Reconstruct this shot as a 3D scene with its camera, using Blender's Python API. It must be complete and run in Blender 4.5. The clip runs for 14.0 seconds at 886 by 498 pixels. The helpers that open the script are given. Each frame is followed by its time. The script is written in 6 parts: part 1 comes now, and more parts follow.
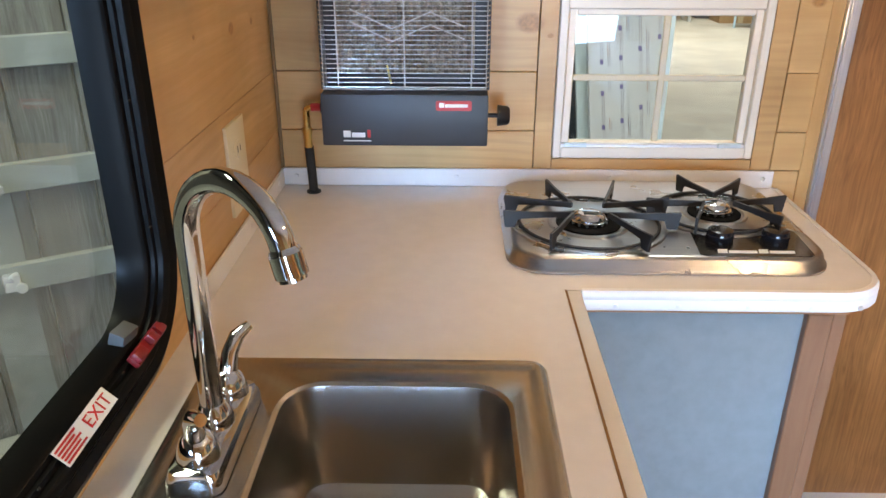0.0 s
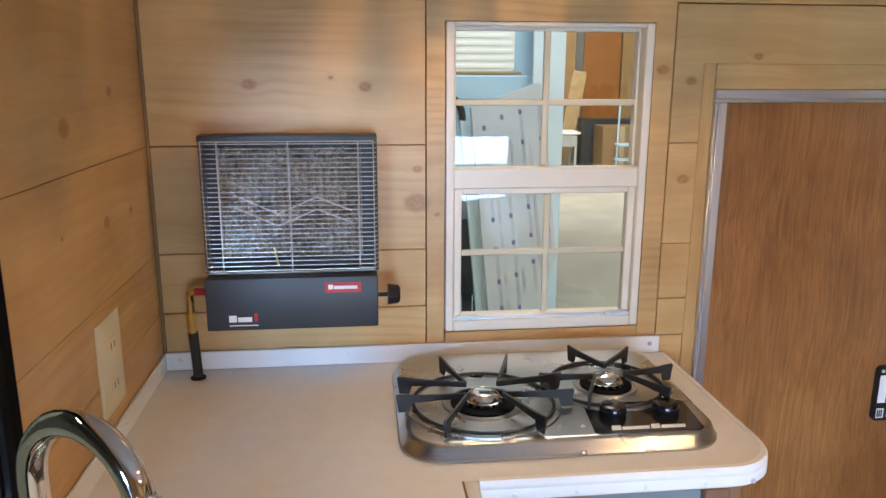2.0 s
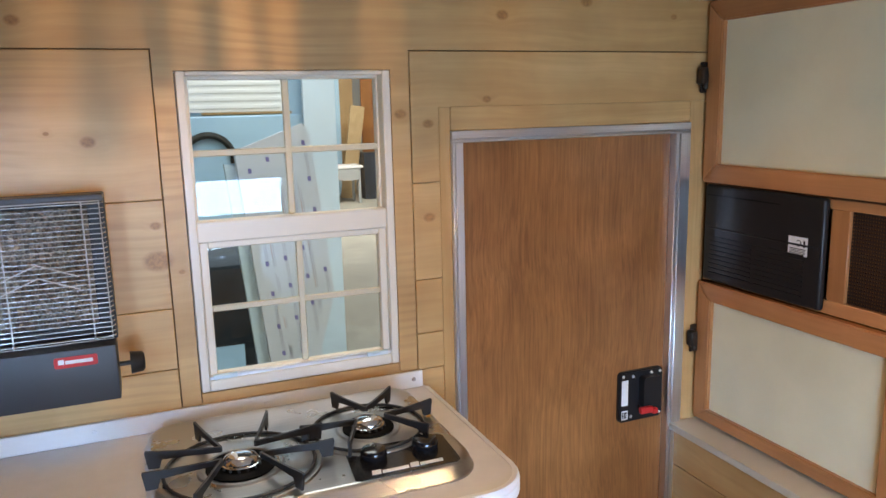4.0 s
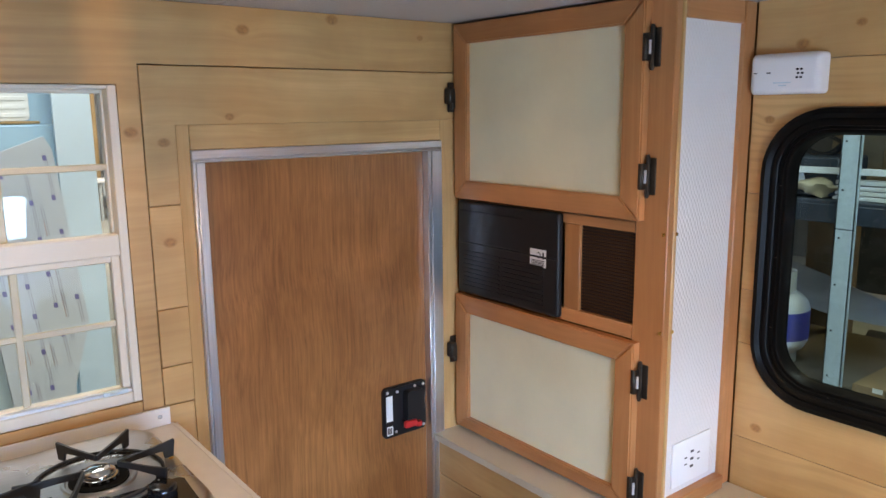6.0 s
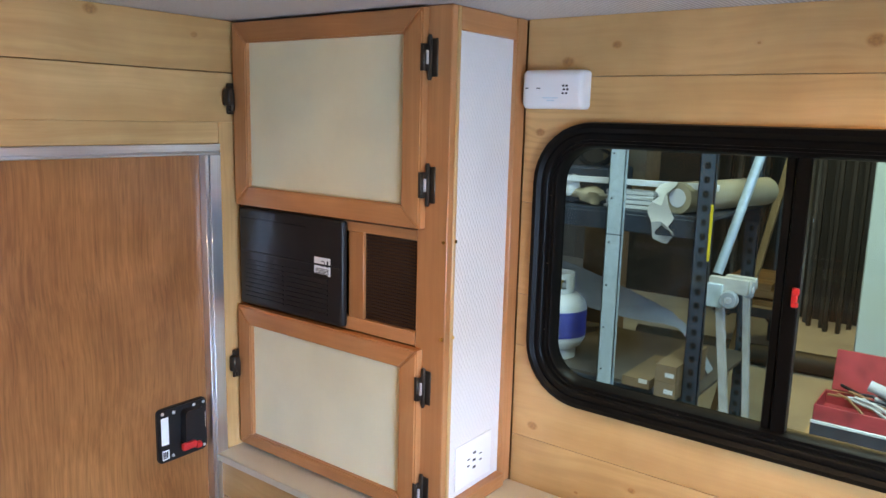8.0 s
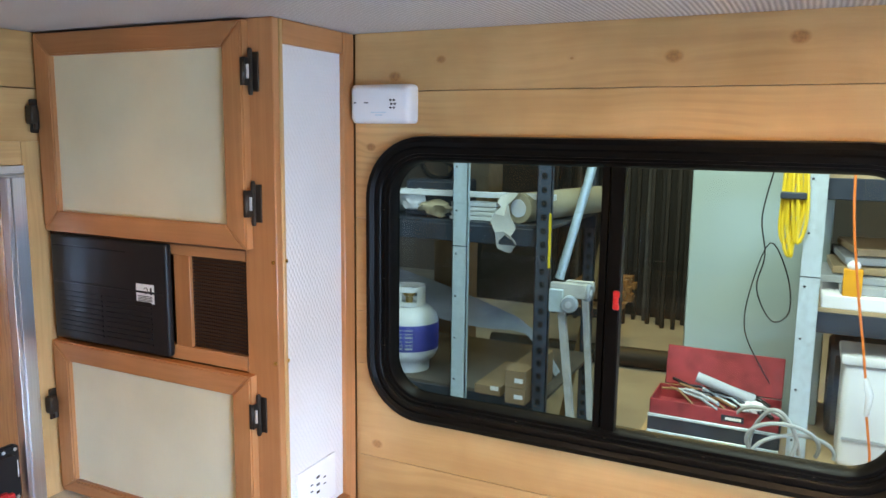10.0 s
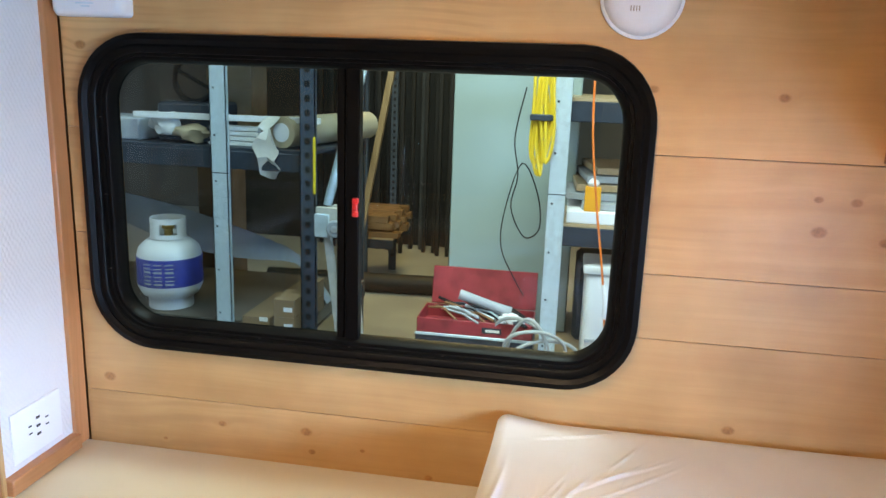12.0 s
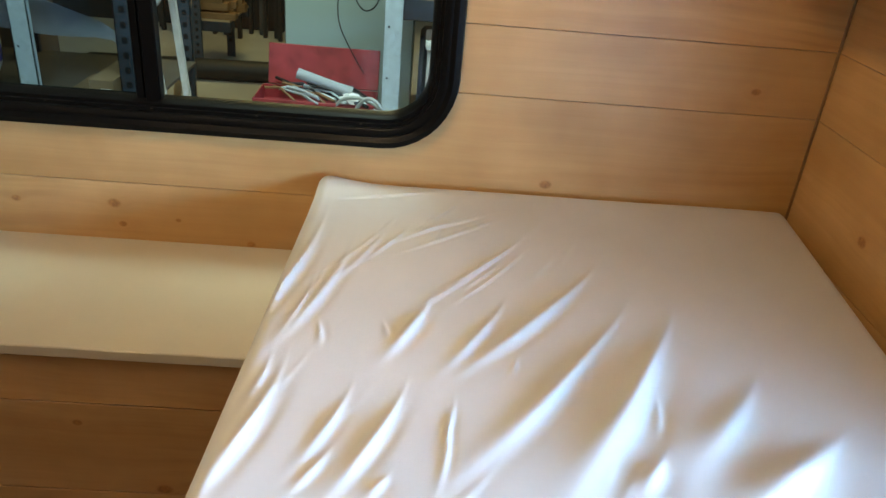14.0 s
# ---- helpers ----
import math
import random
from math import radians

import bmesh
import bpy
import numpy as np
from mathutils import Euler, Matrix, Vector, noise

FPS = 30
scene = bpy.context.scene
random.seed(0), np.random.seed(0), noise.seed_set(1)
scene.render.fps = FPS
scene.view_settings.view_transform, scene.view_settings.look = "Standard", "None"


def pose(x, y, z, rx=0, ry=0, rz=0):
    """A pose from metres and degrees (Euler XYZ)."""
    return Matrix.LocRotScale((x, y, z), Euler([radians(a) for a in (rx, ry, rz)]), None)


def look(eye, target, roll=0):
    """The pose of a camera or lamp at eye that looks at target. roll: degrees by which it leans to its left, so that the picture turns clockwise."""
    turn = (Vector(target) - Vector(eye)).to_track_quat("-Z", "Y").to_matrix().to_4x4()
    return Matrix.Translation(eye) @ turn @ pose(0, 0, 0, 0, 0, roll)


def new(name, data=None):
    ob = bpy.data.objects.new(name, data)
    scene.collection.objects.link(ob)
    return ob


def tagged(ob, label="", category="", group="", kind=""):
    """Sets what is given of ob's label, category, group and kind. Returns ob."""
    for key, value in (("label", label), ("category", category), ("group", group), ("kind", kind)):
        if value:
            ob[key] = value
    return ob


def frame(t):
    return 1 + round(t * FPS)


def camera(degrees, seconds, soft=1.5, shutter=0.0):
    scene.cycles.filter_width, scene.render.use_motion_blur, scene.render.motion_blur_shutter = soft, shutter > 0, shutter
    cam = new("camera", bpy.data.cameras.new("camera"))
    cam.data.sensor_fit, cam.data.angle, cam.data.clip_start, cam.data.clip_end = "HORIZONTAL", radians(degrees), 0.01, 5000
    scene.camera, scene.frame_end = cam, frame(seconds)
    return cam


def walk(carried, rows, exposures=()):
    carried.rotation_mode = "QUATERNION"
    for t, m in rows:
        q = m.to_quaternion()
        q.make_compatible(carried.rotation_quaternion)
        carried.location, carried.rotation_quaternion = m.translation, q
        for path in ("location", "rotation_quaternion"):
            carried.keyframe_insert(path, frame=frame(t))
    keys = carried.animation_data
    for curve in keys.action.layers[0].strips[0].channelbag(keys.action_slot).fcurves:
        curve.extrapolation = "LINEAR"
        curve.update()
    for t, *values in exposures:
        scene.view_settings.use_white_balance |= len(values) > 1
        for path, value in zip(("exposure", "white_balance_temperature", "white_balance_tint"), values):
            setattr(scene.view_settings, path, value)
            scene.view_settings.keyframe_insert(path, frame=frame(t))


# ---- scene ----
cam = camera(60.8, 14.0)
PATH = [
    (0, (0.098, 0.09, 1.395), (0.066, 1.917, 0.583), 0.1),
    (0.5, (0.093, 0.109, 1.411), (0.088, 1.998, 0.754), 0.6),
    (1, (0.102, 0.114, 1.426), (0.127, 2.036, 0.873), 0.3),
    (1.5, (0.112, 0.12, 1.44), (0.222, 2.056, 0.95), 0.2),
    (2, (0.123, 0.128, 1.452), (0.343, 2.062, 0.995), 0.2),
    (2.5, (0.139, 0.122, 1.463), (0.473, 2.047, 1.034), -0.1),
    (3, (0.165, 0.12, 1.469), (0.626, 2.024, 1.065), -0.6),
    (5.3, (0.256, 0.108, 1.489), (1.322, 1.759, 1.117), -1.1),
    (5.5, (0.269, 0.102, 1.492), (1.374, 1.727, 1.118), -0.9),
    (6, (0.288, 0.104, 1.49), (1.502, 1.652, 1.129), -0.6),
    (6.5, (0.304, 0.096, 1.494), (1.603, 1.574, 1.136), -0.4),
    (7, (0.316, 0.096, 1.488), (1.724, 1.472, 1.139), 0.3),
    (7.5, (0.328, 0.097, 1.493), (1.833, 1.367, 1.144), 1.1),
    (10, (0.381, 0.067, 1.493), (2.158, 0.936, 1.193), 0.7),
    (10.5, (0.396, 0.051, 1.494), (2.229, 0.797, 1.203), 1.0),
    (11, (0.412, 0.041, 1.486), (2.294, 0.647, 1.183), 1.7),
    (11.5, (0.428, 0.022, 1.465), (2.343, 0.479, 1.113), 1.8),
    (12, (0.442, -0.002, 1.435), (2.364, 0.321, 0.986), 2.0),
    (12.5, (0.469, -0.025, 1.423), (2.36, 0.189, 0.806), 2.6),
    (13, (0.485, -0.04, 1.408), (2.335, 0.037, 0.654), 3.3),
    (13.5, (0.488, -0.058, 1.393), (2.298, -0.08, 0.542), 4.5),
    (14, (0.477, -0.065, 1.359), (2.247, -0.154, 0.432), 5.2),
]
EXPOSURES = [(0.0, -0.02, 9100, 18), (2.0, -0.32, 9000, 18), (3.0, -0.38, 8700, 18), (5.5, -0.36, 8800, 19), (7.5, 0.02, 8500, 18), (10.5, 0.02, 8300, 16), (12.0, -0.10, 7700, 16), (13.0, -0.36, 7500, 19), (14.0, -0.64, 8000, 7)]
walk(cam, [(t, look(eye, target, roll)) for t, eye, target, roll in PATH], EXPOSURES)

# ---- light ----
scene.view_settings.exposure = 0.0
world = bpy.data.worlds.new("sky")
scene.world = world
world.use_nodes = True
wn = world.node_tree.nodes
sky = wn.new("ShaderNodeTexSky")
sky.sky_type, sky.sun_disc = "NISHITA", False
sky.sun_elevation, sky.sun_rotation = radians(40), radians(160)
world.node_tree.links.new(sky.outputs[0], wn["Background"].inputs[0])
wn["Background"].inputs[1].default_value = 0.12


def lamp(name, kind, energy, colour, m, **more):
    data = bpy.data.lights.new(name, kind)
    data.energy, data.color = energy, colour
    for key, value in more.items():
        if key == "size":
            data.size = value
        if key == "size_y":
            data.shape, data.size_y = "RECTANGLE", value
        if key == "angle":
            data.angle = value
        if key == "spread":
            data.spread = value
        if key == "radius":
            data.shadow_soft_size = value
        if key == "disk":
            data.shape, data.size = "DISK", value
    ob = new(name, data)
    ob.matrix_world = m
    return ob


WARM = (1.0, 0.75, 0.46)
COOL = (0.24, 0.50, 1.0)
lamp("sun", "SUN", 4.0, (1.0, 0.95, 0.86), look((0, 0, 0), (0.25, 0.75, -0.66)), angle=radians(0.5))
# three round ceiling lamps inside the trailer, all unseen; the last two placed freely
lamp("ceiling_lamp_light", "POINT", 5.7, WARM, pose(0.39, 1.10, 1.675), radius=0.004)
lamp("ceiling_lamp_light", "AREA", 2.8, WARM, look((0.95, 0.52, 1.673), (0.95, 0.52, 0)), disk=0.05)
lamp("ceiling_lamp_light", "AREA", 5.2, WARM, look((1.20, 0.02, 1.673), (1.20, 0.02, 0)), disk=0.05)
# daylight in the opening of the rear window, and the bright sky low over the yard behind it
lamp("window_daylight", "AREA", 40.0, (0.30, 0.56, 1.0), look((0.50, -0.90, 0.985), (1.12, 0.33, 0.84)), size=1.0, size_y=0.42, spread=radians(124))
lamp("yard_sky_light", "AREA", 105.0, COOL, look((-0.10, -2.50, 1.42), (0.95, 0.5, 0.92)), size=2.8, size_y=0.44, spread=radians(76))
# unseen workshop lights added to brighten the window views; the yellow one tints the aisle floor
lamp("workshop_light", "AREA", 215.0, (0.70, 0.85, 1.0), look((1.4, 3.7, 3.9), (1.2, 4.6, 0)), size=2.5, size_y=2.0)
lamp("workshop_light", "AREA", 225.0, (0.66, 0.94, 1.0), look((2.25, 0.1, 3.6), (3.5, 0.3, 0.4)), size=1.2, size_y=2.0)
lamp("workshop_light", "AREA", 105.0, (1.0, 0.84, 0.40), look((6.6, 1.0, 3.9), (6.6, 1.3, 0)), size=1.2, size_y=1.2)
lamp("workshop_light", "AREA", 700.0, (0.86, 0.94, 1.0), look((4.0, 12.0, 3.9), (4.0, 13.0, 0)), size=3.0, size_y=3.0)
lamp("workshop_light", "AREA", 82.0, (0.78, 1.0, 0.96), look((-1.5, 1.0, 3.5), (-1.5, 2.4, 0.4)), size=1.0, size_y=1.0)


# ---- materials ----
def nodes(name):
    m = bpy.data.materials.new(name)
    m.use_nodes = True
    return m, m.node_tree.nodes, m.node_tree.links, m.node_tree.nodes["Principled BSDF"]


def noise_node(n, l, vec, scale, detail=4.0, rough=0.55, dist=0.0):
    t = n.new("ShaderNodeTexNoise")
    t.inputs["Scale"].default_value, t.inputs["Detail"].default_value = scale, detail
    t.inputs["Roughness"].default_value, t.inputs["Distortion"].default_value = rough, dist
    l.new(vec, t.inputs["Vector"])
    return t.outputs["Fac"]


def ramp(n, l, fac, *stops):
    r = n.new("ShaderNodeValToRGB")
    e = r.color_ramp.elements
    while len(e) < len(stops):
        e.new(0.5)
    for el, (p, c) in zip(e, stops):
        el.position, el.color = p, (*c, 1)
    l.new(fac, r.inputs[0])
    return r.outputs[0]


def maths(n, l, op, a, b=None):
    m = n.new("ShaderNodeMath")
    m.operation = op
    for i, v in enumerate((a, b)):
        if v is None:
            continue
        if isinstance(v, (int, float)):
            m.inputs[i].default_value = v
        else:
            l.new(v, m.inputs[i])
    return m.outputs[0]


def vmath(n, l, op, a, b):
    m = n.new("ShaderNodeVectorMath")
    m.operation = op
    for i, v in enumerate((a, b)):
        if isinstance(v, tuple):
            m.inputs[i].default_value = v
        else:
            l.new(v, m.inputs[i])
    return m.outputs["Value"] if op == "LENGTH" else m.outputs["Vector"]


def mixc(n, l, fac, a, b, blend="MIX"):
    m = n.new("ShaderNodeMix")
    m.data_type, m.blend_type = "RGBA", blend
    for sock, v in ((m.inputs[0], fac), (m.inputs[6], a), (m.inputs[7], b)):
        if isinstance(v, tuple):
            sock.default_value = (*v, 1)
        elif isinstance(v, (int, float)):
            sock.default_value = v
        else:
            l.new(v, sock)
    return m.outputs[2]


def bump(n, l, p, height, strength, distance=0.002):
    b = n.new("ShaderNodeBump")
    b.inputs["Strength"].default_value, b.inputs["Distance"].default_value = strength, distance
    l.new(height, b.inputs["Height"])
    l.new(b.outputs[0], p.inputs["Normal"])


def plain(name, col, rough=0.5, metal=0.0, var=0.12, scale=9.0, grain=0.12, gscale=220.0, coat=0.0):
    """Painted, moulded or cast stuff: blotches, fine grain and uneven gloss."""
    m, n, l, p = nodes(name)
    vec = n.new("ShaderNodeTexCoord").outputs["Object"]
    big = noise_node(n, l, vec, scale)
    fine = noise_node(n, l, vec, gscale, 2.0)
    dark = tuple(c * (1 - var) for c in col)
    lite = tuple(min(1, c * (1 + var)) for c in col)
    l.new(ramp(n, l, big, (0.3, dark), (0.7, lite)), p.inputs["Base Color"])
    l.new(maths(n, l, "MULTIPLY_ADD", big, 0.25 * rough), p.inputs["Roughness"])
    p.inputs["Roughness"].links[0].from_node.inputs[2].default_value = rough * 0.87
    p.inputs["Metallic"].default_value = metal
    p.inputs["Coat Weight"].default_value = coat
    if grain:
        bump(n, l, p, fine, grain, 0.0006)
    return m


AX = {"x": (1, 0, 0), "y": (0, 1, 0), "z": (0, 0, 1)}


def wood(name, axis, lite, dark, knots=(), knot_plane="", rough=0.45, figure=1.0, fine=1.0, pore=0.0, coat=0.15, cloud=0.0, lines=0.0):
    """Boards with their grain along axis; knots are (u, v, radius) on the plane named."""
    m, n, l, p = nodes(name)
    vec = n.new("ShaderNodeTexCoord").outputs["Object"]
    rnd = n.new("ShaderNodeObjectInfo").outputs["Random"]
    mask = None
    halo = None
    for u, v, r in knots:
        c = {"xz": (u, 0, v), "yz": (0, u, v)}[knot_plane]
        s = {"xz": (0.95 / r, 0, 1.3 / r), "yz": (0, 0.95 / r, 1.3 / r)}[knot_plane]
        d = vmath(n, l, "LENGTH", vmath(n, l, "MULTIPLY", vmath(n, l, "SUBTRACT", vec, c), s), (0, 0, 0))
        k = n.new("ShaderNodeMapRange")
        k.interpolation_type = "SMOOTHSTEP"
        for i, val in ((1, 1.15), (2, 0.55), (3, 0.0), (4, 1.0)):
            k.inputs[i].default_value = val
        l.new(d, k.inputs[0])
        h = n.new("ShaderNodeMapRange")
        h.interpolation_type = "SMOOTHSTEP"
        for i, val in ((1, 3.2), (2, 0.6), (3, 0.0), (4, 1.0)):
            h.inputs[i].default_value = val
        l.new(d, h.inputs[0])
        mask = k.outputs[0] if mask is None else maths(n, l, "MAXIMUM", mask, k.outputs[0])
        halo = h.outputs[0] if halo is None else maths(n, l, "MAXIMUM", halo, h.outputs[0])
    off = n.new("ShaderNodeCombineXYZ")
    for i in range(3):
        l.new(maths(n, l, "MULTIPLY", rnd, 7.0 + 3 * i), off.inputs[i])
    at = vmath(n, l, "ADD", vec, off.outputs[0])
    if halo is not None:
        push = n.new("ShaderNodeCombineXYZ")
        amt = maths(n, l, "MULTIPLY", halo, 0.006)
        for i in range(3):
            l.new(amt, push.inputs[i])
        at = vmath(n, l, "ADD", at, push.outputs[0])
    a = AX[axis]
    warp = noise_node(n, l, at, 2.2, 2.0)
    wv = n.new("ShaderNodeCombineXYZ")
    for i in range(3):
        l.new(maths(n, l, "MULTIPLY", warp, 0.05 * (1 - a[i])), wv.inputs[i])
    at = vmath(n, l, "ADD", at, wv.outputs[0])
    broad = noise_node(n, l, vmath(n, l, "MULTIPLY", at, tuple(1.1 if q else 17.0 for q in a)), 1.0, 3.0, 0.5, 0.4)
    rings = noise_node(n, l, vmath(n, l, "MULTIPLY", at, tuple(2.6 if q else 125.0 for q in a)), 1.0, 3.0, 0.6, 0.3)
    hair = noise_node(n, l, vmath(n, l, "MULTIPLY", at, tuple(9.0 if q else 520.0 for q in a)), 1.0, 2.0)
    blotch = noise_node(n, l, at, 5.0, 3.0)
    mid = tuple((x + y) / 2 for x, y in zip(lite, dark))
    col = ramp(n, l, maths(n, l, "MULTIPLY_ADD", maths(n, l, "SUBTRACT", broad, 0.5), figure), (0.25, dark), (0.5, mid), (0.75, lite))
    col.node.inputs[0].links[0].from_node.inputs[2].default_value = 0.56
    col = mixc(n, l, maths(n, l, "MULTIPLY", ramp(n, l, rings, (0.35, (0, 0, 0)), (0.72, (1, 1, 1))), 0.55 * fine), col, dark)
    col = mixc(n, l, maths(n, l, "MULTIPLY", hair, 0.18 * fine), col, tuple(c * 0.6 for c in dark))
    if lines:
        wave = n.new("ShaderNodeTexWave")
        wave.bands_direction = "X" if axis == "z" else "Z"
        for key, value in (("Scale", 15.0), ("Distortion", 34.0), ("Detail", 1.0), ("Detail Scale", 0.30), ("Detail Roughness", 0.4)):
            wave.inputs[key].default_value = value
        l.new(vmath(n, l, "MULTIPLY", at, tuple(0.13 if q else 1.0 for q in a)), wave.inputs["Vector"])
        patch = ramp(n, l, noise_node(n, l, at, 3.2, 2.0), (0.48, (0.0, 0.0, 0.0)), (0.68, (1, 1, 1)))
        line = maths(n, l, "MULTIPLY", ramp(n, l, wave.outputs["Fac"], (0.45, (0, 0, 0)), (0.95, (1, 1, 1))), patch)
        col = mixc(n, l, maths(n, l, "MULTIPLY", line, lines), col, tuple(c * 0.85 for c in dark))
    tone = ramp(n, l, blotch, (0.3, (0.82, 0.79, 0.74)), (0.7, (1.07, 1.07, 1.09)))
    col = mixc(n, l, 1.0, col, tone, "MULTIPLY")
    if cloud:
        big = noise_node(n, l, vmath(n, l, "MULTIPLY", at, tuple(2.6 if q else 7.0 for q in a)), 1.0, 4.0, 0.6, 0.8)
        tone = ramp(n, l, big, (0.32, tuple(1 - cloud * q for q in (0.75, 0.9, 1.0))), (0.68, tuple(1 + cloud * q for q in (0.75, 0.9, 1.0))))
        col = mixc(n, l, 1.0, col, tone, "MULTIPLY")
        stripe = noise_node(n, l, vmath(n, l, "MULTIPLY", at, tuple(5.0 if q else 210.0 for q in a)), 1.0, 3.0, 0.65)
        tone = ramp(n, l, stripe, (0.34, (0.76, 0.72, 0.68)), (0.64, (1.14, 1.15, 1.16)))
        col = mixc(n, l, 1.0, col, tone, "MULTIPLY")
    each = n.new("ShaderNodeHueSaturation")
    l.new(maths(n, l, "MULTIPLY_ADD", rnd, 0.16), each.inputs["Value"])
    each.inputs["Value"].links[0].from_node.inputs[2].default_value = 0.92
    l.new(col, each.inputs["Color"])
    col = each.outputs[0]
    if pore:
        spots = noise_node(n, l, vmath(n, l, "MULTIPLY", at, tuple(14.0 if q else 260.0 for q in a)), 1.0, 1.0)
        col = mixc(n, l, maths(n, l, "MULTIPLY", ramp(n, l, spots, (0.60, (0, 0, 0)), (0.68, (1, 1, 1))), pore), col, tuple(c * 0.35 for c in dark))
    if mask is not None:
        inner = noise_node(n, l, at, 160.0, 2.0)
        kn = ramp(n, l, inner, (0.3, tuple(c * q for c, q in zip(dark, (0.54, 0.45, 0.36)))), (0.75, tuple(c * q for c, q in zip(dark, (0.92, 0.78, 0.60)))))
        col = mixc(n, l, maths(n, l, "MULTIPLY", halo, 0.20), col, dark)
        col = mixc(n, l, maths(n, l, "MULTIPLY", mask, 0.95), col, kn)
    l.new(col, p.inputs["Base Color"])
    l.new(maths(n, l, "MULTIPLY_ADD", rings, 0.2), p.inputs["Roughness"])
    p.inputs["Roughness"].links[0].from_node.inputs[2].default_value = rough - 0.1
    p.inputs["Coat Weight"].default_value, p.inputs["Coat Roughness"].default_value = coat, 0.3
    bump(n, l, p, rings, 0.12, 0.0008)
    return m


PINE, PINE_D = (0.76, 0.473, 0.208), (0.54, 0.283, 0.096)
KN = [(-0.064, 1.429, 0.014), (0.14, 1.425, 0.013), (0.879, 1.482, 0.010), (0.232, 1.213, 0.026), (0.233, 1.276, 0.010),
      (0.748, 1.251, 0.013), (0.750, 1.437, 0.012), (0.693, 1.457, 0.013), (0.079, 1.441, 0.005), (0.915, 1.646, 0.014),
      (1.112, 1.677, 0.015), (1.338, 1.651, 0.009), (-0.132, 1.037, 0.008), (0.27, 1.19, 0.006), (0.05, 1.62, 0.012)]
KE = [(0.721, 1.634, 0.012), (0.822, 1.604, 0.016), (0.291, 1.626, 0.018), (0.103, 1.649, 0.018), (0.877, 1.466, 0.013), (-0.119, 1.424, 0.010),
      (0.465, 1.628, 0.004), (-0.386, 1.264, 0.009), (-0.442, 1.262, 0.011), (-0.493, 1.201, 0.012), (-0.483, 0.831, 0.013),
      (0.863, 0.837, 0.015), (-0.316, 1.418, 0.011), (-0.393, 1.212, 0.015), (-0.295, 0.859, 0.013), (0.630, 0.763, 0.010), (0.751, 0.718, 0.006),
      (0.46, 0.766, 0.014), (0.449, 0.726, 0.009), (0.222, 0.701, 0.010), (0.35, 0.74, 0.006), (-0.62, 1.05, 0.010)]
KW = [(1.145, 1.380, 0.020), (1.339, 1.421, 0.012), (1.273, 1.234, 0.014), (1.10, 1.246, 0.005), (1.394, 1.230, 0.008), (1.20, 1.02, 0.01)]
m_pine_n = wood("pine_north", "x", PINE, PINE_D, KN, "xz", figure=0.8, fine=0.6, lines=0.38)
m_pine_e = wood("pine_east", "y", PINE, PINE_D, [(u, v, r * 0.85) for u, v, r in KE], "yz", figure=0.6, fine=0.5, lines=0.38)
m_pine_w = wood("pine_west", "y", PINE, PINE_D, KW, "yz", figure=0.8, fine=0.6, lines=0.38)
m_pine_s = wood("pine_south", "x", PINE, PINE_D, [(1.475, 0.895, 0.012), (1.30, 0.80, 0.011), (1.1, 1.0, 0.014)], "xz", figure=0.8, fine=0.6, lines=0.38)
m_pine_b = wood("pine_bench", "y", tuple(c * 0.9 for c in PINE), tuple(c * 0.9 for c in PINE_D), [(0.30, 0.42, 0.014), (0.42, 0.55, 0.008), (1.2, 0.6, 0.012)], "yz", figure=0.8, fine=0.6, lines=0.38)
m_pine_up = wood("pine_upright", "z", PINE, PINE_D)
m_pine_x = wood("pine_level", "x", PINE, PINE_D)
FIR, FIR_D = (0.64, 0.285, 0.115), (0.42, 0.160, 0.055)
m_fir_up = wood("fir_upright", "z", FIR, FIR_D, figure=0.7, fine=0.8)
m_fir_y = wood("fir_level", "y", FIR, FIR_D, figure=0.7, fine=0.8)
m_fir_x = wood("fir_across", "x", FIR, FIR_D, figure=0.7, fine=0.8)
m_veneer = wood("mahogany_veneer", "z", (0.45, 0.183, 0.060), (0.24, 0.083, 0.026), figure=0.14, fine=0.28, pore=0.20, cloud=0.24, rough=0.34, coat=0.3)
# darker copy of the fir: shade under the counter put into the colour
m_fir_shade = wood("fir_upright_shade", "z", (0.34, 0.165, 0.090), (0.21, 0.090, 0.046), figure=0.7, fine=0.8)
m_ply = wood("plywood", "y", (0.55, 0.40, 0.24), (0.38, 0.26, 0.14))
m_board = wood("raw_board", "z", (0.50, 0.33, 0.17), (0.34, 0.20, 0.09))
m_gap = plain("dark_gap", (0.26, 0.13, 0.045), 0.9)
m_stain = plain("dark_stained_strip", (0.27, 0.145, 0.06), 0.6)
m_laminate = plain("white_laminate", (0.79, 0.76, 0.73), 0.20, var=0.03, scale=30, grain=0.03, gscale=500, coat=0.2)
m_edge = plain("white_edging", (0.80, 0.79, 0.77), 0.35, var=0.04, grain=0.04)
m_cream = plain("cream_panel", (0.74, 0.67, 0.45), 0.42, var=0.06, scale=6, grain=0.05, gscale=300)
m_benchtop = plain("bench_laminate", (0.57, 0.51, 0.39), 0.38, var=0.05, scale=5, grain=0.05, gscale=300)
# white laminate; the blue-grey tone stands for daylight reflected in it
m_gloss = plain("gloss_white_daylight_tint", (0.23, 0.265, 0.27), 0.16, var=0.05, scale=40, grain=0.25, gscale=120)
m_vinyl = plain("white_vinyl", (0.78, 0.71, 0.60), 0.38, var=0.03, grain=0.03)
m_beige = plain("beige_grille", (0.62, 0.55, 0.41), 0.45, var=0.04, grain=0.03)
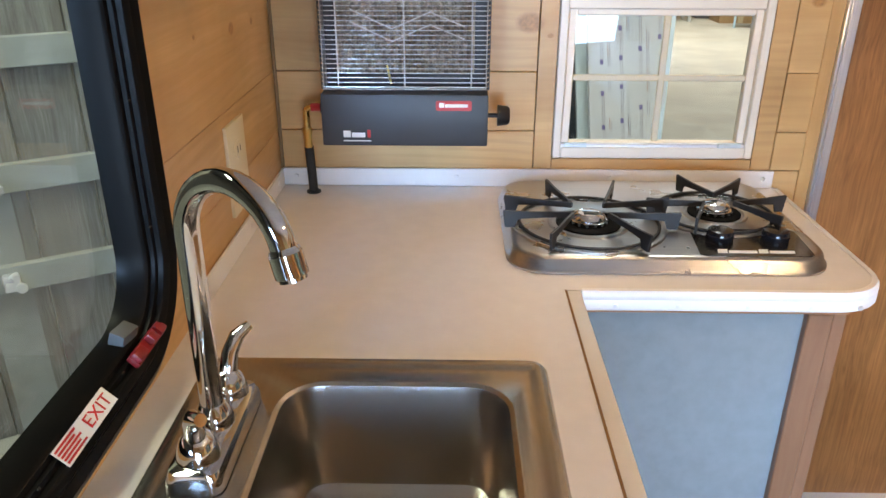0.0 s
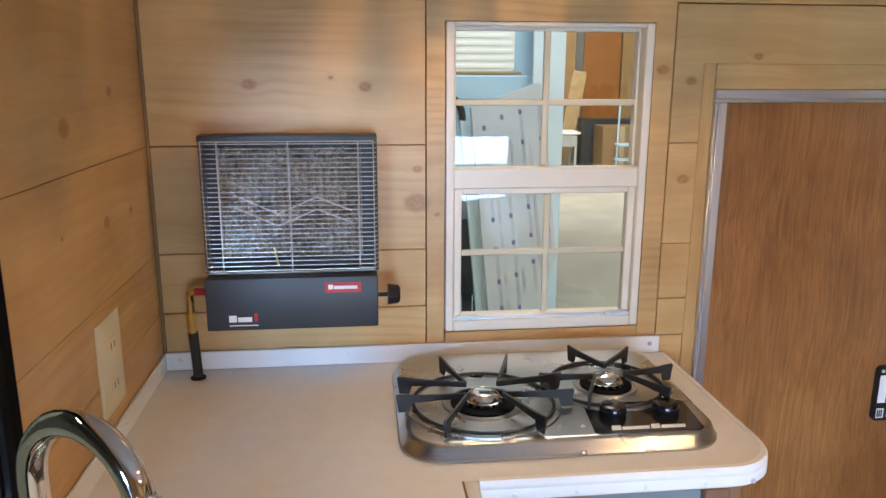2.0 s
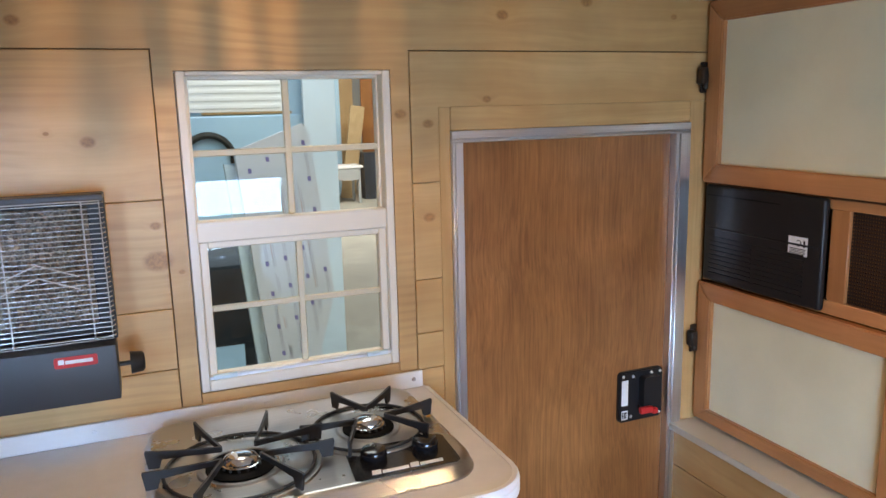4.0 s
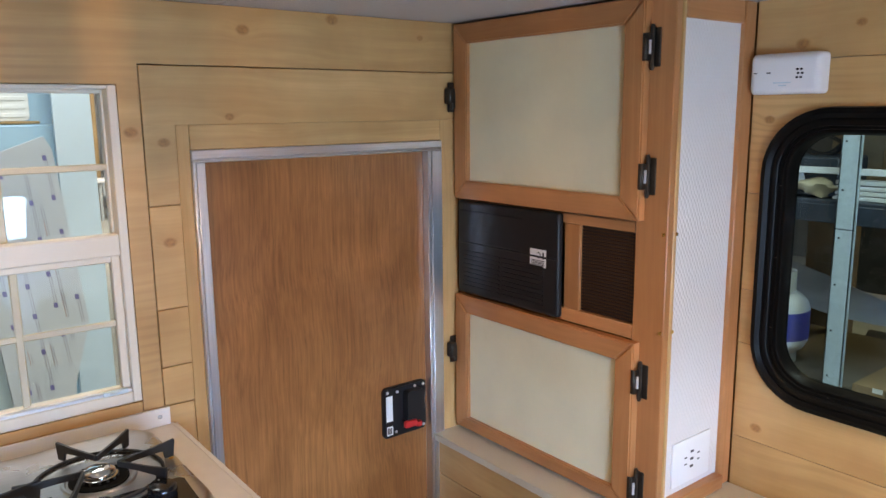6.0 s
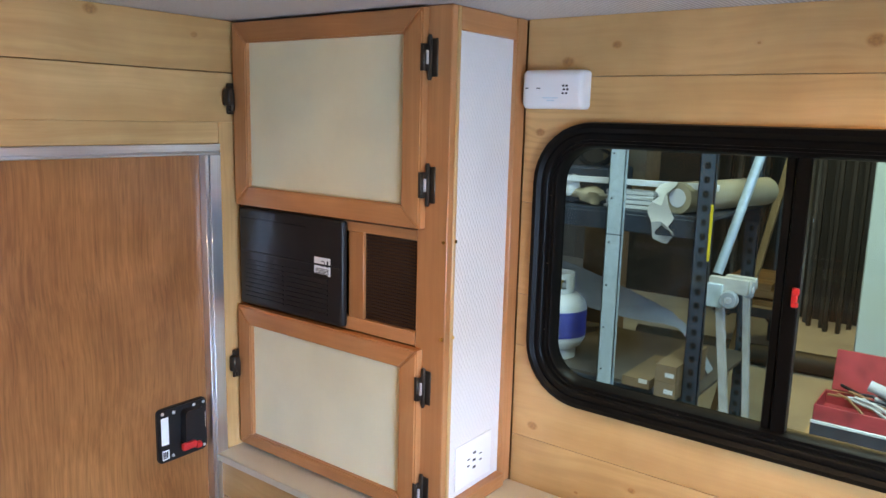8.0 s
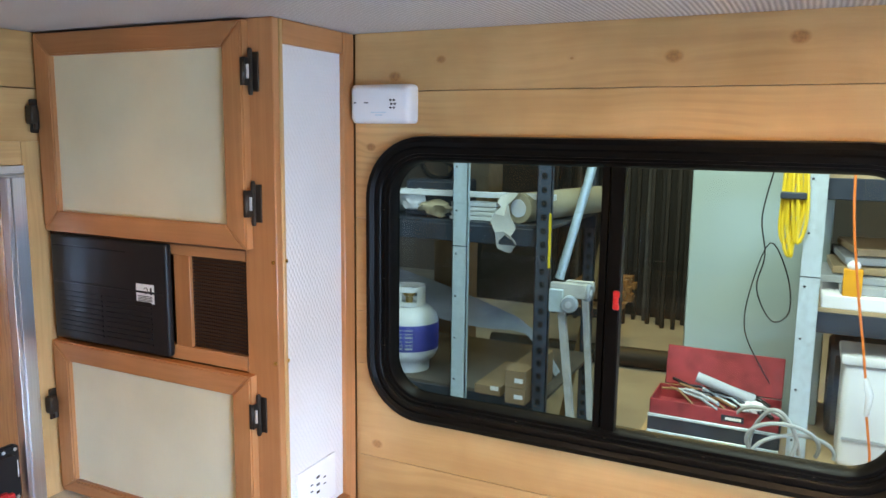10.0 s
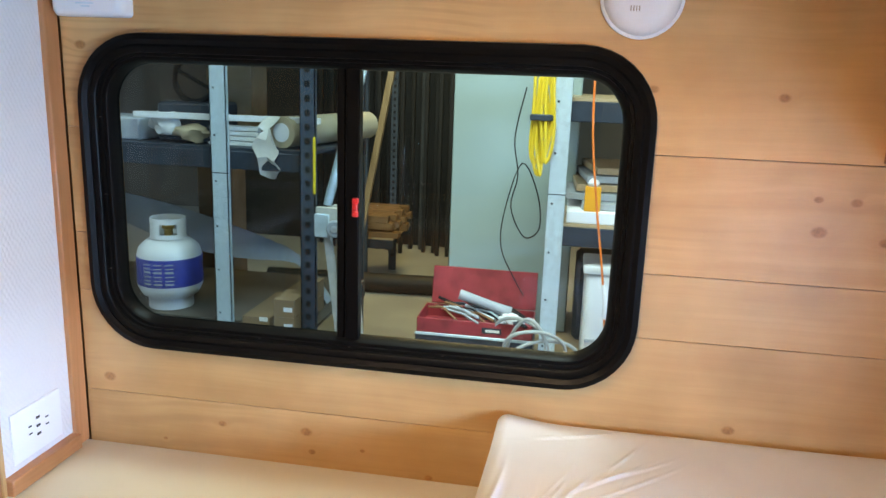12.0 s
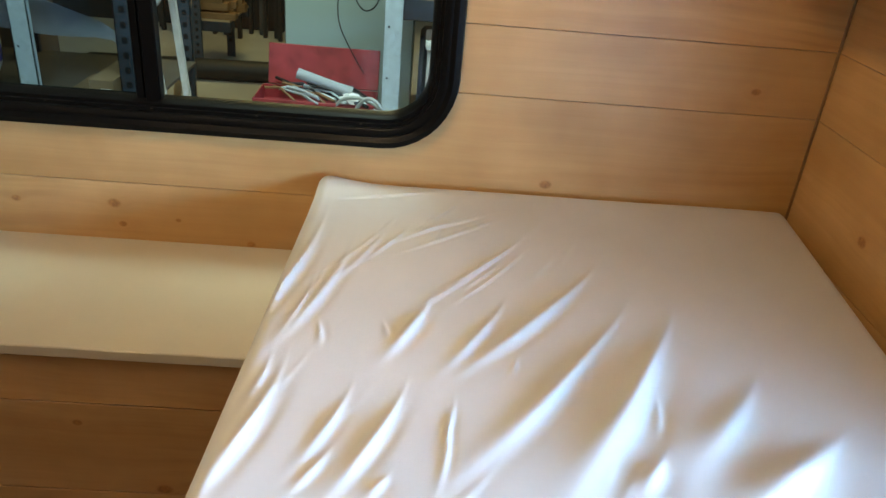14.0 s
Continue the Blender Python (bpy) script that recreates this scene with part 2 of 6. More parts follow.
m_plastic = plain("white_plastic", (0.80, 0.79, 0.77), 0.4, var=0.03, grain=0.05)
m_ivory = plain("ivory_plastic", (0.68, 0.58, 0.38), 0.4, var=0.04, grain=0.05)
m_black = plain("black_plastic", (0.012, 0.012, 0.013), 0.38, var=0.2, grain=0.2, gscale=400)
m_frame = plain("black_frame_paint", (0.004, 0.0036, 0.0032), 0.36, var=0.25, grain=0.10, gscale=300)
m_frame.node_tree.nodes["Principled BSDF"].inputs["Specular IOR Level"].default_value = 0.10
m_black.node_tree.nodes["Principled BSDF"].inputs["Specular IOR Level"].default_value = 0.3
m_grey = plain("charcoal_enamel", (0.028, 0.030, 0.034), 0.42, var=0.15, grain=0.3, gscale=500)
m_iron = plain("black_enamel", (0.014, 0.014, 0.015), 0.45, var=0.25, grain=0.25)
m_hinge = plain("aged_bronze", (0.060, 0.048, 0.038), 0.42, 0.8, var=0.3, grain=0.2)
m_red = plain("red_plastic", (0.60, 0.025, 0.025), 0.35)
m_brass = plain("brass", (0.72, 0.47, 0.16), 0.28, 1.0, var=0.1)
m_rubber = plain("black_rubber", (0.012, 0.012, 0.012), 0.6)
m_chrome = plain("chrome", (0.80, 0.80, 0.80), 0.06, 1.0, var=0.03, grain=0.0)
m_wire = plain("chrome_wire", (0.80, 0.80, 0.80), 0.28, 0.55, var=0.05, grain=0.0)
m_guard = plain("polished_guard_wire", (0.80, 0.78, 0.75), 0.24, 0.70, var=0.05, grain=0.0)
m_gloss_black = plain("glossy_black_plastic", (0.010, 0.010, 0.012), 0.14, var=0.1, grain=0.0)
m_white = plain("white_print", (0.80, 0.80, 0.78), 0.5, var=0.02, grain=0.0)


def pad_mat():
    """Brown-grey ceramic fibre, sooty in patches."""
    m, n, l, p = nodes("ceramic_pad")
    vec = n.new("ShaderNodeTexCoord").outputs["Object"]
    fibre = noise_node(n, l, vec, 260.0, 3.0)
    col = ramp(n, l, fibre, (0.3, (0.11, 0.090, 0.070)), (0.7, (0.25, 0.215, 0.17)))
    soot = noise_node(n, l, vec, 22.0, 3.0)
    col = mixc(n, l, 1.0, col, ramp(n, l, soot, (0.35, (0.62, 0.58, 0.54)), (0.65, (1.1, 1.1, 1.1))), "MULTIPLY")
    l.new(col, p.inputs["Base Color"])
    p.inputs["Roughness"].default_value = 0.9
    bump(n, l, p, fibre, 0.5, 0.002)
    return m


m_gpad = pad_mat()


def brushed(name, axis, col=(0.42, 0.41, 0.40), rough=0.29, wave=0.0):
    m, n, l, p = nodes(name)
    vec = n.new("ShaderNodeTexCoord").outputs["Object"]
    s = noise_node(n, l, vmath(n, l, "MULTIPLY", vec, tuple(4.0 if q else 400.0 for q in AX[axis])), 1.0, 3.0)
    b = noise_node(n, l, vec, 14.0)
    l.new(ramp(n, l, s, (0.3, tuple(c * 0.92 for c in col)), (0.7, tuple(min(1, c * 1.06) for c in col))), p.inputs["Base Color"])
    l.new(maths(n, l, "MULTIPLY_ADD", b, 0.06), p.inputs["Roughness"])
    p.inputs["Roughness"].links[0].from_node.inputs[2].default_value = rough - 0.03
    p.inputs["Metallic"].default_value = 1.0
    h = s
    if wave:
        h = maths(n, l, "MULTIPLY_ADD", noise_node(n, l, vec, 26.0, 1.0), wave)
        l.new(s, h.node.inputs[2])
    bump(n, l, p, h, 0.08, 0.0004)
    return m


m_steel = brushed("brushed_steel", "x", (0.50, 0.49, 0.48), 0.28, 2.0)
m_sink = brushed("sink_steel", "y", (0.46, 0.43, 0.40), 0.24)
m_alu = brushed("aluminium_upright", "z", (0.78, 0.79, 0.81), 0.34)
m_alu_x = brushed("aluminium_level", "x", (0.78, 0.79, 0.81), 0.34)
m_galv = plain("galvanised_steel", (0.58, 0.70, 0.74), 0.42, 0.35, var=0.12, scale=40)


def glass(name, tint=(0.93, 0.97, 0.96), gloss=0.0):
    m, n, l, p = nodes(name)
    out = n["Material Output"]
    tr = n.new("ShaderNodeBsdfTransparent")
    tr.inputs[0].default_value = (*tint, 1)
    gl = n.new("ShaderNodeBsdfGlossy")
    gl.inputs["Roughness"].default_value = 0.01
    mix = n.new("ShaderNodeMixShader")
    lw = n.new("ShaderNodeLayerWeight")
    lw.inputs[0].default_value = 0.5
    l.new(maths(n, l, "MULTIPLY_ADD", maths(n, l, "POWER", lw.outputs["Facing"], 4.0), 0.55), mix.inputs[0])
    mix.inputs[0].links[0].from_node.inputs[2].default_value = 0.02 + gloss
    l.new(tr.outputs[0], mix.inputs[1])
    l.new(gl.outputs[0], mix.inputs[2])
    l.new(mix.outputs[0], out.inputs["Surface"])
    return m


m_glass = glass("window_glass")
m_tint = glass("tinted_glass", (0.64, 0.72, 0.74), 0.0)
m_glass_n = glass("shiny_glass", (0.93, 0.97, 0.97), 0.02)


# ---- building helpers ----
def box(bm, x0, x1, y0, y1, z0, z1, bev=0.0, seg=1):
    m = Matrix.Translation(((x0 + x1) / 2, (y0 + y1) / 2, (z0 + z1) / 2)) @ Matrix.Diagonal((abs(x1 - x0), abs(y1 - y0), abs(z1 - z0), 1))
    made = bmesh.ops.create_cube(bm, size=1.0, matrix=m)
    if bev:
        edges = {e for v in made["verts"] for e in v.link_edges}
        bmesh.ops.bevel(bm, geom=list(edges), offset=bev, segments=seg, affect="EDGES", profile=0.6)
    return bm


def B(x0, x1, y0, y1, z0, z1, bev=0.0, seg=1):
    return box(bmesh.new(), x0, x1, y0, y1, z0, z1, bev, seg)


def rrect(u0, u1, v0, v1, r, n=6):
    """The outline of a rectangle with round corners, anticlockwise; r may be one radius or four."""
    rs = r if isinstance(r, (list, tuple)) else [r] * 4
    out = []
    for k, (cu, cv, a) in enumerate(((u1 - rs[0], v0 + rs[0], -90), (u1 - rs[1], v1 - rs[1], 0), (u0 + rs[2], v1 - rs[2], 90), (u0 + rs[3], v0 + rs[3], 180))):
        for i in range(n + 1):
            t = radians(a + 90 * i / n)
            out.append((cu + rs[k] * math.cos(t), cv + rs[k] * math.sin(t)))
    return out


def put(u, v, a, axis):
    return {"x": (a, u, v), "y": (u, a, v), "z": (u, v, a)}[axis]


def loft(bm, loops, close=False, cap=True):
    """Skin over loops of points of one length; close joins the last to the first."""
    rows = [[bm.verts.new(p) for p in lp] for lp in loops]
    k = len(rows[0])
    for a, b in zip(rows, rows[1:] + (rows[:1] if close else [])):
        for i in range(k):
            bm.faces.new((a[i], a[(i + 1) % k], b[(i + 1) % k], b[i]))
    if cap and not close:
        bm.faces.new(rows[0][::-1])
        bm.faces.new(rows[-1])
    bmesh.ops.recalc_face_normals(bm, faces=bm.faces[:])
    return bm


def prism(bm, outline, axis, a0, a1):
    return loft(bm, [[put(u, v, a, axis) for u, v in outline] for a in (a0, a1)])


def ring(bm, steps, axis):
    """A closed moulding: steps are (outline, a) round its section."""
    return loft(bm, [[put(u, v, a, axis) for u, v in o] for o, a in steps], close=True)


def tube(bm, pts, r, n=8, closed=False):
    pts = [Vector(p) for p in pts]
    rad = r if isinstance(r, (list, tuple)) else [r] * len(pts)
    loops = []
    side = None
    for i, p in enumerate(pts):
        a = pts[(i - 1) % len(pts)] if (closed or i) else p
        b = pts[(i + 1) % len(pts)] if (closed or i < len(pts) - 1) else p
        d = (b - a).normalized()
        if side is None:
            side = d.orthogonal().normalized()
        side = (side - d * side.dot(d)).normalized()
        up = d.cross(side)
        loops.append([p + rad[i] * (math.cos(2 * math.pi * k / n) * side + math.sin(2 * math.pi * k / n) * up) for k in range(n)])
    return loft(bm, loops, close=closed)


def lathe(bm, profile, at=(0, 0, 0), axis="z", n=24):
    loops = []
    for r, h in profile:
        lp = []
        for k in range(n):
            t = 2 * math.pi * k / n
            u, v = max(r, 1e-4) * math.cos(t), max(r, 1e-4) * math.sin(t)
            p = put(u, v, h, axis)
            lp.append((p[0] + at[0], p[1] + at[1], p[2] + at[2]))
        loops.append(lp)
    return loft(bm, loops)


def arc(c, r, a0, a1, n, plane="xz"):
    out = []
    for i in range(n + 1):
        t = radians(a0 + (a1 - a0) * i / n)
        u, v = r * math.cos(t), r * math.sin(t)
        out.append({"xz": (c[0] + u, c[1], c[2] + v), "yz": (c[0], c[1] + u, c[2] + v), "xy": (c[0] + u, c[1] + v, c[2])}[plane])
    return out


def part(name, bm, mat, parent=None, label="", angle=40):
    me = bpy.data.meshes.new(name)
    bm.to_mesh(me)
    bm.free()
    me.materials.append(mat)
    me.polygons.foreach_set("use_smooth", [True] * len(me.polygons))
    me.set_sharp_from_angle(angle=radians(angle))
    ob = new(name, me)
    if parent is not None:
        ob.parent = parent
        root = parent
        shift = Vector(root.get("base", (0, 0, 0))) if root.data is None else Vector((0, 0, 0))
        ob.matrix_parent_inverse = Matrix.Translation(-shift)
    if label:
        ob["label"] = label
    return ob


def thing(name, label, category, base=(0, 0, 0), group="", kind=""):
    ob = new(name)
    ob.empty_display_size = 0.05
    ob.location = base
    ob["base"] = base
    return tagged(ob, label, category, group, kind)


def solid(name, bm, mat, label, category, group="", kind=""):
    return tagged(part(name, bm, mat), label, category, group, kind)


def text_bm(words, size, m):
    cu = bpy.data.curves.new("letters", "FONT")
    cu.body, cu.size, cu.extrude = words, size, 0.0003
    cu.align_x, cu.align_y = "CENTER", "CENTER"
    ob = bpy.data.objects.new("letters", cu)
    scene.collection.objects.link(ob)
    bpy.context.view_layer.update()
    me = bpy.data.meshes.new_from_object(ob.evaluated_get(bpy.context.evaluated_depsgraph_get()))
    bm = bmesh.new()
    bm.from_mesh(me)
    bm.transform(m)
    bpy.data.objects.remove(ob)
    bpy.data.curves.remove(cu)
    bpy.data.meshes.remove(me)
    return bm


# ---- the trailer's shell ----
XW, XE, YN, YS, ZC = -0.247, 1.700, 1.520, -0.738, 1.690
T = 0.012
ROWS_Z = [0.0, 0.215, 0.41, 0.605, 0.807, 1.011, 1.124, 1.321, 1.576, ZC]


def structure(name, bm, mat, label, category):
    return tagged(part(name, bm, mat), label, category, kind="structure")


def holes(bm, axis, a0, a1, u0, u1, v0, v1, openings):
    """A wall slab made of blocks round rectangular openings (u0, u1, v0, v1) that don't overlap in u."""
    cuts = sorted(openings)
    u = u0
    for c in cuts:
        spans = [(u, c[0], v0, v1), (c[0], c[1], v0, c[2]), (c[0], c[1], c[3], v1)]
        for s in spans:
            if s[1] - s[0] > 1e-4 and s[3] - s[2] > 1e-4:
                p, q = put(s[0], s[2], a0, axis), put(s[1], s[3], a1, axis)
                box(bm, p[0], q[0], p[1], q[1], p[2], q[2])
        u = c[1]
    p, q = put(u, v0, a0, axis), put(u1, v1, a1, axis)
    return box(bm, p[0], q[0], p[1], q[1], p[2], q[2])


WIN_N = (0.284, 0.675, 0.955, 1.541)
DOOR_N = (0.796, 1.393, 0.060, 1.422)
WIN_E = (-0.091, 0.842, 0.947, 1.451)
WIN_W = (-0.066, 0.862, 0.964, 1.469)
WIN_S = (0.13, 0.92, 0.76, 1.145)
wall_n = structure("wall_north", holes(bmesh.new(), "y", YN + T + 0.001, YN + 0.055, XW - 0.06, XE + 0.06, -0.05, ZC + 0.05, [WIN_N, DOOR_N]), m_gap, "side wall of the trailer lined with knotty pine boards", "wall")
wall_e = structure("wall_east", holes(bmesh.new(), "x", XE + T + 0.001, XE + 0.055, YS - 0.05, YN + T, -0.05, ZC + 0.05, [WIN_E]), m_gap, "end wall of the trailer lined with knotty pine boards", "wall")
wall_w = structure("wall_west", holes(bmesh.new(), "x", XW - 0.055, XW - T - 0.001, YS - 0.05, YN + T, -0.05, ZC + 0.05, [(-0.100, 0.896, 0.930, 1.503)]), m_gap, "end wall behind the sink lined with pine boards", "wall")
wall_s = structure("wall_south", holes(bmesh.new(), "y", YS - 0.055, YS - T - 0.001, XW - 0.06, XE + 0.06, -0.05, ZC + 0.05, [WIN_S]), m_gap, "side wall by the bed lined with pine boards", "wall")
floor = structure("floor", B(XW - 0.01, XE + 0.01, YS - 0.01, YN + 0.01, -0.05, 0.0), plain("vinyl_floor", (0.17, 0.125, 0.085), 0.5), "brown vinyl trailer floor", "floor")


def ceiling_mat():
    m, n, l, p = nodes("ribbed_fabric")
    vec = n.new("ShaderNodeTexCoord").outputs["Object"]
    w = n.new("ShaderNodeTexWave")
    w.bands_direction = "Y"
    w.inputs["Scale"].default_value = 36.0
    w.inputs["Distortion"].default_value = 0.8
    w.inputs["Detail"].default_value = 3.0
    w.inputs["Detail Scale"].default_value = 3.0
    l.new(vec, w.inputs["Vector"])
    f = noise_node(n, l, vec, 8.0)
    col = ramp(n, l, w.outputs["Fac"], (0.1, (0.46, 0.43, 0.41)), (0.9, (0.72, 0.69, 0.67)))
    l.new(mixc(n, l, maths(n, l, "MULTIPLY", f, 0.2), col, (0.60, 0.58, 0.55)), p.inputs["Base Color"])
    p.inputs["Roughness"].default_value = 0.75
    bump(n, l, p, w.outputs["Fac"], 0.5, 0.003)
    return m


m_ceiling = ceiling_mat()
bm = bmesh.new()
box(bm, XW - 0.06, 0.866, YS - 0.05, YN + 0.05, ZC, ZC + 0.04)
box(bm, 0.870, XE + 0.06, YS - 0.05, YN + 0.05, ZC, ZC + 0.04)
box(bm, 0.866, 0.870, YS - 0.05, YN + 0.05, ZC + 0.006, ZC + 0.04)
structure("ceiling", bm, m_ceiling, "white ribbed wall-covering on the ceiling", "ceiling")


def plank(wall, face, u0, u1, z0, z1, mat, proud=0.0, name="board", g=0.0006):
    if face == "n":
        bm = B(u0 + g, u1 - g, YN - proud, YN + T, z0 + g, z1 - g, 0.0012)
    elif face == "s":
        bm = B(u0 + g, u1 - g, YS - T, YS + proud, z0 + g, z1 - g, 0.0012)
    elif face == "e":
        bm = B(XE - proud, XE + T, u0 + g, u1 - g, z0 + g, z1 - g, 0.0012)
    else:
        bm = B(XW - T, XW + proud, u0 + g, u1 - g, z0 + g, z1 - g, 0.0012)
    return part(name, bm, mat, wall)


# north wall: boards, then the casings round window and door
for z0, z1 in zip(ROWS_Z[:-2], ROWS_Z[1:-1]):
    plank(wall_n, "n", XW, 0.249, z0, z1, m_pine_n)
    if z1 <= 0.936:
        plank(wall_n, "n", 0.249, 0.772, z0, min(z1, 0.934), m_pine_n)
    elif z1 < 1.4:
        plank(wall_n, "n", 0.714, 0.7737, z0 if z0 > 0.85 else 0.934, z1, m_pine_n)
plank(wall_n, "n", 0.249, 0.772, 0.807, 0.934, m_pine_n)
plank(wall_n, "n", 0.714, 0.7737, 1.321, 1.4705, m_pine_n)
plank(wall_n, "n", 0.714, XE, 1.4675, 1.576, m_pine_n)


def notched(wall, face, u0, u1, z0, z1, win, mat):
    """One board cut out round a window opening."""
    g = 0.0007
    bm = bmesh.new()
    lo, hi = max(z0 + g, win[2]), min(z1 - g, win[3])
    if hi <= lo:
        spans = [(u0 + g, u1 - g, z0 + g, z1 - g)]
    else:
        spans = [(u0 + g, win[0], z0 + g, z1 - g), (win[1], u1 - g, z0 + g, z1 - g)]
        if lo > z0 + 2 * g:
            spans.append((win[0], win[1], z0 + g, lo))
        if hi < z1 - 2 * g:
            spans.append((win[0], win[1], hi, z1 - g))
    for a, b, c, d in spans:
        if face in "ns":
            box(bm, a, b, *((YN, YN + T) if face == "n" else (YS - T, YS)), c, d)
        else:
            box(bm, *((XE, XE + T) if face == "e" else (XW - T, XW)), a, b, c, d)
    part("board", bm, mat, wall)


# the top board and the window casing read as one piece
bm = bmesh.new()
g = 0.0015
box(bm, XW + g, XE - g, YN, YN + T, 1.576 + g, ZC - g)
box(bm, 0.249 + g, 0.714 - g, YN, YN + T, 1.541, 1.576 + g)
box(bm, 0.249 + g, 0.284, YN, YN + T, 0.934 + g, 1.541)
box(bm, 0.675, 0.714 - g, YN, YN + T, 0.934 + g, 1.541)
part("board", bm, m_pine_n, wall_n)
plank(wall_n, "n", 0.285, 0.674, 0.934, 0.956, m_pine_x, 0.001, "casing", 0.0002)
plank(wall_n, "n", 0.772, 0.797, 0.0, 1.469, m_pine_up, 0.001, "casing", 0.0002)
plank(wall_n, "n", 0.797, 1.392, 1.421, 1.469, m_pine_x, 0.001, "casing", 0.0002)
plank(wall_n, "n", 1.392, 1.446, 0.0, 1.469, m_pine_up, 0.001, "casing", 0.0002)
for z0, z1 in zip(ROWS_Z[:-1], ROWS_Z[1:]):
    notched(wall_e, "e", YS, 0.914, z0, z1, WIN_E, m_pine_e)
    notched(wall_w, "w", YS, YN, z0, z1, WIN_W, m_pine_w)
    notched(wall_s, "s", XW, XE, z0, z1, WIN_S, m_pine_s)
# dark cove strips in the corners
structure("trim_corner", B(XE - 0.0045, XE - 0.0005, YS + 0.0005, YS + 0.0045, 0.70, ZC - 0.001, 0.001), m_stain, "thin dark wooden strip in the corner of two pine walls", "trim")
structure("trim_corner", B(XW + 0.0005, XW + 0.006, YN - 0.006, YN - 0.0005, 0.90, ZC - 0.001, 0.001), m_stain, "thin dark wooden strip in the corner of two pine walls", "trim")


# ---- windows and door ----
def sash_window(name, wall_x, out, y0, y1, z0, z1, split, label, red_latch, tint_side):
    """A black caravan window with round corners in an end wall; out is +1 when outdoors lies towards +x."""
    w = thing(name, label, "window", (wall_x, (y0 + y1) / 2, z0), kind="structure")
    f = lambda d: wall_x + out * d
    R = 0.125
    rings = [(0.0, -0.001), (0.002, -0.016), (0.012, -0.020), (0.020, -0.014), (0.024, -0.016), (0.032, -0.014), (0.034, -0.012), (0.0345, -0.006), (0.040, -0.005), (0.0405, 0.000), (0.046, 0.001), (0.050, 0.006), (0.052, 0.034), (0.044, 0.036), (0.041, 0.02), (0.040, 0.0005)]
    steps = [(rrect(y0 + d, y1 - d, z0 + d, z1 - d, max(0.02, R - d), 9), f(a)) for d, a in rings]
    part("window_frame", ring(bmesh.new(), steps, "x"), m_frame, w, "black painted metal frame with rounded corners")
    gy0, gy1, gz0, gz1 = y0 + 0.049, y1 - 0.049, z0 + 0.049, z1 - 0.049
    rr = 0.076
    if split:
        a = (gy0, split - 0.012, [0.004, 0.004, rr, rr])
        b = (split + 0.004, gy1, [rr, rr, 0.004, 0.004])
        part("pane", prism(bmesh.new(), rrect(b[0], b[1], gz0, gz1, b[2]), "x", f(0.027), f(0.030)), m_tint if tint_side == 2 else m_glass, w).visible_shadow = False
        part("pane", prism(bmesh.new(), rrect(a[0], a[1], gz0, gz1, a[2]), "x", f(0.016), f(0.019)), m_glass, w).visible_shadow = False
        bm = bmesh.new()
        box(bm, f(0.006), f(0.030), split - 0.022, split + 0.003, gz0 - 0.004, gz1 + 0.004, 0.002)
        box(bm, f(0.012), f(0.032), split + 0.005, split + 0.020, gz0 - 0.004, gz1 + 0.004, 0.002)
        part("meeting_rail", bm, m_frame, w)
        bm = bmesh.new()
        zc = (z0 + z1) / 2
        box(bm, f(0.000), f(0.007), split - 0.021, split - 0.011, zc - 0.012, zc + 0.022, 0.002)
        box(bm, f(-0.004), f(0.002), split - 0.024, split - 0.012, zc + 0.010, zc + 0.022, 0.002)
        box(bm, f(-0.004), f(0.002), split - 0.024, split - 0.012, zc - 0.012, zc - 0.002, 0.002)
        part("latch", bm, red_latch, w, "red plastic window latch")
    else:
        part("pane", prism(bmesh.new(), rrect(gy0, gy1, gz0, gz1, rr), "x", f(0.027), f(0.030)), m_glass, w).visible_shadow = False
    # screws round the inner ledge
    for k in range(5):
        yy = y0 + 0.16 + k * (y1 - y0 - 0.32) / 4
        part("screw", lathe(bmesh.new(), [(0.0, 0.0), (0.0026, 0.0), (0.0020, 0.0016), (0.0, 0.0020)], (f(-0.0045), yy, z0 + 0.038), "z", 8), m_hinge, w)
    for k in range(3):
        zz = z0 + 0.15 + k * (z1 - z0 - 0.3) / 2
        for yy in (y0 + 0.038, y1 - 0.038):
            part("screw", lathe(bmesh.new(), [(0.0, 0.0), (0.0026, 0.0), (0.0020, 0.0016), (0.0, 0.0020)], (f(-0.0045), yy, zz), "z", 8), m_hinge, w)
    return w


sash_window("window_east", XE, 1, -0.130, 0.881, 0.908, 1.490, 0.385, "black-framed sliding caravan window with rounded corners", m_red, 2)
sash_window("window_west", XW, -1, -0.105, 0.901, 0.925, 1.508, 0.0, "black-framed emergency exit window beside the sink", m_red, 0)
# escape label and red release lever on the sill of the west window
lab = thing("exit_label", "white sticker with red EXIT lettering on the window sill", "sticker", (XW, 0.65, 0.939))
tilt = Matrix.Translation((XW + 0.0072, 0.665, 0.9652)) @ Matrix.Rotation(radians(90), 4, "Z") @ Matrix.Rotation(radians(45), 4, "X")
bm = B(-0.062, 0.038, -0.0105, 0.0095, -0.0005, 0.0003)
bm.transform(tilt)
part("sticker", bm, m_white, lab)
part("letters", text_bm("EXIT", 0.0180, tilt @ Matrix.Translation((0.010, -0.001, 0.0006)) @ Matrix.Diagonal((1.25, 1, 1, 1))), m_red, lab, "red EXIT lettering")
bm = bmesh.new()
for k in range(5):
    box(bm, -0.060, -0.024 - 0.006 * (k % 2), 0.0056 - k * 0.0035, 0.0077 - k * 0.0035, 0.0003, 0.0008)
bm.transform(tilt)
part("small_print", bm, m_red, lab, "rows of unreadable red print")
m_crim = plain("dark_red_plastic", (0.24, 0.010, 0.012), 0.35)
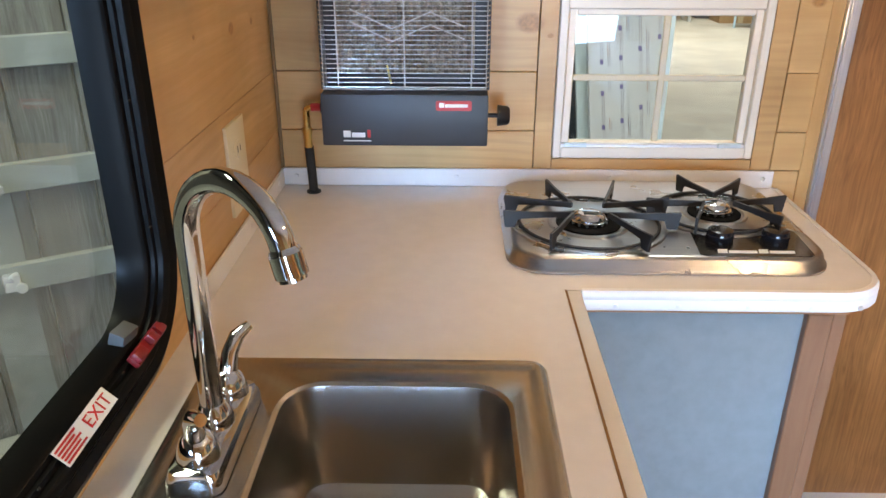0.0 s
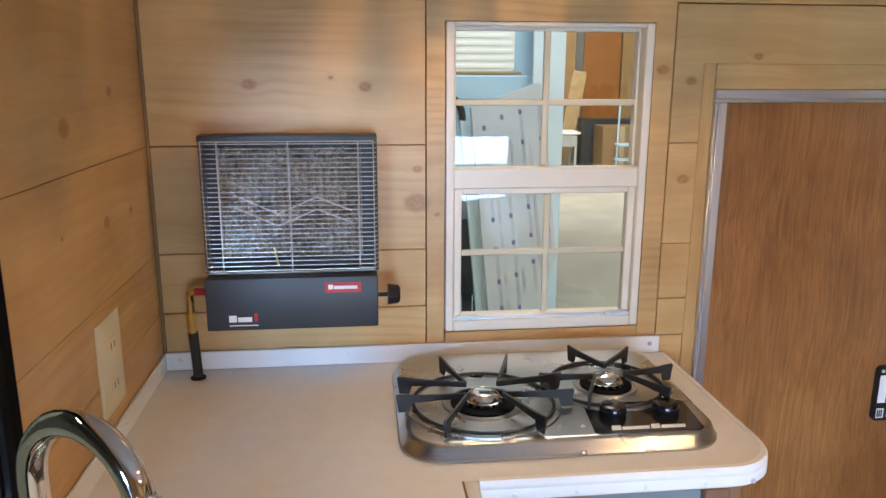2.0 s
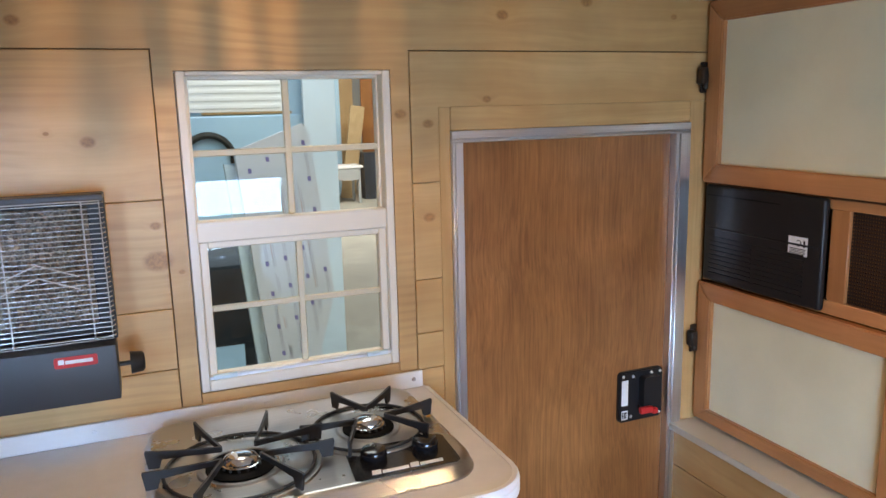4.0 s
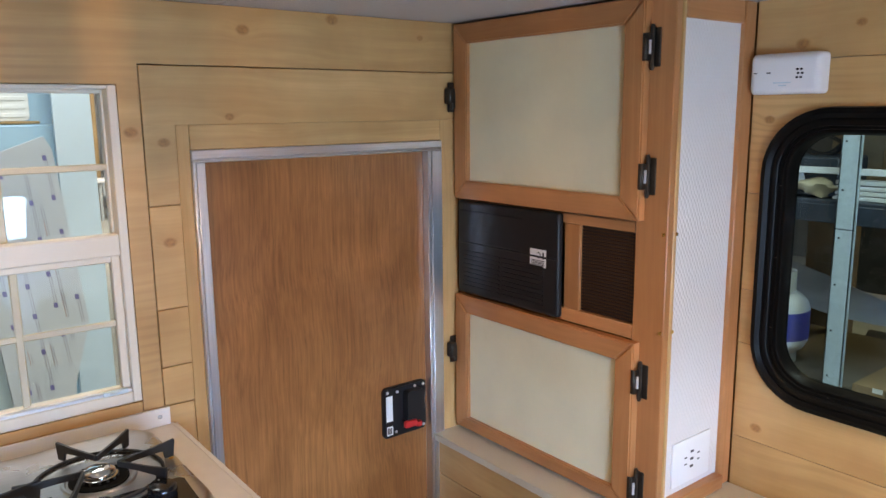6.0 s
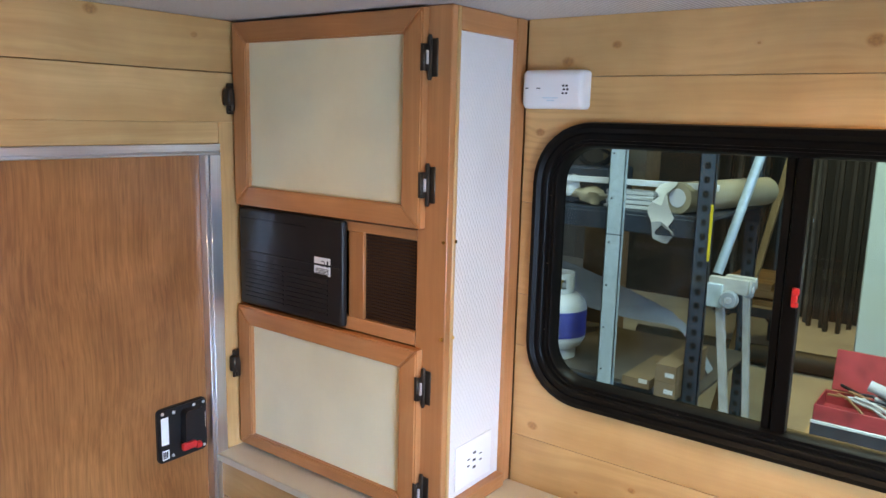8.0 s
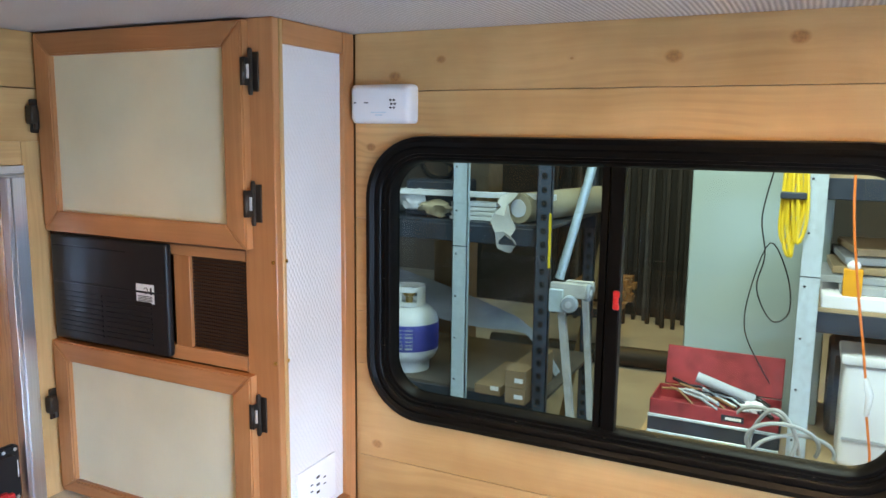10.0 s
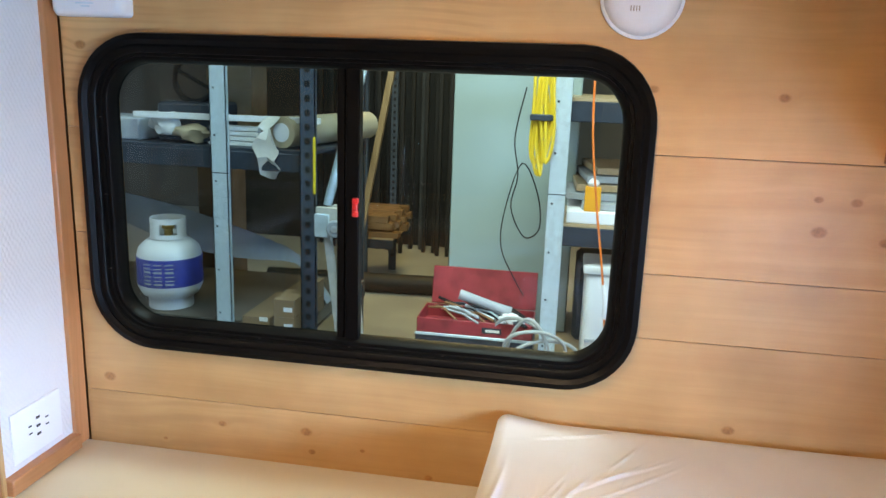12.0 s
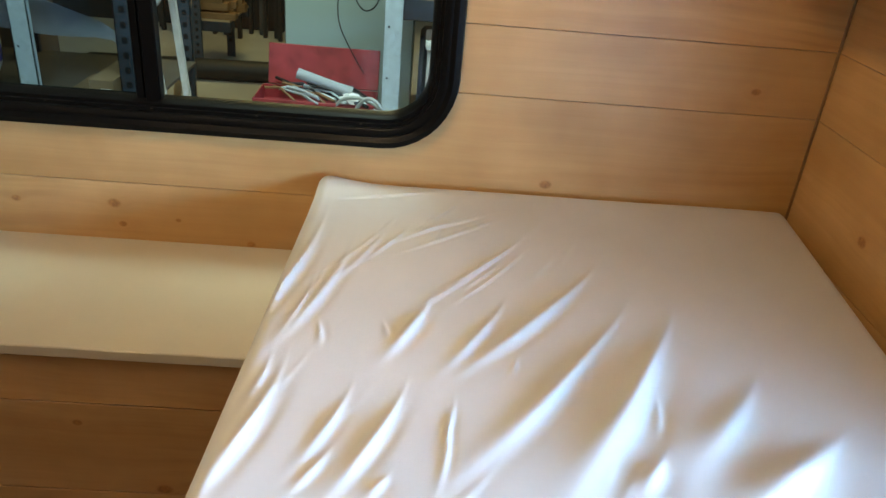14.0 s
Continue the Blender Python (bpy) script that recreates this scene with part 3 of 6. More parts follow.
lev = thing("release_lever", "red plastic emergency release lever with a grey block", "lever", (XW, 0.80, 0.944))
bm = bmesh.new()
box(bm, -0.024, 0.052, -0.008, 0.007, 0.0, 0.007, 0.002, 2)
box(bm, -0.024, -0.002, -0.006, 0.007, 0.005, 0.014, 0.004, 2)
box(bm, 0.012, 0.026, -0.006, 0.007, 0.005, 0.016, 0.004, 2)
box(bm, 0.036, 0.052, -0.007, 0.007, 0.005, 0.012, 0.003, 2)
bm.transform(Matrix.Translation((XW + 0.007, 0.780, 0.9630)) @ Matrix.Rotation(radians(90), 4, "Z") @ Matrix.Rotation(radians(45), 4, "X"))
part("handle", bm, m_crim, lev)
bm = B(-0.014, 0.014, -0.009, 0.009, -0.012, 0.008, 0.002, 2)
bm.transform(Matrix.Translation((XW - 0.0105, 0.787, 0.981)) @ Matrix.Rotation(radians(80), 4, "Z") @ Matrix.Rotation(radians(18), 4, "X"))
part("catch", bm, plain("grey_cast_metal", (0.10, 0.10, 0.095), 0.5, 0.3), lev, "grey metal catch")
part("catch_arm", B(XW - 0.025, XW - 0.011, 0.781, 0.793, 0.939, 0.970, 0.002), m_black, lev)

# north window: white vinyl, two sashes with beige grilles
wn_ = thing("window_north", "white vinyl single-hung window with beige grilles", "window", (0.48, YN, 0.957), kind="structure")
x0, x1, z0, z1 = 0.286, 0.674, 0.957, 1.540


def frame4(bm, a0, a1, b0, b1, w, y0, y1, bev=0.002, wb=None, wt=None):
    wb, wt = wb or w, wt or w
    box(bm, a0, a0 + w, y0, y1, b0, b1, bev)
    box(bm, a1 - w, a1, y0, y1, b0, b1, bev)
    box(bm, a0 + w, a1 - w, y0, y1, b0, b0 + wb, bev)
    box(bm, a0 + w, a1 - w, y0, y1, b1 - wt, b1, bev)
    return bm


part("window_frame", frame4(bmesh.new(), x0, x1, z0, z1, 0.016, YN - 0.001, YN + 0.055, 0.002, 0.022, 0.008), m_vinyl, wn_)
part("upper_sash", frame4(bmesh.new(), x0 + 0.014, x1 - 0.012, 1.262, z1 - 0.006, 0.008, YN + 0.030, YN + 0.050, 0.001), m_vinyl, wn_)
part("meeting_rail", B(x0 + 0.013, x1 - 0.011, YN + 0.006, YN + 0.034, 1.236, 1.276, 0.003), m_vinyl, wn_)
part("lower_sash", frame4(bmesh.new(), x0 + 0.017, x1 - 0.016, 0.978, 1.240, 0.015, YN + 0.010, YN + 0.030, 0.002, 0.010), m_vinyl, wn_)
part("pane", B(x0 + 0.016, x1 - 0.016, YN + 0.042, YN + 0.045, 1.26, z1 - 0.008), m_glass_n, wn_).visible_shadow = False
part("pane", B(x0 + 0.028, x1 - 0.028, YN + 0.021, YN + 0.024, 0.985, 1.240), m_glass_n, wn_).visible_shadow = False
part("grille", B(0.4735, 0.4865, YN + 0.033, YN + 0.040, 1.27, z1 - 0.010, 0.002), m_beige, wn_)
part("grille", B(x0 + 0.020, x1 - 0.018, YN + 0.0335, YN + 0.0395, 1.390, 1.402, 0.002), m_beige, wn_)
part("grille", B(0.4785, 0.4915, YN + 0.013, YN + 0.019, 0.988, 1.235, 0.002), m_beige, wn_)
part("grille", B(x0 + 0.032, x1 - 0.030, YN + 0.0135, YN + 0.0185, 1.105, 1.117, 0.002), m_beige, wn_)
part("bottom_rail", B(x0 + 0.012, x1 - 0.012, YN + 0.003, YN + 0.014, 0.975, 0.986, 0.002), m_alu_x, wn_, "grey aluminium lift rail")
for xx in (0.330, 0.628):
    bm = bmesh.new()
    box(bm, xx - 0.022, xx + 0.022, YN - 0.001, YN + 0.006, 0.979, 0.988, 0.001)
    box(bm, xx - 0.010, xx + 0.010, YN - 0.004, YN + 0.002, 0.982, 0.986, 0.001)
    part("spring_latch", bm, m_galv, wn_, "small metal sash latch")

# door
dr = thing("door_north", "closed mahogany-veneer door in a bare aluminium frame", "door", (1.10, YN, 0.06), kind="structure")


def channel(a0, a1, b0, b1, y, upright):
    bm = bmesh.new()
    w = (a1 - a0) if upright else (b1 - b0)
    for k, (f0, f1, d) in enumerate(((0.0, 0.22, 0.007), (0.22, 0.30, 0.003), (0.30, 1.0, 0.006))):
        if upright:
            box(bm, a0 + w * f0, a0 + w * f1, y - d, y + 0.035, b0, b1, 0.0015)
        else:
            box(bm, a0, a1, y - d, y + 0.035, b0 + w * f0, b0 + w * f1, 0.0015)
    return bm


part("jamb", channel(0.797, 0.822, 0.06, 1.397, YN - 0.002, True), m_alu, dr, "bare aluminium jamb")
part("jamb", channel(1.350, 1.392, 0.06, 1.397, YN - 0.002, True), m_alu, dr, "bare aluminium jamb")
part("head", channel(0.797, 1.392, 1.397, 1.421, YN - 0.002, False), m_alu_x, dr, "bare aluminium head")
part("door_leaf", B(0.822, 1.350, YN + 0.012, YN + 0.045, 0.12, 1.397, 0.001), m_veneer, dr, "mahogany veneer door leaf with vertical grain")
bm = bmesh.new()
box(bm, 0.80, 1.390, YN - 0.03, YN + 0.04, 0.055, 0.120, 0.004)
box(bm, 0.80, 1.390, YN - 0.055, YN - 0.03, 0.055, 0.085, 0.004)
part("threshold", bm, m_edge, dr, "white metal threshold with screws")
lk = thing("lock", "black paddle door lock with a red thumb lever", "door lock", (1.281, YN, 0.720))
yl = YN + 0.012
bm = prism(bmesh.new(), rrect(1.206, 1.332, 0.722, 0.848, 0.012, 4), "y", yl - 0.010, yl)
bmesh.ops.bevel(bm, geom=[e for e in bm.edges if all(v.co.y < yl - 0.009 for v in e.verts)], offset=0.003, segments=2, affect="EDGES")
part("plate", bm, m_black, lk)
bm = prism(bmesh.new(), rrect(1.262, 1.312, 0.755, 0.835, 0.010, 4), "y", yl - 0.030, yl - 0.009)
part("paddle", bm, m_black, lk)
bm = bmesh.new()
box(bm, 1.250, 1.285, yl - 0.038, yl - 0.026, 0.748, 0.764, 0.004, 2)
box(bm, 1.283, 1.298, yl - 0.040, yl - 0.024, 0.744, 0.758, 0.004, 2)
part("thumb_lever", bm, m_red, lk, "red plastic thumb lever")
part("sticker", B(1.213, 1.231, yl - 0.0106, yl - 0.0098, 0.765, 0.828), m_white, lk, "white label")
part("sticker", B(1.214, 1.231, yl - 0.0106, yl - 0.0098, 0.730, 0.752), m_white, lk, "small white label")
bm = bmesh.new()
for k in range(3):
    box(bm, 1.2155 + k * 0.0045, 1.2185 + k * 0.0045, yl - 0.0110, yl - 0.0105, 0.733, 0.749)
part("print", bm, m_black, lk)
part("sticker", B(1.316, 1.327, yl - 0.0106, yl - 0.0098, 0.775, 0.812), m_white, lk, "white label")
for xx, zz in ((1.217, 0.838), (1.245, 0.835), (1.322, 0.838), (1.322, 0.733), (1.297, 0.838), (1.240, 0.735)):
    part("screw", lathe(bmesh.new(), [(0.0, yl - 0.0125), (0.0035, yl - 0.012), (0.004, yl - 0.009)], (xx, 0, zz), "y", 10), m_wire, lk)

for ob in lk.children_recursive:
    ob.data.transform(Matrix.Translation((0.011, 0, -0.005)))

# ---- kitchen ----
ZT = 0.900
CX = 0.279
ctr = thing("countertop", "white laminate L-shaped countertop with a sink cut-out", "countertop", (0, 1.2, 0.87))
bm = bmesh.new()
box(bm, XW, CX - 0.022, 0.862, YN, ZT - 0.030, ZT)
box(bm, XW, -0.175, 0.48, 0.862, ZT - 0.030, ZT)
box(bm, 0.195, CX - 0.022, 0.48, 0.862, ZT - 0.030, ZT)
box(bm, XW, CX - 0.022, -0.30, 0.48, ZT - 0.030, ZT)
out = [(CX - 0.022, YN), (CX - 0.022, 1.062)] + [(0.727 - 0.075 + 0.075 * math.cos(radians(a)), 1.062 + 0.075 + 0.075 * math.sin(radians(a))) for a in range(-90, 1, 9)] + [(0.727, YN)]
prism(bm, out, "z", ZT - 0.030, ZT)
part("worktop", bm, m_laminate, ctr)


def strip(pts, z0, z1, t, lip):
    """Edging that follows a line on the plan, with a rounded nose."""
    bm = bmesh.new()
    loops = []
    for i, p in enumerate(pts):
        a, b = Vector(pts[max(i - 1, 0)]), Vector(pts[min(i + 1, len(pts) - 1)])
        d = (b - a).normalized()
        nn = Vector((d.y, -d.x))
        q = Vector(p)
        sec = [(-lip, z1 + 0.0015), (t * 0.5, z1 + 0.0015), (t * 0.9, z1 - 0.003), (t, z1 - 0.008), (t * 0.75, z1 - 0.012), (t, z1 - 0.016), (t, z0 + 0.003), (t * 0.6, z0), (0.0005, z0), (0.0005, z1 + 0.0003), (-lip, z1 + 0.0003)]
        loops.append([(q.x + nn.x * o, q.y + nn.y * o, z) for o, z in sec])
    return loft(bm, loops)


edge = [(0.727 - 0.075 + 0.075 * math.cos(radians(a)), 1.062 + 0.075 + 0.075 * math.sin(radians(a))) for a in range(-90, 1, 6)]
part("edging", strip([(CX + 0.002, 1.062)] + edge + [(0.727, YN - 0.012)], ZT - 0.030, ZT, 0.008, 0.004), m_edge, ctr, "white ribbed edge moulding with screws")
part("edging", B(CX - 0.020, CX, -0.30, 1.060, ZT - 0.032, ZT + 0.001, 0.003, 2), m_laminate, ctr, "flat white edge strip along the sink run")
part("seam", B(CX - 0.0225, CX - 0.0195, -0.30, 1.062, ZT - 0.02, ZT + 0.0006), m_gap, ctr, "dark seam line")
for xx in (0.33, 0.42, 0.52, 0.61, 0.68):
    part("screw", lathe(bmesh.new(), [(0.0, 1.0525), (0.0035, 1.053), (0.004, 1.0548)], (xx, 0, ZT - 0.021), "y", 10), m_wire, ctr)
bs = thing("backsplash", "low white metal strip along the back of the counter", "backsplash", (0.2, YN, ZT))
part("strip", B(XW + 0.003, 0.720, YN - 0.010, YN - 0.0035, ZT + 0.001, ZT + 0.036, 0.001), m_edge, bs)
part("strip", B(XW + 0.001, XW + 0.006, 0.975, YN - 0.011, ZT + 0.001, ZT + 0.036, 0.001), m_edge, bs)
for xx in (XW + 0.03, 0.10, 0.40, 0.700):
    part("screw", lathe(bmesh.new(), [(0.0, YN - 0.0125), (0.004, YN - 0.012), (0.0045, YN - 0.0098)], (xx, 0, ZT + 0.020), "y", 10), m_wire, bs)
for yy in (1.0, 1.25, 1.46):
    part("screw", lathe(bmesh.new(), [(0.0, XW + 0.0085), (0.004, XW + 0.008), (0.0045, XW + 0.0058)], (0, yy, ZT + 0.020), "x", 10), m_wire, bs)

# base unit under the hob and under the sink
bu = thing("base_cabinet", "base cabinet with a glossy white panel in a fir frame", "cabinet", (0.49, 1.30, 0))
part("panel", B(0.27, 0.620, 1.090, 1.096, 0.0, 0.868), m_gloss, bu, "glossy white laminate panel, toned blue-grey for reflected daylight")
part("rail", B(0.27, 0.680, 1.076, 1.0895, 0.856, 0.869, 0.002), m_fir_x, bu)
part("stile", B(0.620, 0.657, 1.076, 1.100, 0.0, 0.856, 0.002), m_fir_shade, bu, "fir stile with shade put into its colour")
part("corner_post", B(0.659, 0.680, 1.082, 1.104, 0.0, 0.869, 0.002), m_fir_shade, bu)
part("side_panel", B(0.660, 0.676, 1.1045, YN - 0.001, 0.0, 0.869), m_fir_shade, bu)
su = thing("sink_cabinet", "base cabinet under the sink run", "cabinet", (0, 0.4, 0))
part("side_panel", B(0.236, 0.256, -0.28, 1.089, 0.0, 0.868), m_fir_y, su)
part("end_panel", B(XW + 0.001, 0.235, -0.28, -0.262, 0.0, 0.868), m_fir_up, su)

# sink
sk = thing("sink", "square stainless steel drop-in sink with a wide deck", "sink", (0.02, 0.69, ZT))


def inset(u0, u1, v0, v1, r, d):
    return rrect(u0 + d, u1 - d, v0 + d, v1 - d, max(0.004, r - d), 6)


A = (-0.200, 0.208, 0.455, 0.869)
C = (-0.100, 0.167, 0.500, 0.822)
loops = []
for outl, z in ((inset(*A, 0.022, 0.0), ZT + 0.0008), (inset(*A, 0.022, 0.003), ZT + 0.0045), (inset(*A, 0.022, 0.010), ZT + 0.0055), (inset(*A, 0.022, 0.018), ZT + 0.003), (inset(*A, 0.022, 0.024), ZT + 0.002),
                (rrect(*C, 0.055, 6), ZT + 0.002), (inset(*C, 0.055, 0.003), ZT + 0.0035), (inset(*C, 0.055, 0.008), ZT + 0.001), (inset(*C, 0.055, 0.011), ZT - 0.010), (inset(*C, 0.055, 0.018), ZT - 0.10), (inset(*C, 0.055, 0.026), ZT - 0.125), (inset(*C, 0.055, 0.045), ZT - 0.136)):
    loops.append([(u, v, z) for u, v in outl])
bm = bmesh.new()
loft(bm, loops, cap=False)
bm.faces.new([v for v in bm.verts if abs(v.co.z - (ZT - 0.136)) < 1e-5])
bmesh.ops.recalc_face_normals(bm, faces=bm.faces[:])
part("basin", bm, m_sink, sk)
part("drain", lathe(bmesh.new(), [(0.0, ZT - 0.138), (0.018, ZT - 0.138), (0.022, ZT - 0.1345), (0.036, ZT - 0.1335), (0.040, ZT - 0.1355)], (0.03, 0.66, 0), "z", 24), m_chrome, sk, "chrome drain")

# faucet
fc = thing("faucet", "chrome gooseneck faucet with two curved lever handles", "faucet", (-0.155, 0.70, ZT + 0.003))
FX, FY, FZ = -0.143, 0.712, ZT + 0.003
bm = bmesh.new()
loft(bm, [[(u, v, z) for u, v in rrect(FX - 0.028 + d, FX + 0.028 - d, FY - 0.082 + d, FY + 0.082 - d, 0.012, 5)] for d, z in ((0.0, FZ), (0.001, FZ + 0.012), (0.004, FZ + 0.020), (0.010, FZ + 0.023))])
part("base_plate", bm, m_chrome, fc)
part("spout_collar", lathe(bmesh.new(), [(0.020, FZ + 0.022), (0.020, FZ + 0.032), (0.016, FZ + 0.040), (0.0125, FZ + 0.046), (0.0, FZ + 0.047)], (FX, FY, 0), "z", 20), m_chrome, fc)
SD = Vector((0.84, -0.54, 0)).normalized()
RS = 0.062
zt = FZ + 0.228
pts = [(FX, FY, FZ + 0.03 + k * (zt - FZ - 0.03) / 5) for k in range(6)]
pts += [tuple(Vector((FX, FY, zt)) + SD * (RS - RS * math.cos(radians(a))) + Vector((0, 0, RS * math.sin(radians(a))))) for a in range(12, 169, 12)]
part("spout", tube(bmesh.new(), pts, 0.0115, 16), m_chrome, fc)
e, d = Vector(pts[-1]), (Vector(pts[-1]) - Vector(pts[-2])).normalized()
part("aerator", tube(bmesh.new(), [e - d * 0.004, e, e + d * 0.001, e + d * 0.020, e + d * 0.021, e + d * 0.024], [0.0125, 0.0135, 0.0145, 0.0145, 0.0125, 0.0122], 16), m_chrome, fc)
for s in (1, -1):
    hy = FY + s * 0.052
    part("valve_cap", lathe(bmesh.new(), [(0.021, FZ + 0.021), (0.020, FZ + 0.030), (0.016, FZ + 0.042), (0.009, FZ + 0.050), (0.0, FZ + 0.052)], (FX, hy, 0), "z", 20), m_chrome, fc)
    lp = [(FX, hy, FZ + 0.036), (FX + 0.001, hy + s * 0.004, FZ + 0.050), (FX + 0.003, hy + s * 0.010, FZ + 0.066), (FX + 0.009, hy + s * 0.020, FZ + 0.080), (FX + 0.020, hy + s * 0.032, FZ + 0.087)]
    part("lever", tube(bmesh.new(), lp, [0.011, 0.010, 0.009, 0.0085, 0.006], 12), m_chrome, fc)
    part("index_button", lathe(bmesh.new(), [(0.004, FZ + 0.049), (0.004, FZ + 0.0535), (0.0, FZ + 0.054)], (FX + 0.004, hy, 0), "z", 10), m_red if s < 0 else m_black, fc)

# hob
hb = thing("cooktop", "brushed steel two-burner gas cooktop on the counter", "cooktop", (0.42, 1.32, ZT))
HX0, HX1, HY0, HY1 = 0.178, 0.674, 1.112, 1.492
loops = []
for d, z in ((0.0, ZT + 0.0008), (0.0, ZT + 0.004), (0.004, ZT + 0.008), (0.008, ZT + 0.020), (0.012, ZT + 0.024), (0.018, ZT + 0.0255), (0.024, ZT + 0.025)):
    loops.append([(u, v, z) for u, v in rrect(HX0 + d, HX1 - d, HY0 + d, HY1 - d, 0.062 - d, 8)])
bm = loft(bmesh.new(), loops)
part("top_plate", bm, m_steel, hb)
ZH = ZT + 0.025


m_soot_ring = plain("matt_black", (0.006, 0.006, 0.006), 0.9)
m_soot_ring.node_tree.nodes["Principled BSDF"].inputs["Specular IOR Level"].default_value = 0.1


def burner(cx, cy, R, cap, mids, spread):
    rim = [(R * 0.98, ZH - 0.0002), (R * 0.97, ZH + 0.0032), (R * 0.93, ZH + 0.0036), (R * 0.86, ZH + 0.0008), (R * 0.70, ZH + 0.0006), (R * 0.52, ZH + 0.0012), (R * 0.50, ZH + 0.004), (R * 0.46, ZH + 0.004), (R * 0.44, ZH + 0.0015)]
    b = part("burner_bowl", lathe(bmesh.new(), rim, (cx, cy, 0), "z", 40), m_steel, hb, "round steel burner dish")
    part("burner_well", lathe(bmesh.new(), [(R * 0.41, ZH + 0.0014), (R * 0.41, ZH + 0.0046), (R * 0.28, ZH + 0.0038), (R * 0.27, ZH + 0.003)], (cx, cy, 0), "z", 32), m_soot_ring, b, "black burner ring")
    part("burner_cap", lathe(bmesh.new(), [(cap, ZH + 0.003), (cap, ZH + 0.010), (cap * 0.90, ZH + 0.011), (cap * 0.92, ZH + 0.014), (cap * 0.84, ZH + 0.018), (cap * 0.62, ZH + 0.0215), (cap * 0.58, ZH + 0.0205), (cap * 0.30, ZH + 0.0225), (0.0, ZH + 0.023)], (cx, cy, 0), "z", 28), m_chrome, b, "polished burner cap")
    for k in range(14):
        t = 2 * math.pi * k / 14
        part("flame_port", lathe(bmesh.new(), [(0.0, ZH + 0.0055), (0.0022, ZH + 0.0055), (0.0022, ZH + 0.0095), (0.0, ZH + 0.0095)], (cx + cap * 1.0 * math.cos(t), cy + cap * 1.0 * math.sin(t), 0), "z", 6), m_iron, b)
    g = part("grate_ring", tube(bmesh.new(), [(cx + R * 0.88 * math.cos(2 * math.pi * k / 40), cy + R * 0.88 * math.sin(2 * math.pi * k / 40), ZH + 0.0052) for k in range(40)], 0.0028, 8, True), m_iron, hb, "black enamelled grate ring")
    for mid in mids:
        apex = Vector((cx + R * 0.27 * math.cos(radians(mid)), cy + R * 0.27 * math.sin(radians(mid)), 0))
        for da in (-spread, spread):
            tip = Vector((cx + R * 1.12 * math.cos(radians(mid + da)), cy + R * 1.12 * math.sin(radians(mid + da)), 0))
            ln = (tip - apex).length
            sec = [(0.0, 0.020), (0.0, 0.029), (ln * 0.6, 0.030), (ln * 0.99, 0.033), (ln, 0.030), (ln * 0.965, 0.004), (ln * 0.82, 0.004), (ln * 0.78, 0.018), (ln * 0.4, 0.020)]
            bm = loft(bmesh.new(), [[(x, side * 0.0019, ZH + z) for x, z in sec] for side in (-1, 1)])
            d = tip - apex
            bm.transform(Matrix.Translation(apex) @ Matrix.Rotation(math.atan2(d.y, d.x), 4, "Z"))
            part("grate_arm", bm, m_iron, g)


burner(0.318, 1.255, 0.130, 0.030, (137, 40, -36, -146), 24)
burner(0.540, 1.305, 0.108, 0.028, (80, -24, 212), 27)
cp = part("control_panel", prism(bmesh.new(), [(0.468, 1.134), (0.476, 1.129), (0.632, 1.129), (0.640, 1.136), (0.646, 1.226), (0.640, 1.234), (0.484, 1.236), (0.478, 1.230)], "z", ZH, ZH + 0.0012), m_gloss_black, hb, "glossy black control plate")
for kx in (0.516, 0.603):
    kn = part("knob", lathe(bmesh.new(), [(0.0205, ZH + 0.0012), (0.0215, ZH + 0.006), (0.0210, ZH + 0.013), (0.0190, ZH + 0.0165), (0.0120, ZH + 0.0182), (0.0, ZH + 0.0185)], (kx, 1.196, 0), "z", 28), m_gloss_black, hb, "black control knob")
    part("pointer", B(kx - 0.0008, kx + 0.0008, 1.204, 1.213, ZH + 0.0160, ZH + 0.0182), m_white, kn)
    bm = tube(bmesh.new(), arc((kx, 1.196, ZH + 0.0018), 0.026, 150, 40, 8, "xy"), 0.0007, 5)
    part("dial_mark", bm, m_white, cp)
bm = bmesh.new()
for x0_, x1_, h in ((0.496, 0.5105, 0.0135), (0.5125, 0.5555, 0.0090), (0.5580, 0.5720, 0.0135), (0.5740, 0.6120, 0.0090)):
    box(bm, x0_, x1_, 1.139, 1.139 + h, ZH + 0.0012, ZH + 0.0018)
for v in bm.verts:
    v.co.x += (v.co.y - 1.139) * 0.25
part("lettering", bm, m_white, cp, "plain white bars of the maker's mark")
for xx, yy in ((0.190, 1.24), (0.660, 1.31)):
    part("screw", lathe(bmesh.new(), [(0.004, ZH), (0.004, ZH + 0.0012), (0.0, ZH + 0.0016)], (xx + (0.01 if xx < 0.4 else -0.006), yy, 0), "z", 10), m_brass, hb)

# heater
ht = thing("catalytic_heater", "wall-mounted charcoal gas heater with a chrome wire guard", "heater", (0.0, YN, 1.013))
HX0, HX1 = -0.141, 0.154
ZB, ZM, ZU = 1.013, 1.106, 1.347
bm = bmesh.new()
box(bm, HX0, HX1, YN - 0.118, YN - 0.045, ZB, ZM, 0.004, 2)
part("control_box", bm, m_grey, ht, "charcoal enamelled control box")
part("back_plate", B(HX0 - 0.003, HX1 + 0.003, YN - 0.052, YN - 0.045, ZM, ZU, 0.002), m_black, ht)
part("side_plate", B(HX0 - 0.003, HX0 + 0.003, YN - 0.080, YN - 0.0525, ZM, ZU - 0.0125, 0.001), m_black, ht)
part("side_plate", B(HX1 - 0.003, HX1 + 0.003, YN - 0.080, YN - 0.0525, ZM, ZU - 0.0125, 0.001), m_black, ht)
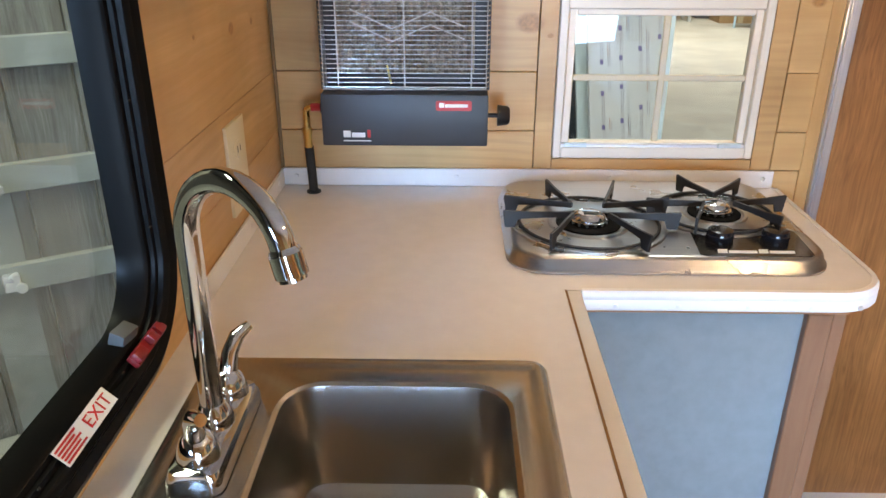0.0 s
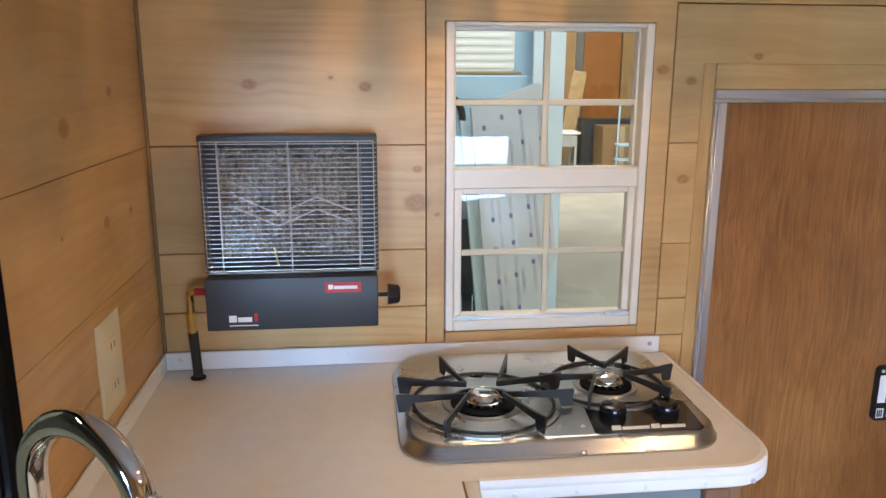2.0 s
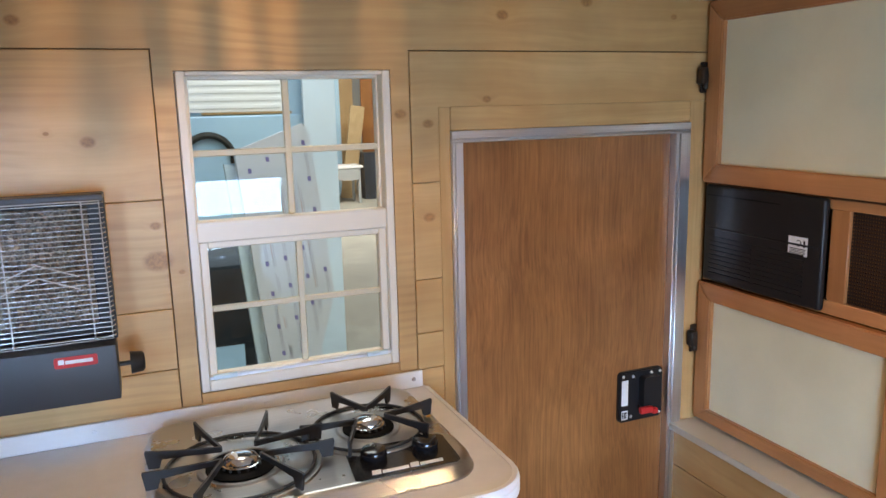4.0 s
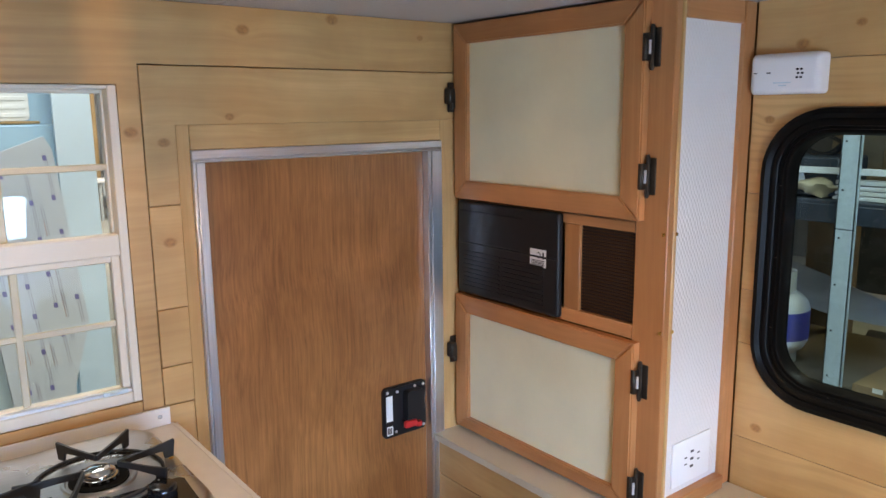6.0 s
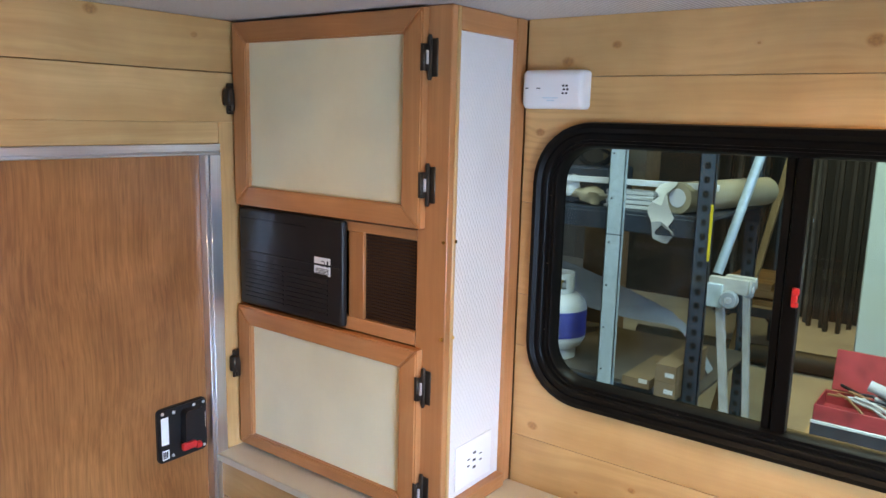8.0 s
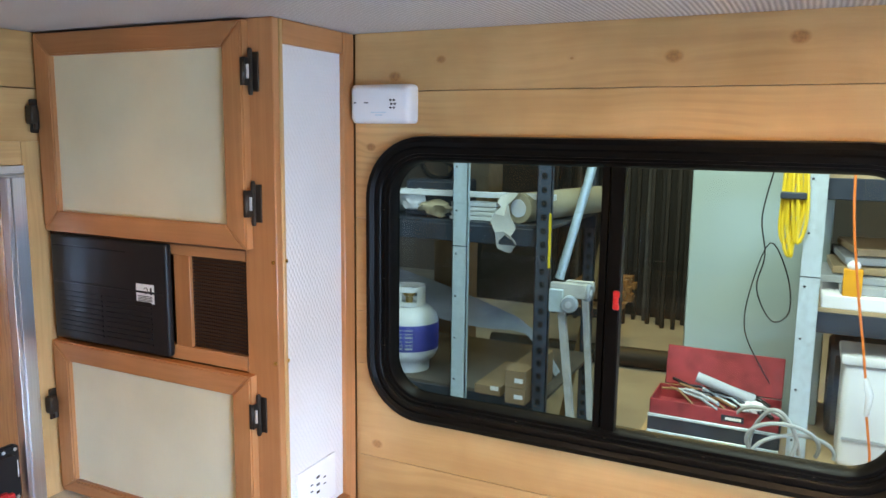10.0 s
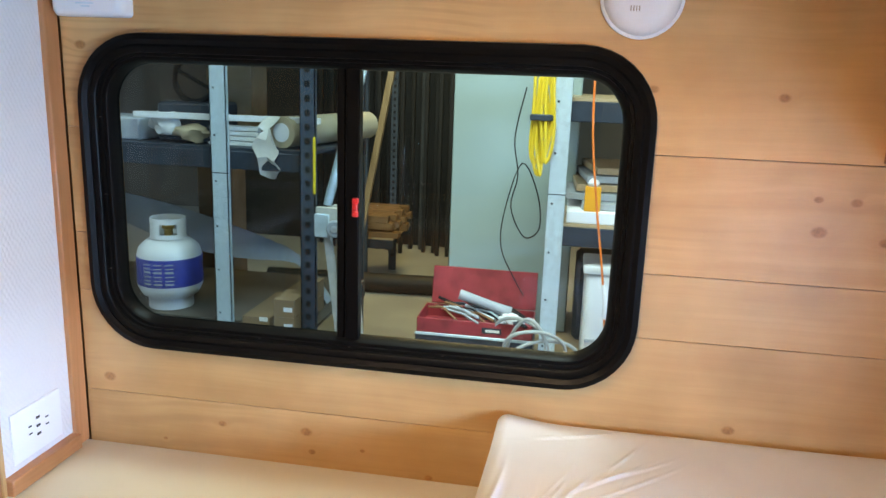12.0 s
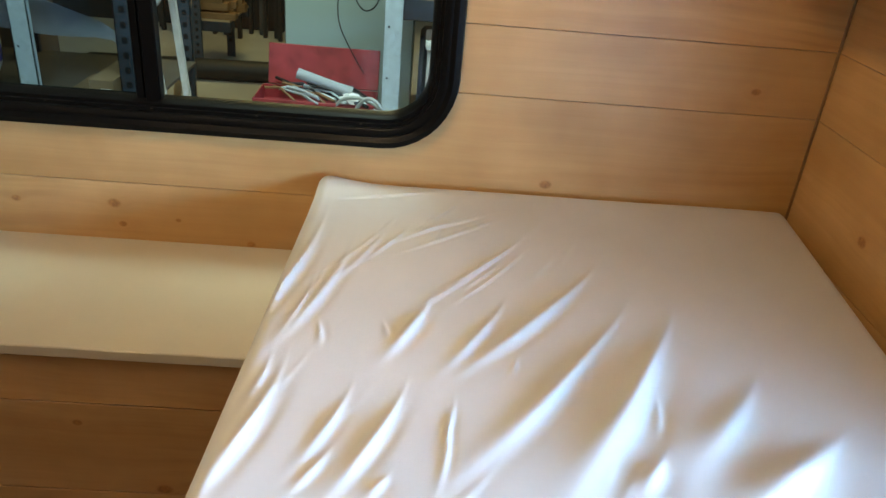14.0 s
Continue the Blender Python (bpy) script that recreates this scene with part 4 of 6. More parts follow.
part("hood", B(HX0 - 0.003, HX1 + 0.003, YN - 0.088, YN - 0.0525, ZU - 0.012, ZU, 0.003, 2), m_grey, ht)
part("bracket", B(-0.06, 0.08, YN - 0.046, YN - 0.001, 1.05, 1.30, 0.002), m_grey, ht)
part("seam_bolt", B(0.120, 0.122, YN - 0.0855, YN - 0.050, ZU - 0.012, ZU + 0.0005), m_black, ht)
# catalytic pad: quilted cells
bm = bmesh.new()
nx, nz = 18, 14
px0, px1, pz0, pz1 = HX0 + 0.024, HX1 - 0.024, ZM + 0.024, ZU - 0.022
verts = {}
for i in range(nx * 2 + 1):
    for j in range(nz * 2 + 1):
        hgt = 0.009 if (i % 2 and j % 2) else (0.0025 if (i % 2 or j % 2) else 0.0)
        verts[i, j] = bm.verts.new((px0 + (px1 - px0) * i / (nx * 2), YN - 0.0535 - hgt, pz0 + (pz1 - pz0) * j / (nz * 2)))
for i in range(nx * 2):
    for j in range(nz * 2):
        bm.faces.new((verts[i, j], verts[i + 1, j], verts[i + 1, j + 1], verts[i, j + 1]))
part("heating_pad", bm, m_gpad, ht, "grey quilted catalytic pad", 20)
part("burner_slot", B(px0 + 0.004, px1 - 0.004, YN - 0.0545, YN - 0.052, ZM + 0.004, pz0 - 0.008), m_black, ht)
YG = YN - 0.094
gu = part("guard", tube(bmesh.new(), [(HX0 + 0.004, YG, ZM + 0.004), (HX1 - 0.004, YG, ZM + 0.004), (HX1 - 0.004, YG, ZU - 0.010), (HX0 + 0.004, YG, ZU - 0.010)], 0.0016, 6, True), m_guard, ht, "chrome wire guard")
for k in range(28):
    z = ZM + 0.008 + k * (ZU - ZM - 0.022) / 27
    tw = [(HX0 - 0.001, YN - 0.060, z), (HX0 - 0.001, YG + 0.010, z), (HX0 + 0.004, YG, z), (HX1 - 0.004, YG, z), (HX1 + 0.001, YG + 0.010, z), (HX1 + 0.001, YN - 0.060, z)]
    part("wire", tube(bmesh.new(), tw, 0.0009, 6), m_guard, gu)
for xx in (HX0 + 0.030, (HX0 + HX1) / 2, HX1 - 0.030):
    part("wire", tube(bmesh.new(), [(xx, YG + 0.002, ZM + 0.004), (xx, YG + 0.002, ZU - 0.010)], 0.0015, 5), m_guard, gu)
for dz in (0.0, 0.021):
    part("deflector_rod", tube(bmesh.new(), [(HX0 + 0.055, YG - 0.002, 1.216 + dz + 0.010), (0.0 - 0.014, YG - 0.002, 1.193 + dz), (0.052, YG - 0.002, 1.221 + dz), (HX1 - 0.043, YG - 0.002, 1.197 + dz)], 0.0014, 6), m_guard, gu)
part("probe", tube(bmesh.new(), [(-0.020, YN - 0.064, ZM + 0.008), (-0.026, YN - 0.072, ZM + 0.042)], 0.002, 6), m_brass, ht)
part("badge", prism(bmesh.new(), rrect(0.062, 0.125, 1.078, 1.0955, 0.003, 3), "y", YN - 0.1194, YN - 0.1178), m_red, ht, "red maker's badge")
bm = bmesh.new()
for x0_, x1_, h in ((0.068, 0.0765, 0.0080), (0.0780, 0.1180, 0.0058)):
    box(bm, x0_, x1_, YN - 0.1199, YN - 0.1193, 1.0840, 1.0840 + h)
part("badge_print", bm, m_white, ht, "white strokes of the badge")
bm = bmesh.new()
box(bm, -0.103, -0.090, YN - 0.1186, YN - 0.1178, 1.029, 1.041)
box(bm, -0.088, -0.064, YN - 0.1186, YN - 0.1178, 1.029, 1.0375)
box(bm, -0.103, -0.054, YN - 0.1186, YN - 0.1178, 1.0218, 1.0236)
part("model_print", bm, m_white, ht, "white strokes of the model mark")
part("model_print", B(-0.060, -0.0545, YN - 0.1186, YN - 0.1178, 1.029, 1.043), m_red, ht, "red stroke of the model mark")
bm = lathe(bmesh.new(), [(0.004, HX1), (0.004, HX1 + 0.018), (0.019, HX1 + 0.018), (0.017, HX1 + 0.036), (0.013, HX1 + 0.040), (0.0, HX1 + 0.041)], (0, YN - 0.085, 1.062), "x", 18)
part("knob", bm, m_black, ht, "black ribbed control knob")
part("gas_elbow", tube(bmesh.new(), [(HX0 - 0.038, YN - 0.06, 1.030), (HX0 - 0.038, YN - 0.06, 1.062), (HX0 - 0.034, YN - 0.06, 1.068), (HX0 - 0.028, YN - 0.06, 1.069)], 0.0065, 10), m_brass, ht, "brass elbow")
part("gas_collar", tube(bmesh.new(), [(HX0 - 0.028, YN - 0.06, 1.069), (HX0 - 0.006, YN - 0.06, 1.069)], 0.0075, 8), m_red, ht, "red thread-sealed fitting")
part("inlet", tube(bmesh.new(), [(HX0 - 0.010, YN - 0.06, 1.069), (HX0 + 0.002, YN - 0.06, 1.069)], 0.011, 10), m_black, ht)
part("hose_end", tube(bmesh.new(), [(HX0 - 0.0375, YN - 0.058, 0.990), (HX0 - 0.038, YN - 0.060, 1.000), (HX0 - 0.038, YN - 0.06, 1.018), (HX0 - 0.038, YN - 0.06, 1.020), (HX0 - 0.038, YN - 0.06, 1.032)], [0.0075, 0.0075, 0.0075, 0.009, 0.009], 12), m_brass, ht, "brass hose end")
part("hose", tube(bmesh.new(), [(HX0 - 0.036, YN - 0.046, ZT - 0.02), (HX0 - 0.0365, YN - 0.050, ZT + 0.03), (HX0 - 0.0375, YN - 0.058, 0.994)], 0.0085, 12), m_rubber, ht, "black rubber gas hose")
part("grommet", lathe(bmesh.new(), [(0.014, ZT + 0.0005), (0.014, ZT + 0.003), (0.009, ZT + 0.004)], (HX0 - 0.036, YN - 0.048, 0), "z", 16), m_rubber, ht)

# ivory socket on the west wall
so = thing("wall_socket", "ivory double wall socket on a pine wall", "socket", (XW, 1.22, 0.96))
part("plate", B(XW, XW + 0.006, 1.171, 1.266, 0.963, 1.105, 0.002, 2), m_ivory, so)
for zz in (1.000, 1.060):
    o_ = part("outlet", prism(bmesh.new(), rrect(1.203, 1.239, zz - 0.014, zz + 0.014, 0.012, 5), "x", XW + 0.006, XW + 0.008), m_ivory, so)
    bm = bmesh.new()
    for yy in (1.213, 1.227):
        box(bm, XW + 0.0078, XW + 0.0084, yy - 0.001, yy + 0.001, zz - 0.004, zz + 0.006)
    part("slot", bm, m_black, o_)

# ---- tall cabinet ----
XC, YC = 1.446, 0.918
tc = thing("tall_cabinet", "tall fir-framed cabinet with cream doors standing on the bench", "cabinet", (1.57, 1.21, 0.698))
ZBN = 0.698
part("corner_post", B(XC, XC + 0.0175, YC, 0.990, ZBN, ZC - 0.001, 0.002), m_fir_up, tc)
part("end_stile", B(XC + 0.018, XC + 0.028, YC - 0.001, YC + 0.020, ZBN, ZC - 0.001, 0.002), m_pine_up, tc)
part("end_stile", B(1.662, XE - 0.001, YC - 0.002, YC + 0.020, ZBN, ZC - 0.001, 0.002), m_fir_up, tc)
part("end_rail", B(XC + 0.0285, 1.6615, YC, YC + 0.020, 1.647, ZC - 0.001, 0.002), m_fir_x, tc)
part("end_rail", B(XC + 0.0285, 1.6615, YC - 0.012, YC + 0.020, ZBN, 0.728, 0.002), m_fir_x, tc)


def textured():
    m, n, l, p = nodes("embossed_white_panel")
    vec = n.new("ShaderNodeTexCoord").outputs["Object"]
    wob = noise_node(n, l, vec, 35.0, 2.0)
    sep = n.new("ShaderNodeSeparateXYZ")
    l.new(vec, sep.inputs[0])
    sx = maths(n, l, "SINE", maths(n, l, "ADD", maths(n, l, "MULTIPLY", sep.outputs[0], 620.0), maths(n, l, "MULTIPLY", wob, 5.0)))
    sz = maths(n, l, "SINE", maths(n, l, "ADD", maths(n, l, "MULTIPLY", sep.outputs[2], 360.0), maths(n, l, "MULTIPLY", wob, 4.0)))
    weave = maths(n, l, "MULTIPLY", sx, sz)
    b = noise_node(n, l, vec, 4.0)
    l.new(ramp(n, l, b, (0.3, (0.70, 0.665, 0.63)), (0.7, (0.76, 0.73, 0.70))), p.inputs["Base Color"])
    p.inputs["Roughness"].default_value = 0.5
    bump(n, l, p, weave, 0.36, 0.0010)
    return m


m_emboss = textured()
part("end_panel", B(XC + 0.030, 1.672, YC + 0.008, YC + 0.014, 0.722, 1.655), m_emboss, tc, "embossed white end panel")
part("carcass", B(XC + 0.019, XE - 0.001, YC + 0.021, YN - 0.001, ZBN, 1.04), m_gap, tc)
part("carcass", B(XC + 0.060, XE - 0.001, YC + 0.021, YN - 0.001, 1.04, 1.29), m_gap, tc)
part("carcass", B(XC + 0.019, XE - 0.001, YC + 0.021, YN - 0.001, 1.29, ZC - 0.001), m_gap, tc)
part("wall_stile", B(XC, XC + 0.018, 1.5135, YN - 0.0035, ZBN, ZC - 0.001, 0.001), m_fir_up, tc)
part("face_rail", B(XC, XC + 0.018, 0.9905, 1.513, 1.258, 1.278, 0.0015), m_fir_y, tc)
part("face_rail", B(XC, XC + 0.018, 0.9905, 1.513, 1.049, 1.077, 0.0015), m_fir_y, tc)
part("face_stile", B(XC, XC + 0.018, 1.128, 1.169, 1.077, 1.258, 0.0015), m_fir_up, tc)


def panel_door(z0, z1, y0, y1, w_y, wt, wb):
    """A framed cream door on the face x = XC, with mitred rails."""
    d = part("door", B(XC - 0.008, XC - 0.003, y0 + w_y - 0.006, y1 - w_y + 0.006, z0 + wb - 0.006, z1 - wt + 0.006), m_cream, tc, "cream panel door")
    xa, xb = XC - 0.020, XC - 0.001

    def mitre(outl, mat, nm):
        bm = prism(bmesh.new(), outl, "x", xa, xb)
        bmesh.ops.bevel(bm, geom=[e for e in bm.edges if all(v.co.x < xa + 1e-4 for v in e.verts)], offset=0.003, segments=2, affect="EDGES")
        part(nm, bm, mat, d)
    g = 0.0004
    mitre([(y0 + g, z0), (y1 - g, z0), (y1 - w_y - g, z0 + wb), (y0 + w_y + g, z0 + wb)], m_fir_y, "rail")
    mitre([(y0 + w_y + g, z1 - wt), (y1 - w_y - g, z1 - wt), (y1 - g, z1), (y0 + g, z1)], m_fir_y, "rail")
    mitre([(y0, z0 + g), (y0 + w_y, z0 + wb + g), (y0 + w_y, z1 - wt - g), (y0, z1 - g)], m_fir_up, "stile")
    mitre([(y1, z0 + g), (y1, z1 - g), (y1 - w_y, z1 - wt - g), (y1 - w_y, z0 + wb + g)], m_fir_up, "stile")
    return d


panel_door(1.284, 1.684, 0.970, 1.510, 0.046, 0.044, 0.042)
panel_door(0.706, 1.047, 0.970, 1.510, 0.044, 0.042, 0.030)


def hinge(y, z, name="hinge", lab="aged bronze hinge"):
    bm = bmesh.new()
    box(bm, XC - 0.0040, XC - 0.0005, y - 0.019, y - 0.005, z - 0.034, z + 0.034, 0.001)
    lathe(bm, [(0.0, z - 0.040), (0.0030, z - 0.040), (0.0042, z - 0.036), (0.0042, z + 0.036), (0.0030, z + 0.040), (0.0, z + 0.040)], (XC - 0.007, y - 0.004, 0), "z", 8)
    box(bm, XC - 0.0230, XC - 0.0195, y - 0.001, y + 0.006, z - 0.024, z + 0.024, 0.001)
    box(bm, XC - 0.0225, XC - 0.004, y - 0.004, y - 0.001, z - 0.024, z + 0.024, 0.001)
    h = part(name, bm, m_hinge, tc, lab)
    part("pin", lathe(bmesh.new(), [(0.0, z - 0.012), (0.0026, z - 0.012), (0.0026, z + 0.012), (0.0, z + 0.012)], (XC - 0.016, y - 0.0055, 0), "z", 8), m_wire, h)


for zz in (1.597, 1.367, 0.972, 0.752):
    hinge(0.966, zz)
for zz in (1.520, 0.905):
    bm = bmesh.new()
    box(bm, XC - 0.034, XC - 0.004, 1.5115, 1.516, zz - 0.034, zz + 0.034, 0.002)
    box(bm, XC - 0.044, XC - 0.026, 1.494, 1.515, zz - 0.016, zz + 0.022, 0.003)
    lathe(bm, [(0.0, zz - 0.026), (0.006, zz - 0.026), (0.006, zz + 0.012), (0.0, zz + 0.014)], (XC - 0.030, 1.500, 0), "z", 10)
    part("latch", bm, m_hinge, tc, "aged bronze cabinet latch")
for zz in (1.262, 1.075):
    part("screw", lathe(bmesh.new(), [(0.0, XC - 0.003), (0.0035, XC - 0.0025), (0.0035, XC)], (0, 0.925, zz), "x", 8), m_brass, tc)
    part("screw", lathe(bmesh.new(), [(0.0, YC - 0.003), (0.0035, YC - 0.0025), (0.0035, YC)], (XC + 0.026, 0, zz), "y", 8), m_brass, tc)

fu = thing("furnace_front", "black plastic air-heater front with louvres and a white label", "heater", (XC, 1.345, 1.052))
FX0 = XC - 0.018
part("cover", B(FX0, XC - 0.0005, 1.170, 1.500, 1.055, 1.279, 0.008, 3), m_black, fu)
part("rib", B(FX0 - 0.002, FX0 + 0.001, 1.178, 1.492, 1.178, 1.182, 0.001), m_black, fu)
part("door_seam", B(FX0 - 0.0012, FX0 + 0.001, 1.280, 1.490, 1.255, 1.2575), m_frame, fu)
for k in range(9):
    bm = B(-0.0022, 0.0022, 1.212, 1.340, -0.0018, 0.0018)
    bm.transform(Matrix.Translation((FX0, 0, 1.075 + k * 0.0105)))
    part("louvre", bm, m_black, fu)
    bm = B(-0.0022, 0.0022, 1.350, 1.480, -0.0018, 0.0018)
    bm.transform(Matrix.Translation((FX0, 0, 1.075 + k * 0.0105)))
    part("louvre", bm, m_black, fu)
lb = part("label", B(FX0 - 0.0006, FX0 + 0.0005, 1.204, 1.252, 1.158, 1.196), m_white, fu, "small white sticker")
bm = bmesh.new()
for k in range(4):
    box(bm, FX0 - 0.0011, FX0 - 0.0006, 1.209, 1.247, 1.162 + k * 0.003, 1.1634 + k * 0.003)
box(bm, FX0 - 0.0011, FX0 - 0.0006, 1.210, 1.214, 1.176, 1.190)
ring_pts = arc((FX0 - 0.0008, 1.226, 1.183), 0.006, 40, 320, 8, "yz")
tube(bm, ring_pts, 0.0008, 5)
part("label_print", bm, m_black, lb)

vent = thing("vent_grille", "dark brown pierced metal air-return grille in the cabinet face", "vent", (XC, 1.05, 1.077))
m_vent = plain("brown_mesh", (0.040, 0.018, 0.010), 0.5, 0.3, var=0.2)
part("backing", B(XC + 0.030, XC + 0.034, 0.9635, 1.1295, 1.0775, 1.2575), m_gap, vent)
for k in range(26):
    bm = B(XC + 0.008, XC + 0.0105, 0.9635, 1.1295, -0.0016, 0.0016)
    bm.transform(Matrix.Translation((0, 0, 1.081 + k * 0.0069)))
    part("bar", bm, m_vent, vent)
for k in range(30):
    yy = 0.966 + k * 0.0056
    part("bar", B(XC + 0.0085, XC + 0.010, yy - 0.0011, yy + 0.0011, 1.0775, 1.2575), m_vent, vent)

gp = thing("usb_socket", "white duplex socket plate on the embossed panel", "socket", (1.57, YC, 0.75))
part("plate", B(1.500, 1.628, YC + 0.003, YC + 0.0078, 0.742, 0.836, 0.002, 2), m_plastic, gp)
bm = bmesh.new()
for dx in (-0.020, 0.024):
    for dz in (-0.007, 0.007):
        box(bm, 1.564 + dx - 0.004, 1.564 + dx + 0.004, YC + 0.0022, YC + 0.0032, 0.790 + dz - 0.0012, 0.790 + dz + 0.0012)
for dz in (-0.016, 0.0, 0.016):
    box(bm, 1.560, 1.570, YC + 0.0022, YC + 0.0032, 0.790 + dz - 0.0022, 0.790 + dz + 0.0022)
part("slot", bm, m_black, gp)

# unseen ceiling lamps: a shallow base, and opaque ribs added to streak and dim wall light
m_light_rib = plain("light_blocking_rib", (0.75, 0.73, 0.68), 0.5, var=0.03)


def ceiling_lamp(x, y, ribs, seed):
    ob = thing("ceiling_lamp", "unseen round white ceiling lamp with ribs added to shape its light", "lamp", (x, y, ZC), "lamps on the ceiling")
    part("base", lathe(bmesh.new(), [(0.0, ZC), (0.070, ZC), (0.068, ZC - 0.006), (0.052, ZC - 0.010), (0.0, ZC - 0.011)], (x, y, 0), "z", 32), m_plastic, ob)
    rr = random.Random(seed)
    for k in range(ribs):
        a = 2 * math.pi * (k + rr.uniform(-0.25, 0.25)) / ribs
        w = rr.uniform(0.0022, 0.0046)
        low = ZC - rr.uniform(0.026, 0.044)
        bm = B(0.046, 0.052, -w, w, low, ZC - 0.009, 0.0008)
        bm.transform(Matrix.Translation((x, y, 0)) @ Matrix.Rotation(a, 4, "Z"))
        part("rib", bm, m_light_rib, ob)


ceiling_lamp(0.39, 1.10, 34, 3)
ceiling_lamp(0.95, 0.52, 38, 5)
ceiling_lamp(1.20, 0.02, 24, 7)

# ---- bench, bed and overhead cupboard ----
XB = 1.362
bn = thing("bench", "low pine-fronted bench with a cream laminate top", "bench", (1.5, 0.4, 0))
part("top", B(XB, XE - 0.001, 0.02, YN - 0.001, 0.679, 0.697, 0.002), m_benchtop, bn, "cream laminate bench top")
for z0, z1 in zip(ROWS_Z[:3] + [0.588], ROWS_Z[1:3] + [0.588, 0.678]):
    part("board", B(XB + 0.012, XB + 0.030, 0.02, YN - 0.001, z0 + 0.001, z1 - 0.001, 0.001), m_pine_b, bn)
bd = thing("bed_base", "pine-boarded platform under the mattress", "bed base", (1.25, -0.33, 0))
part("deck", B(0.80, XE - 0.001, YS + 0.001, 0.018, 0.679, 0.697, 0.002), m_benchtop, bd)
part("front_panel", B(0.82, 0.838, YS + 0.001, 0.018, 0.0, 0.678, 0.001), m_pine_up, bd)
part("side_panel", B(0.839, XB, 0.0, 0.018, 0.0, 0.678, 0.001), m_pine_x, bd)


def sheet_mat():
    m, n, l, p = nodes("bed_sheet")
    vec = n.new("ShaderNodeTexCoord").outputs["Object"]
    f = noise_node(n, l, vec, 900.0, 2.0)
    b = noise_node(n, l, vec, 6.0)
    l.new(ramp(n, l, b, (0.3, (0.53, 0.525, 0.525)), (0.7, (0.585, 0.58, 0.58))), p.inputs["Base Color"])
    p.inputs["Roughness"].default_value = 0.55
    p.inputs["Sheen Weight"].default_value = 0.3
    bump(n, l, p, f, 0.12, 0.0005)
    return m


def mattress():
    x0, x1, y0, y1, z0, z1 = 0.74, XE - 0.004, YS + 0.010, 0.098, 0.6975, 0.846
    nx, ny = 420, 360
    # creases: two ends on the plan, width and height
    big = ((1.18, 0.11, 1.51, 0.05, 0.006, 0.011), (1.02, 0.10, 1.15, 0.09, 0.006, 0.009), (0.96, 0.08, 1.14, 0.04, 0.007, 0.012), (1.19, 0.06, 1.43, 0.00, 0.006, 0.007),
           (1.00, 0.00, 1.12, -0.04, 0.005, 0.007), (0.97, -0.04, 1.12, -0.10, 0.006, 0.010), (1.18, -0.07, 1.31, -0.12, 0.006, 0.010), (1.16, -0.14, 1.31, -0.22, 0.006, 0.008),
           (1.16, -0.17, 1.40, -0.35, 0.007, 0.012), (1.00, -0.17, 1.29, -0.38, 0.010, 0.013), (0.98, -0.27, 1.27, -0.44, 0.015, 0.024), (1.02, -0.39, 1.17, -0.52, 0.015, 0.013),
           (0.96, -0.41, 1.08, -0.58, 0.017, 0.022), (0.99, -0.33, 1.04, -0.37, 0.008, 0.009), (0.98, -0.14, 1.10, -0.15, 0.003, 0.004))
    fine = ((1.46, -0.04, 1.59, -0.21, 0.003, 0.0026), (1.39, -0.01, 1.52, -0.08, 0.003, 0.003), (1.33, 0.02, 1.52, -0.05, 0.004, 0.003), (1.27, -0.09, 1.49, -0.25, 0.004, 0.0035),
            (1.33, -0.15, 1.43, -0.22, 0.004, 0.0025), (1.60, 0.06, 1.65, -0.09, 0.003, 0.002), (0.97, 0.00, 1.03, -0.03, 0.004, 0.004), (0.97, -0.07, 1.00, -0.09, 0.004, 0.004),
            (1.20, 0.01, 1.25, 0.02, 0.003, 0.003), (1.07, -0.37, 1.14, -0.39, 0.004, 0.004), (1.16, -0.22, 1.20, -0.23, 0.003, 0.002), (1.63, 0.02, 1.62, -0.04, 0.003, 0.002),
            (1.22, -0.07, 1.26, -0.06, 0.003, 0.002), (1.25, 0.09, 1.37, 0.08, 0.004, 0.005), (1.08, 0.07, 1.17, 0.06, 0.004, 0.004))
    rng = random.Random(4)
    hair = ((1.61, 0.03, 1.67, -0.12), (1.42, -0.01, 1.60, -0.20), (1.36, 0.03, 1.56, -0.06), (1.41, -0.05, 1.58, -0.23), (1.32, -0.12, 1.49, -0.25),
            (1.30, -0.15, 1.47, -0.26), (1.48, -0.07, 1.64, -0.16), (1.21, 0.06, 1.36, 0.04), (1.23, 0.06, 1.38, 0.03), (1.03, -0.14, 1.12, -0.155))
    folds = list(big) + [(*f[:5], 1.3 * f[5]) for f in fine] + [(*f, 0.0026, 0.0030) for f in hair]
    for k in range(16):
        cx, cy, a, ln = rng.uniform(0.85, 1.55), rng.uniform(-0.35, 0.06), radians(rng.uniform(-40, -10)), rng.uniform(0.03, 0.07)
        folds.append((cx - ln * math.cos(a), cy - ln * math.sin(a), cx + ln * math.cos(a), cy + ln * math.sin(a), rng.uniform(0.003, 0.005), rng.uniform(0.0008, 0.0018)))
    X, Y = np.meshgrid(np.linspace(x0, x1, nx + 1), np.linspace(y0, y1, ny + 1), indexing="ij")
    DX, DY = np.minimum(X - x0, x1 - X), np.minimum(Y - y0, y1 - Y)
    r = 0.022
    d = np.minimum(1.0, np.hypot(np.maximum(0, r - DX), np.maximum(0, r - DY)) / r)
    Z = z1 - r * (1 - np.sqrt(1 - d * d))
    inner = np.minimum(1, np.minimum(DX, DY) / 0.02)
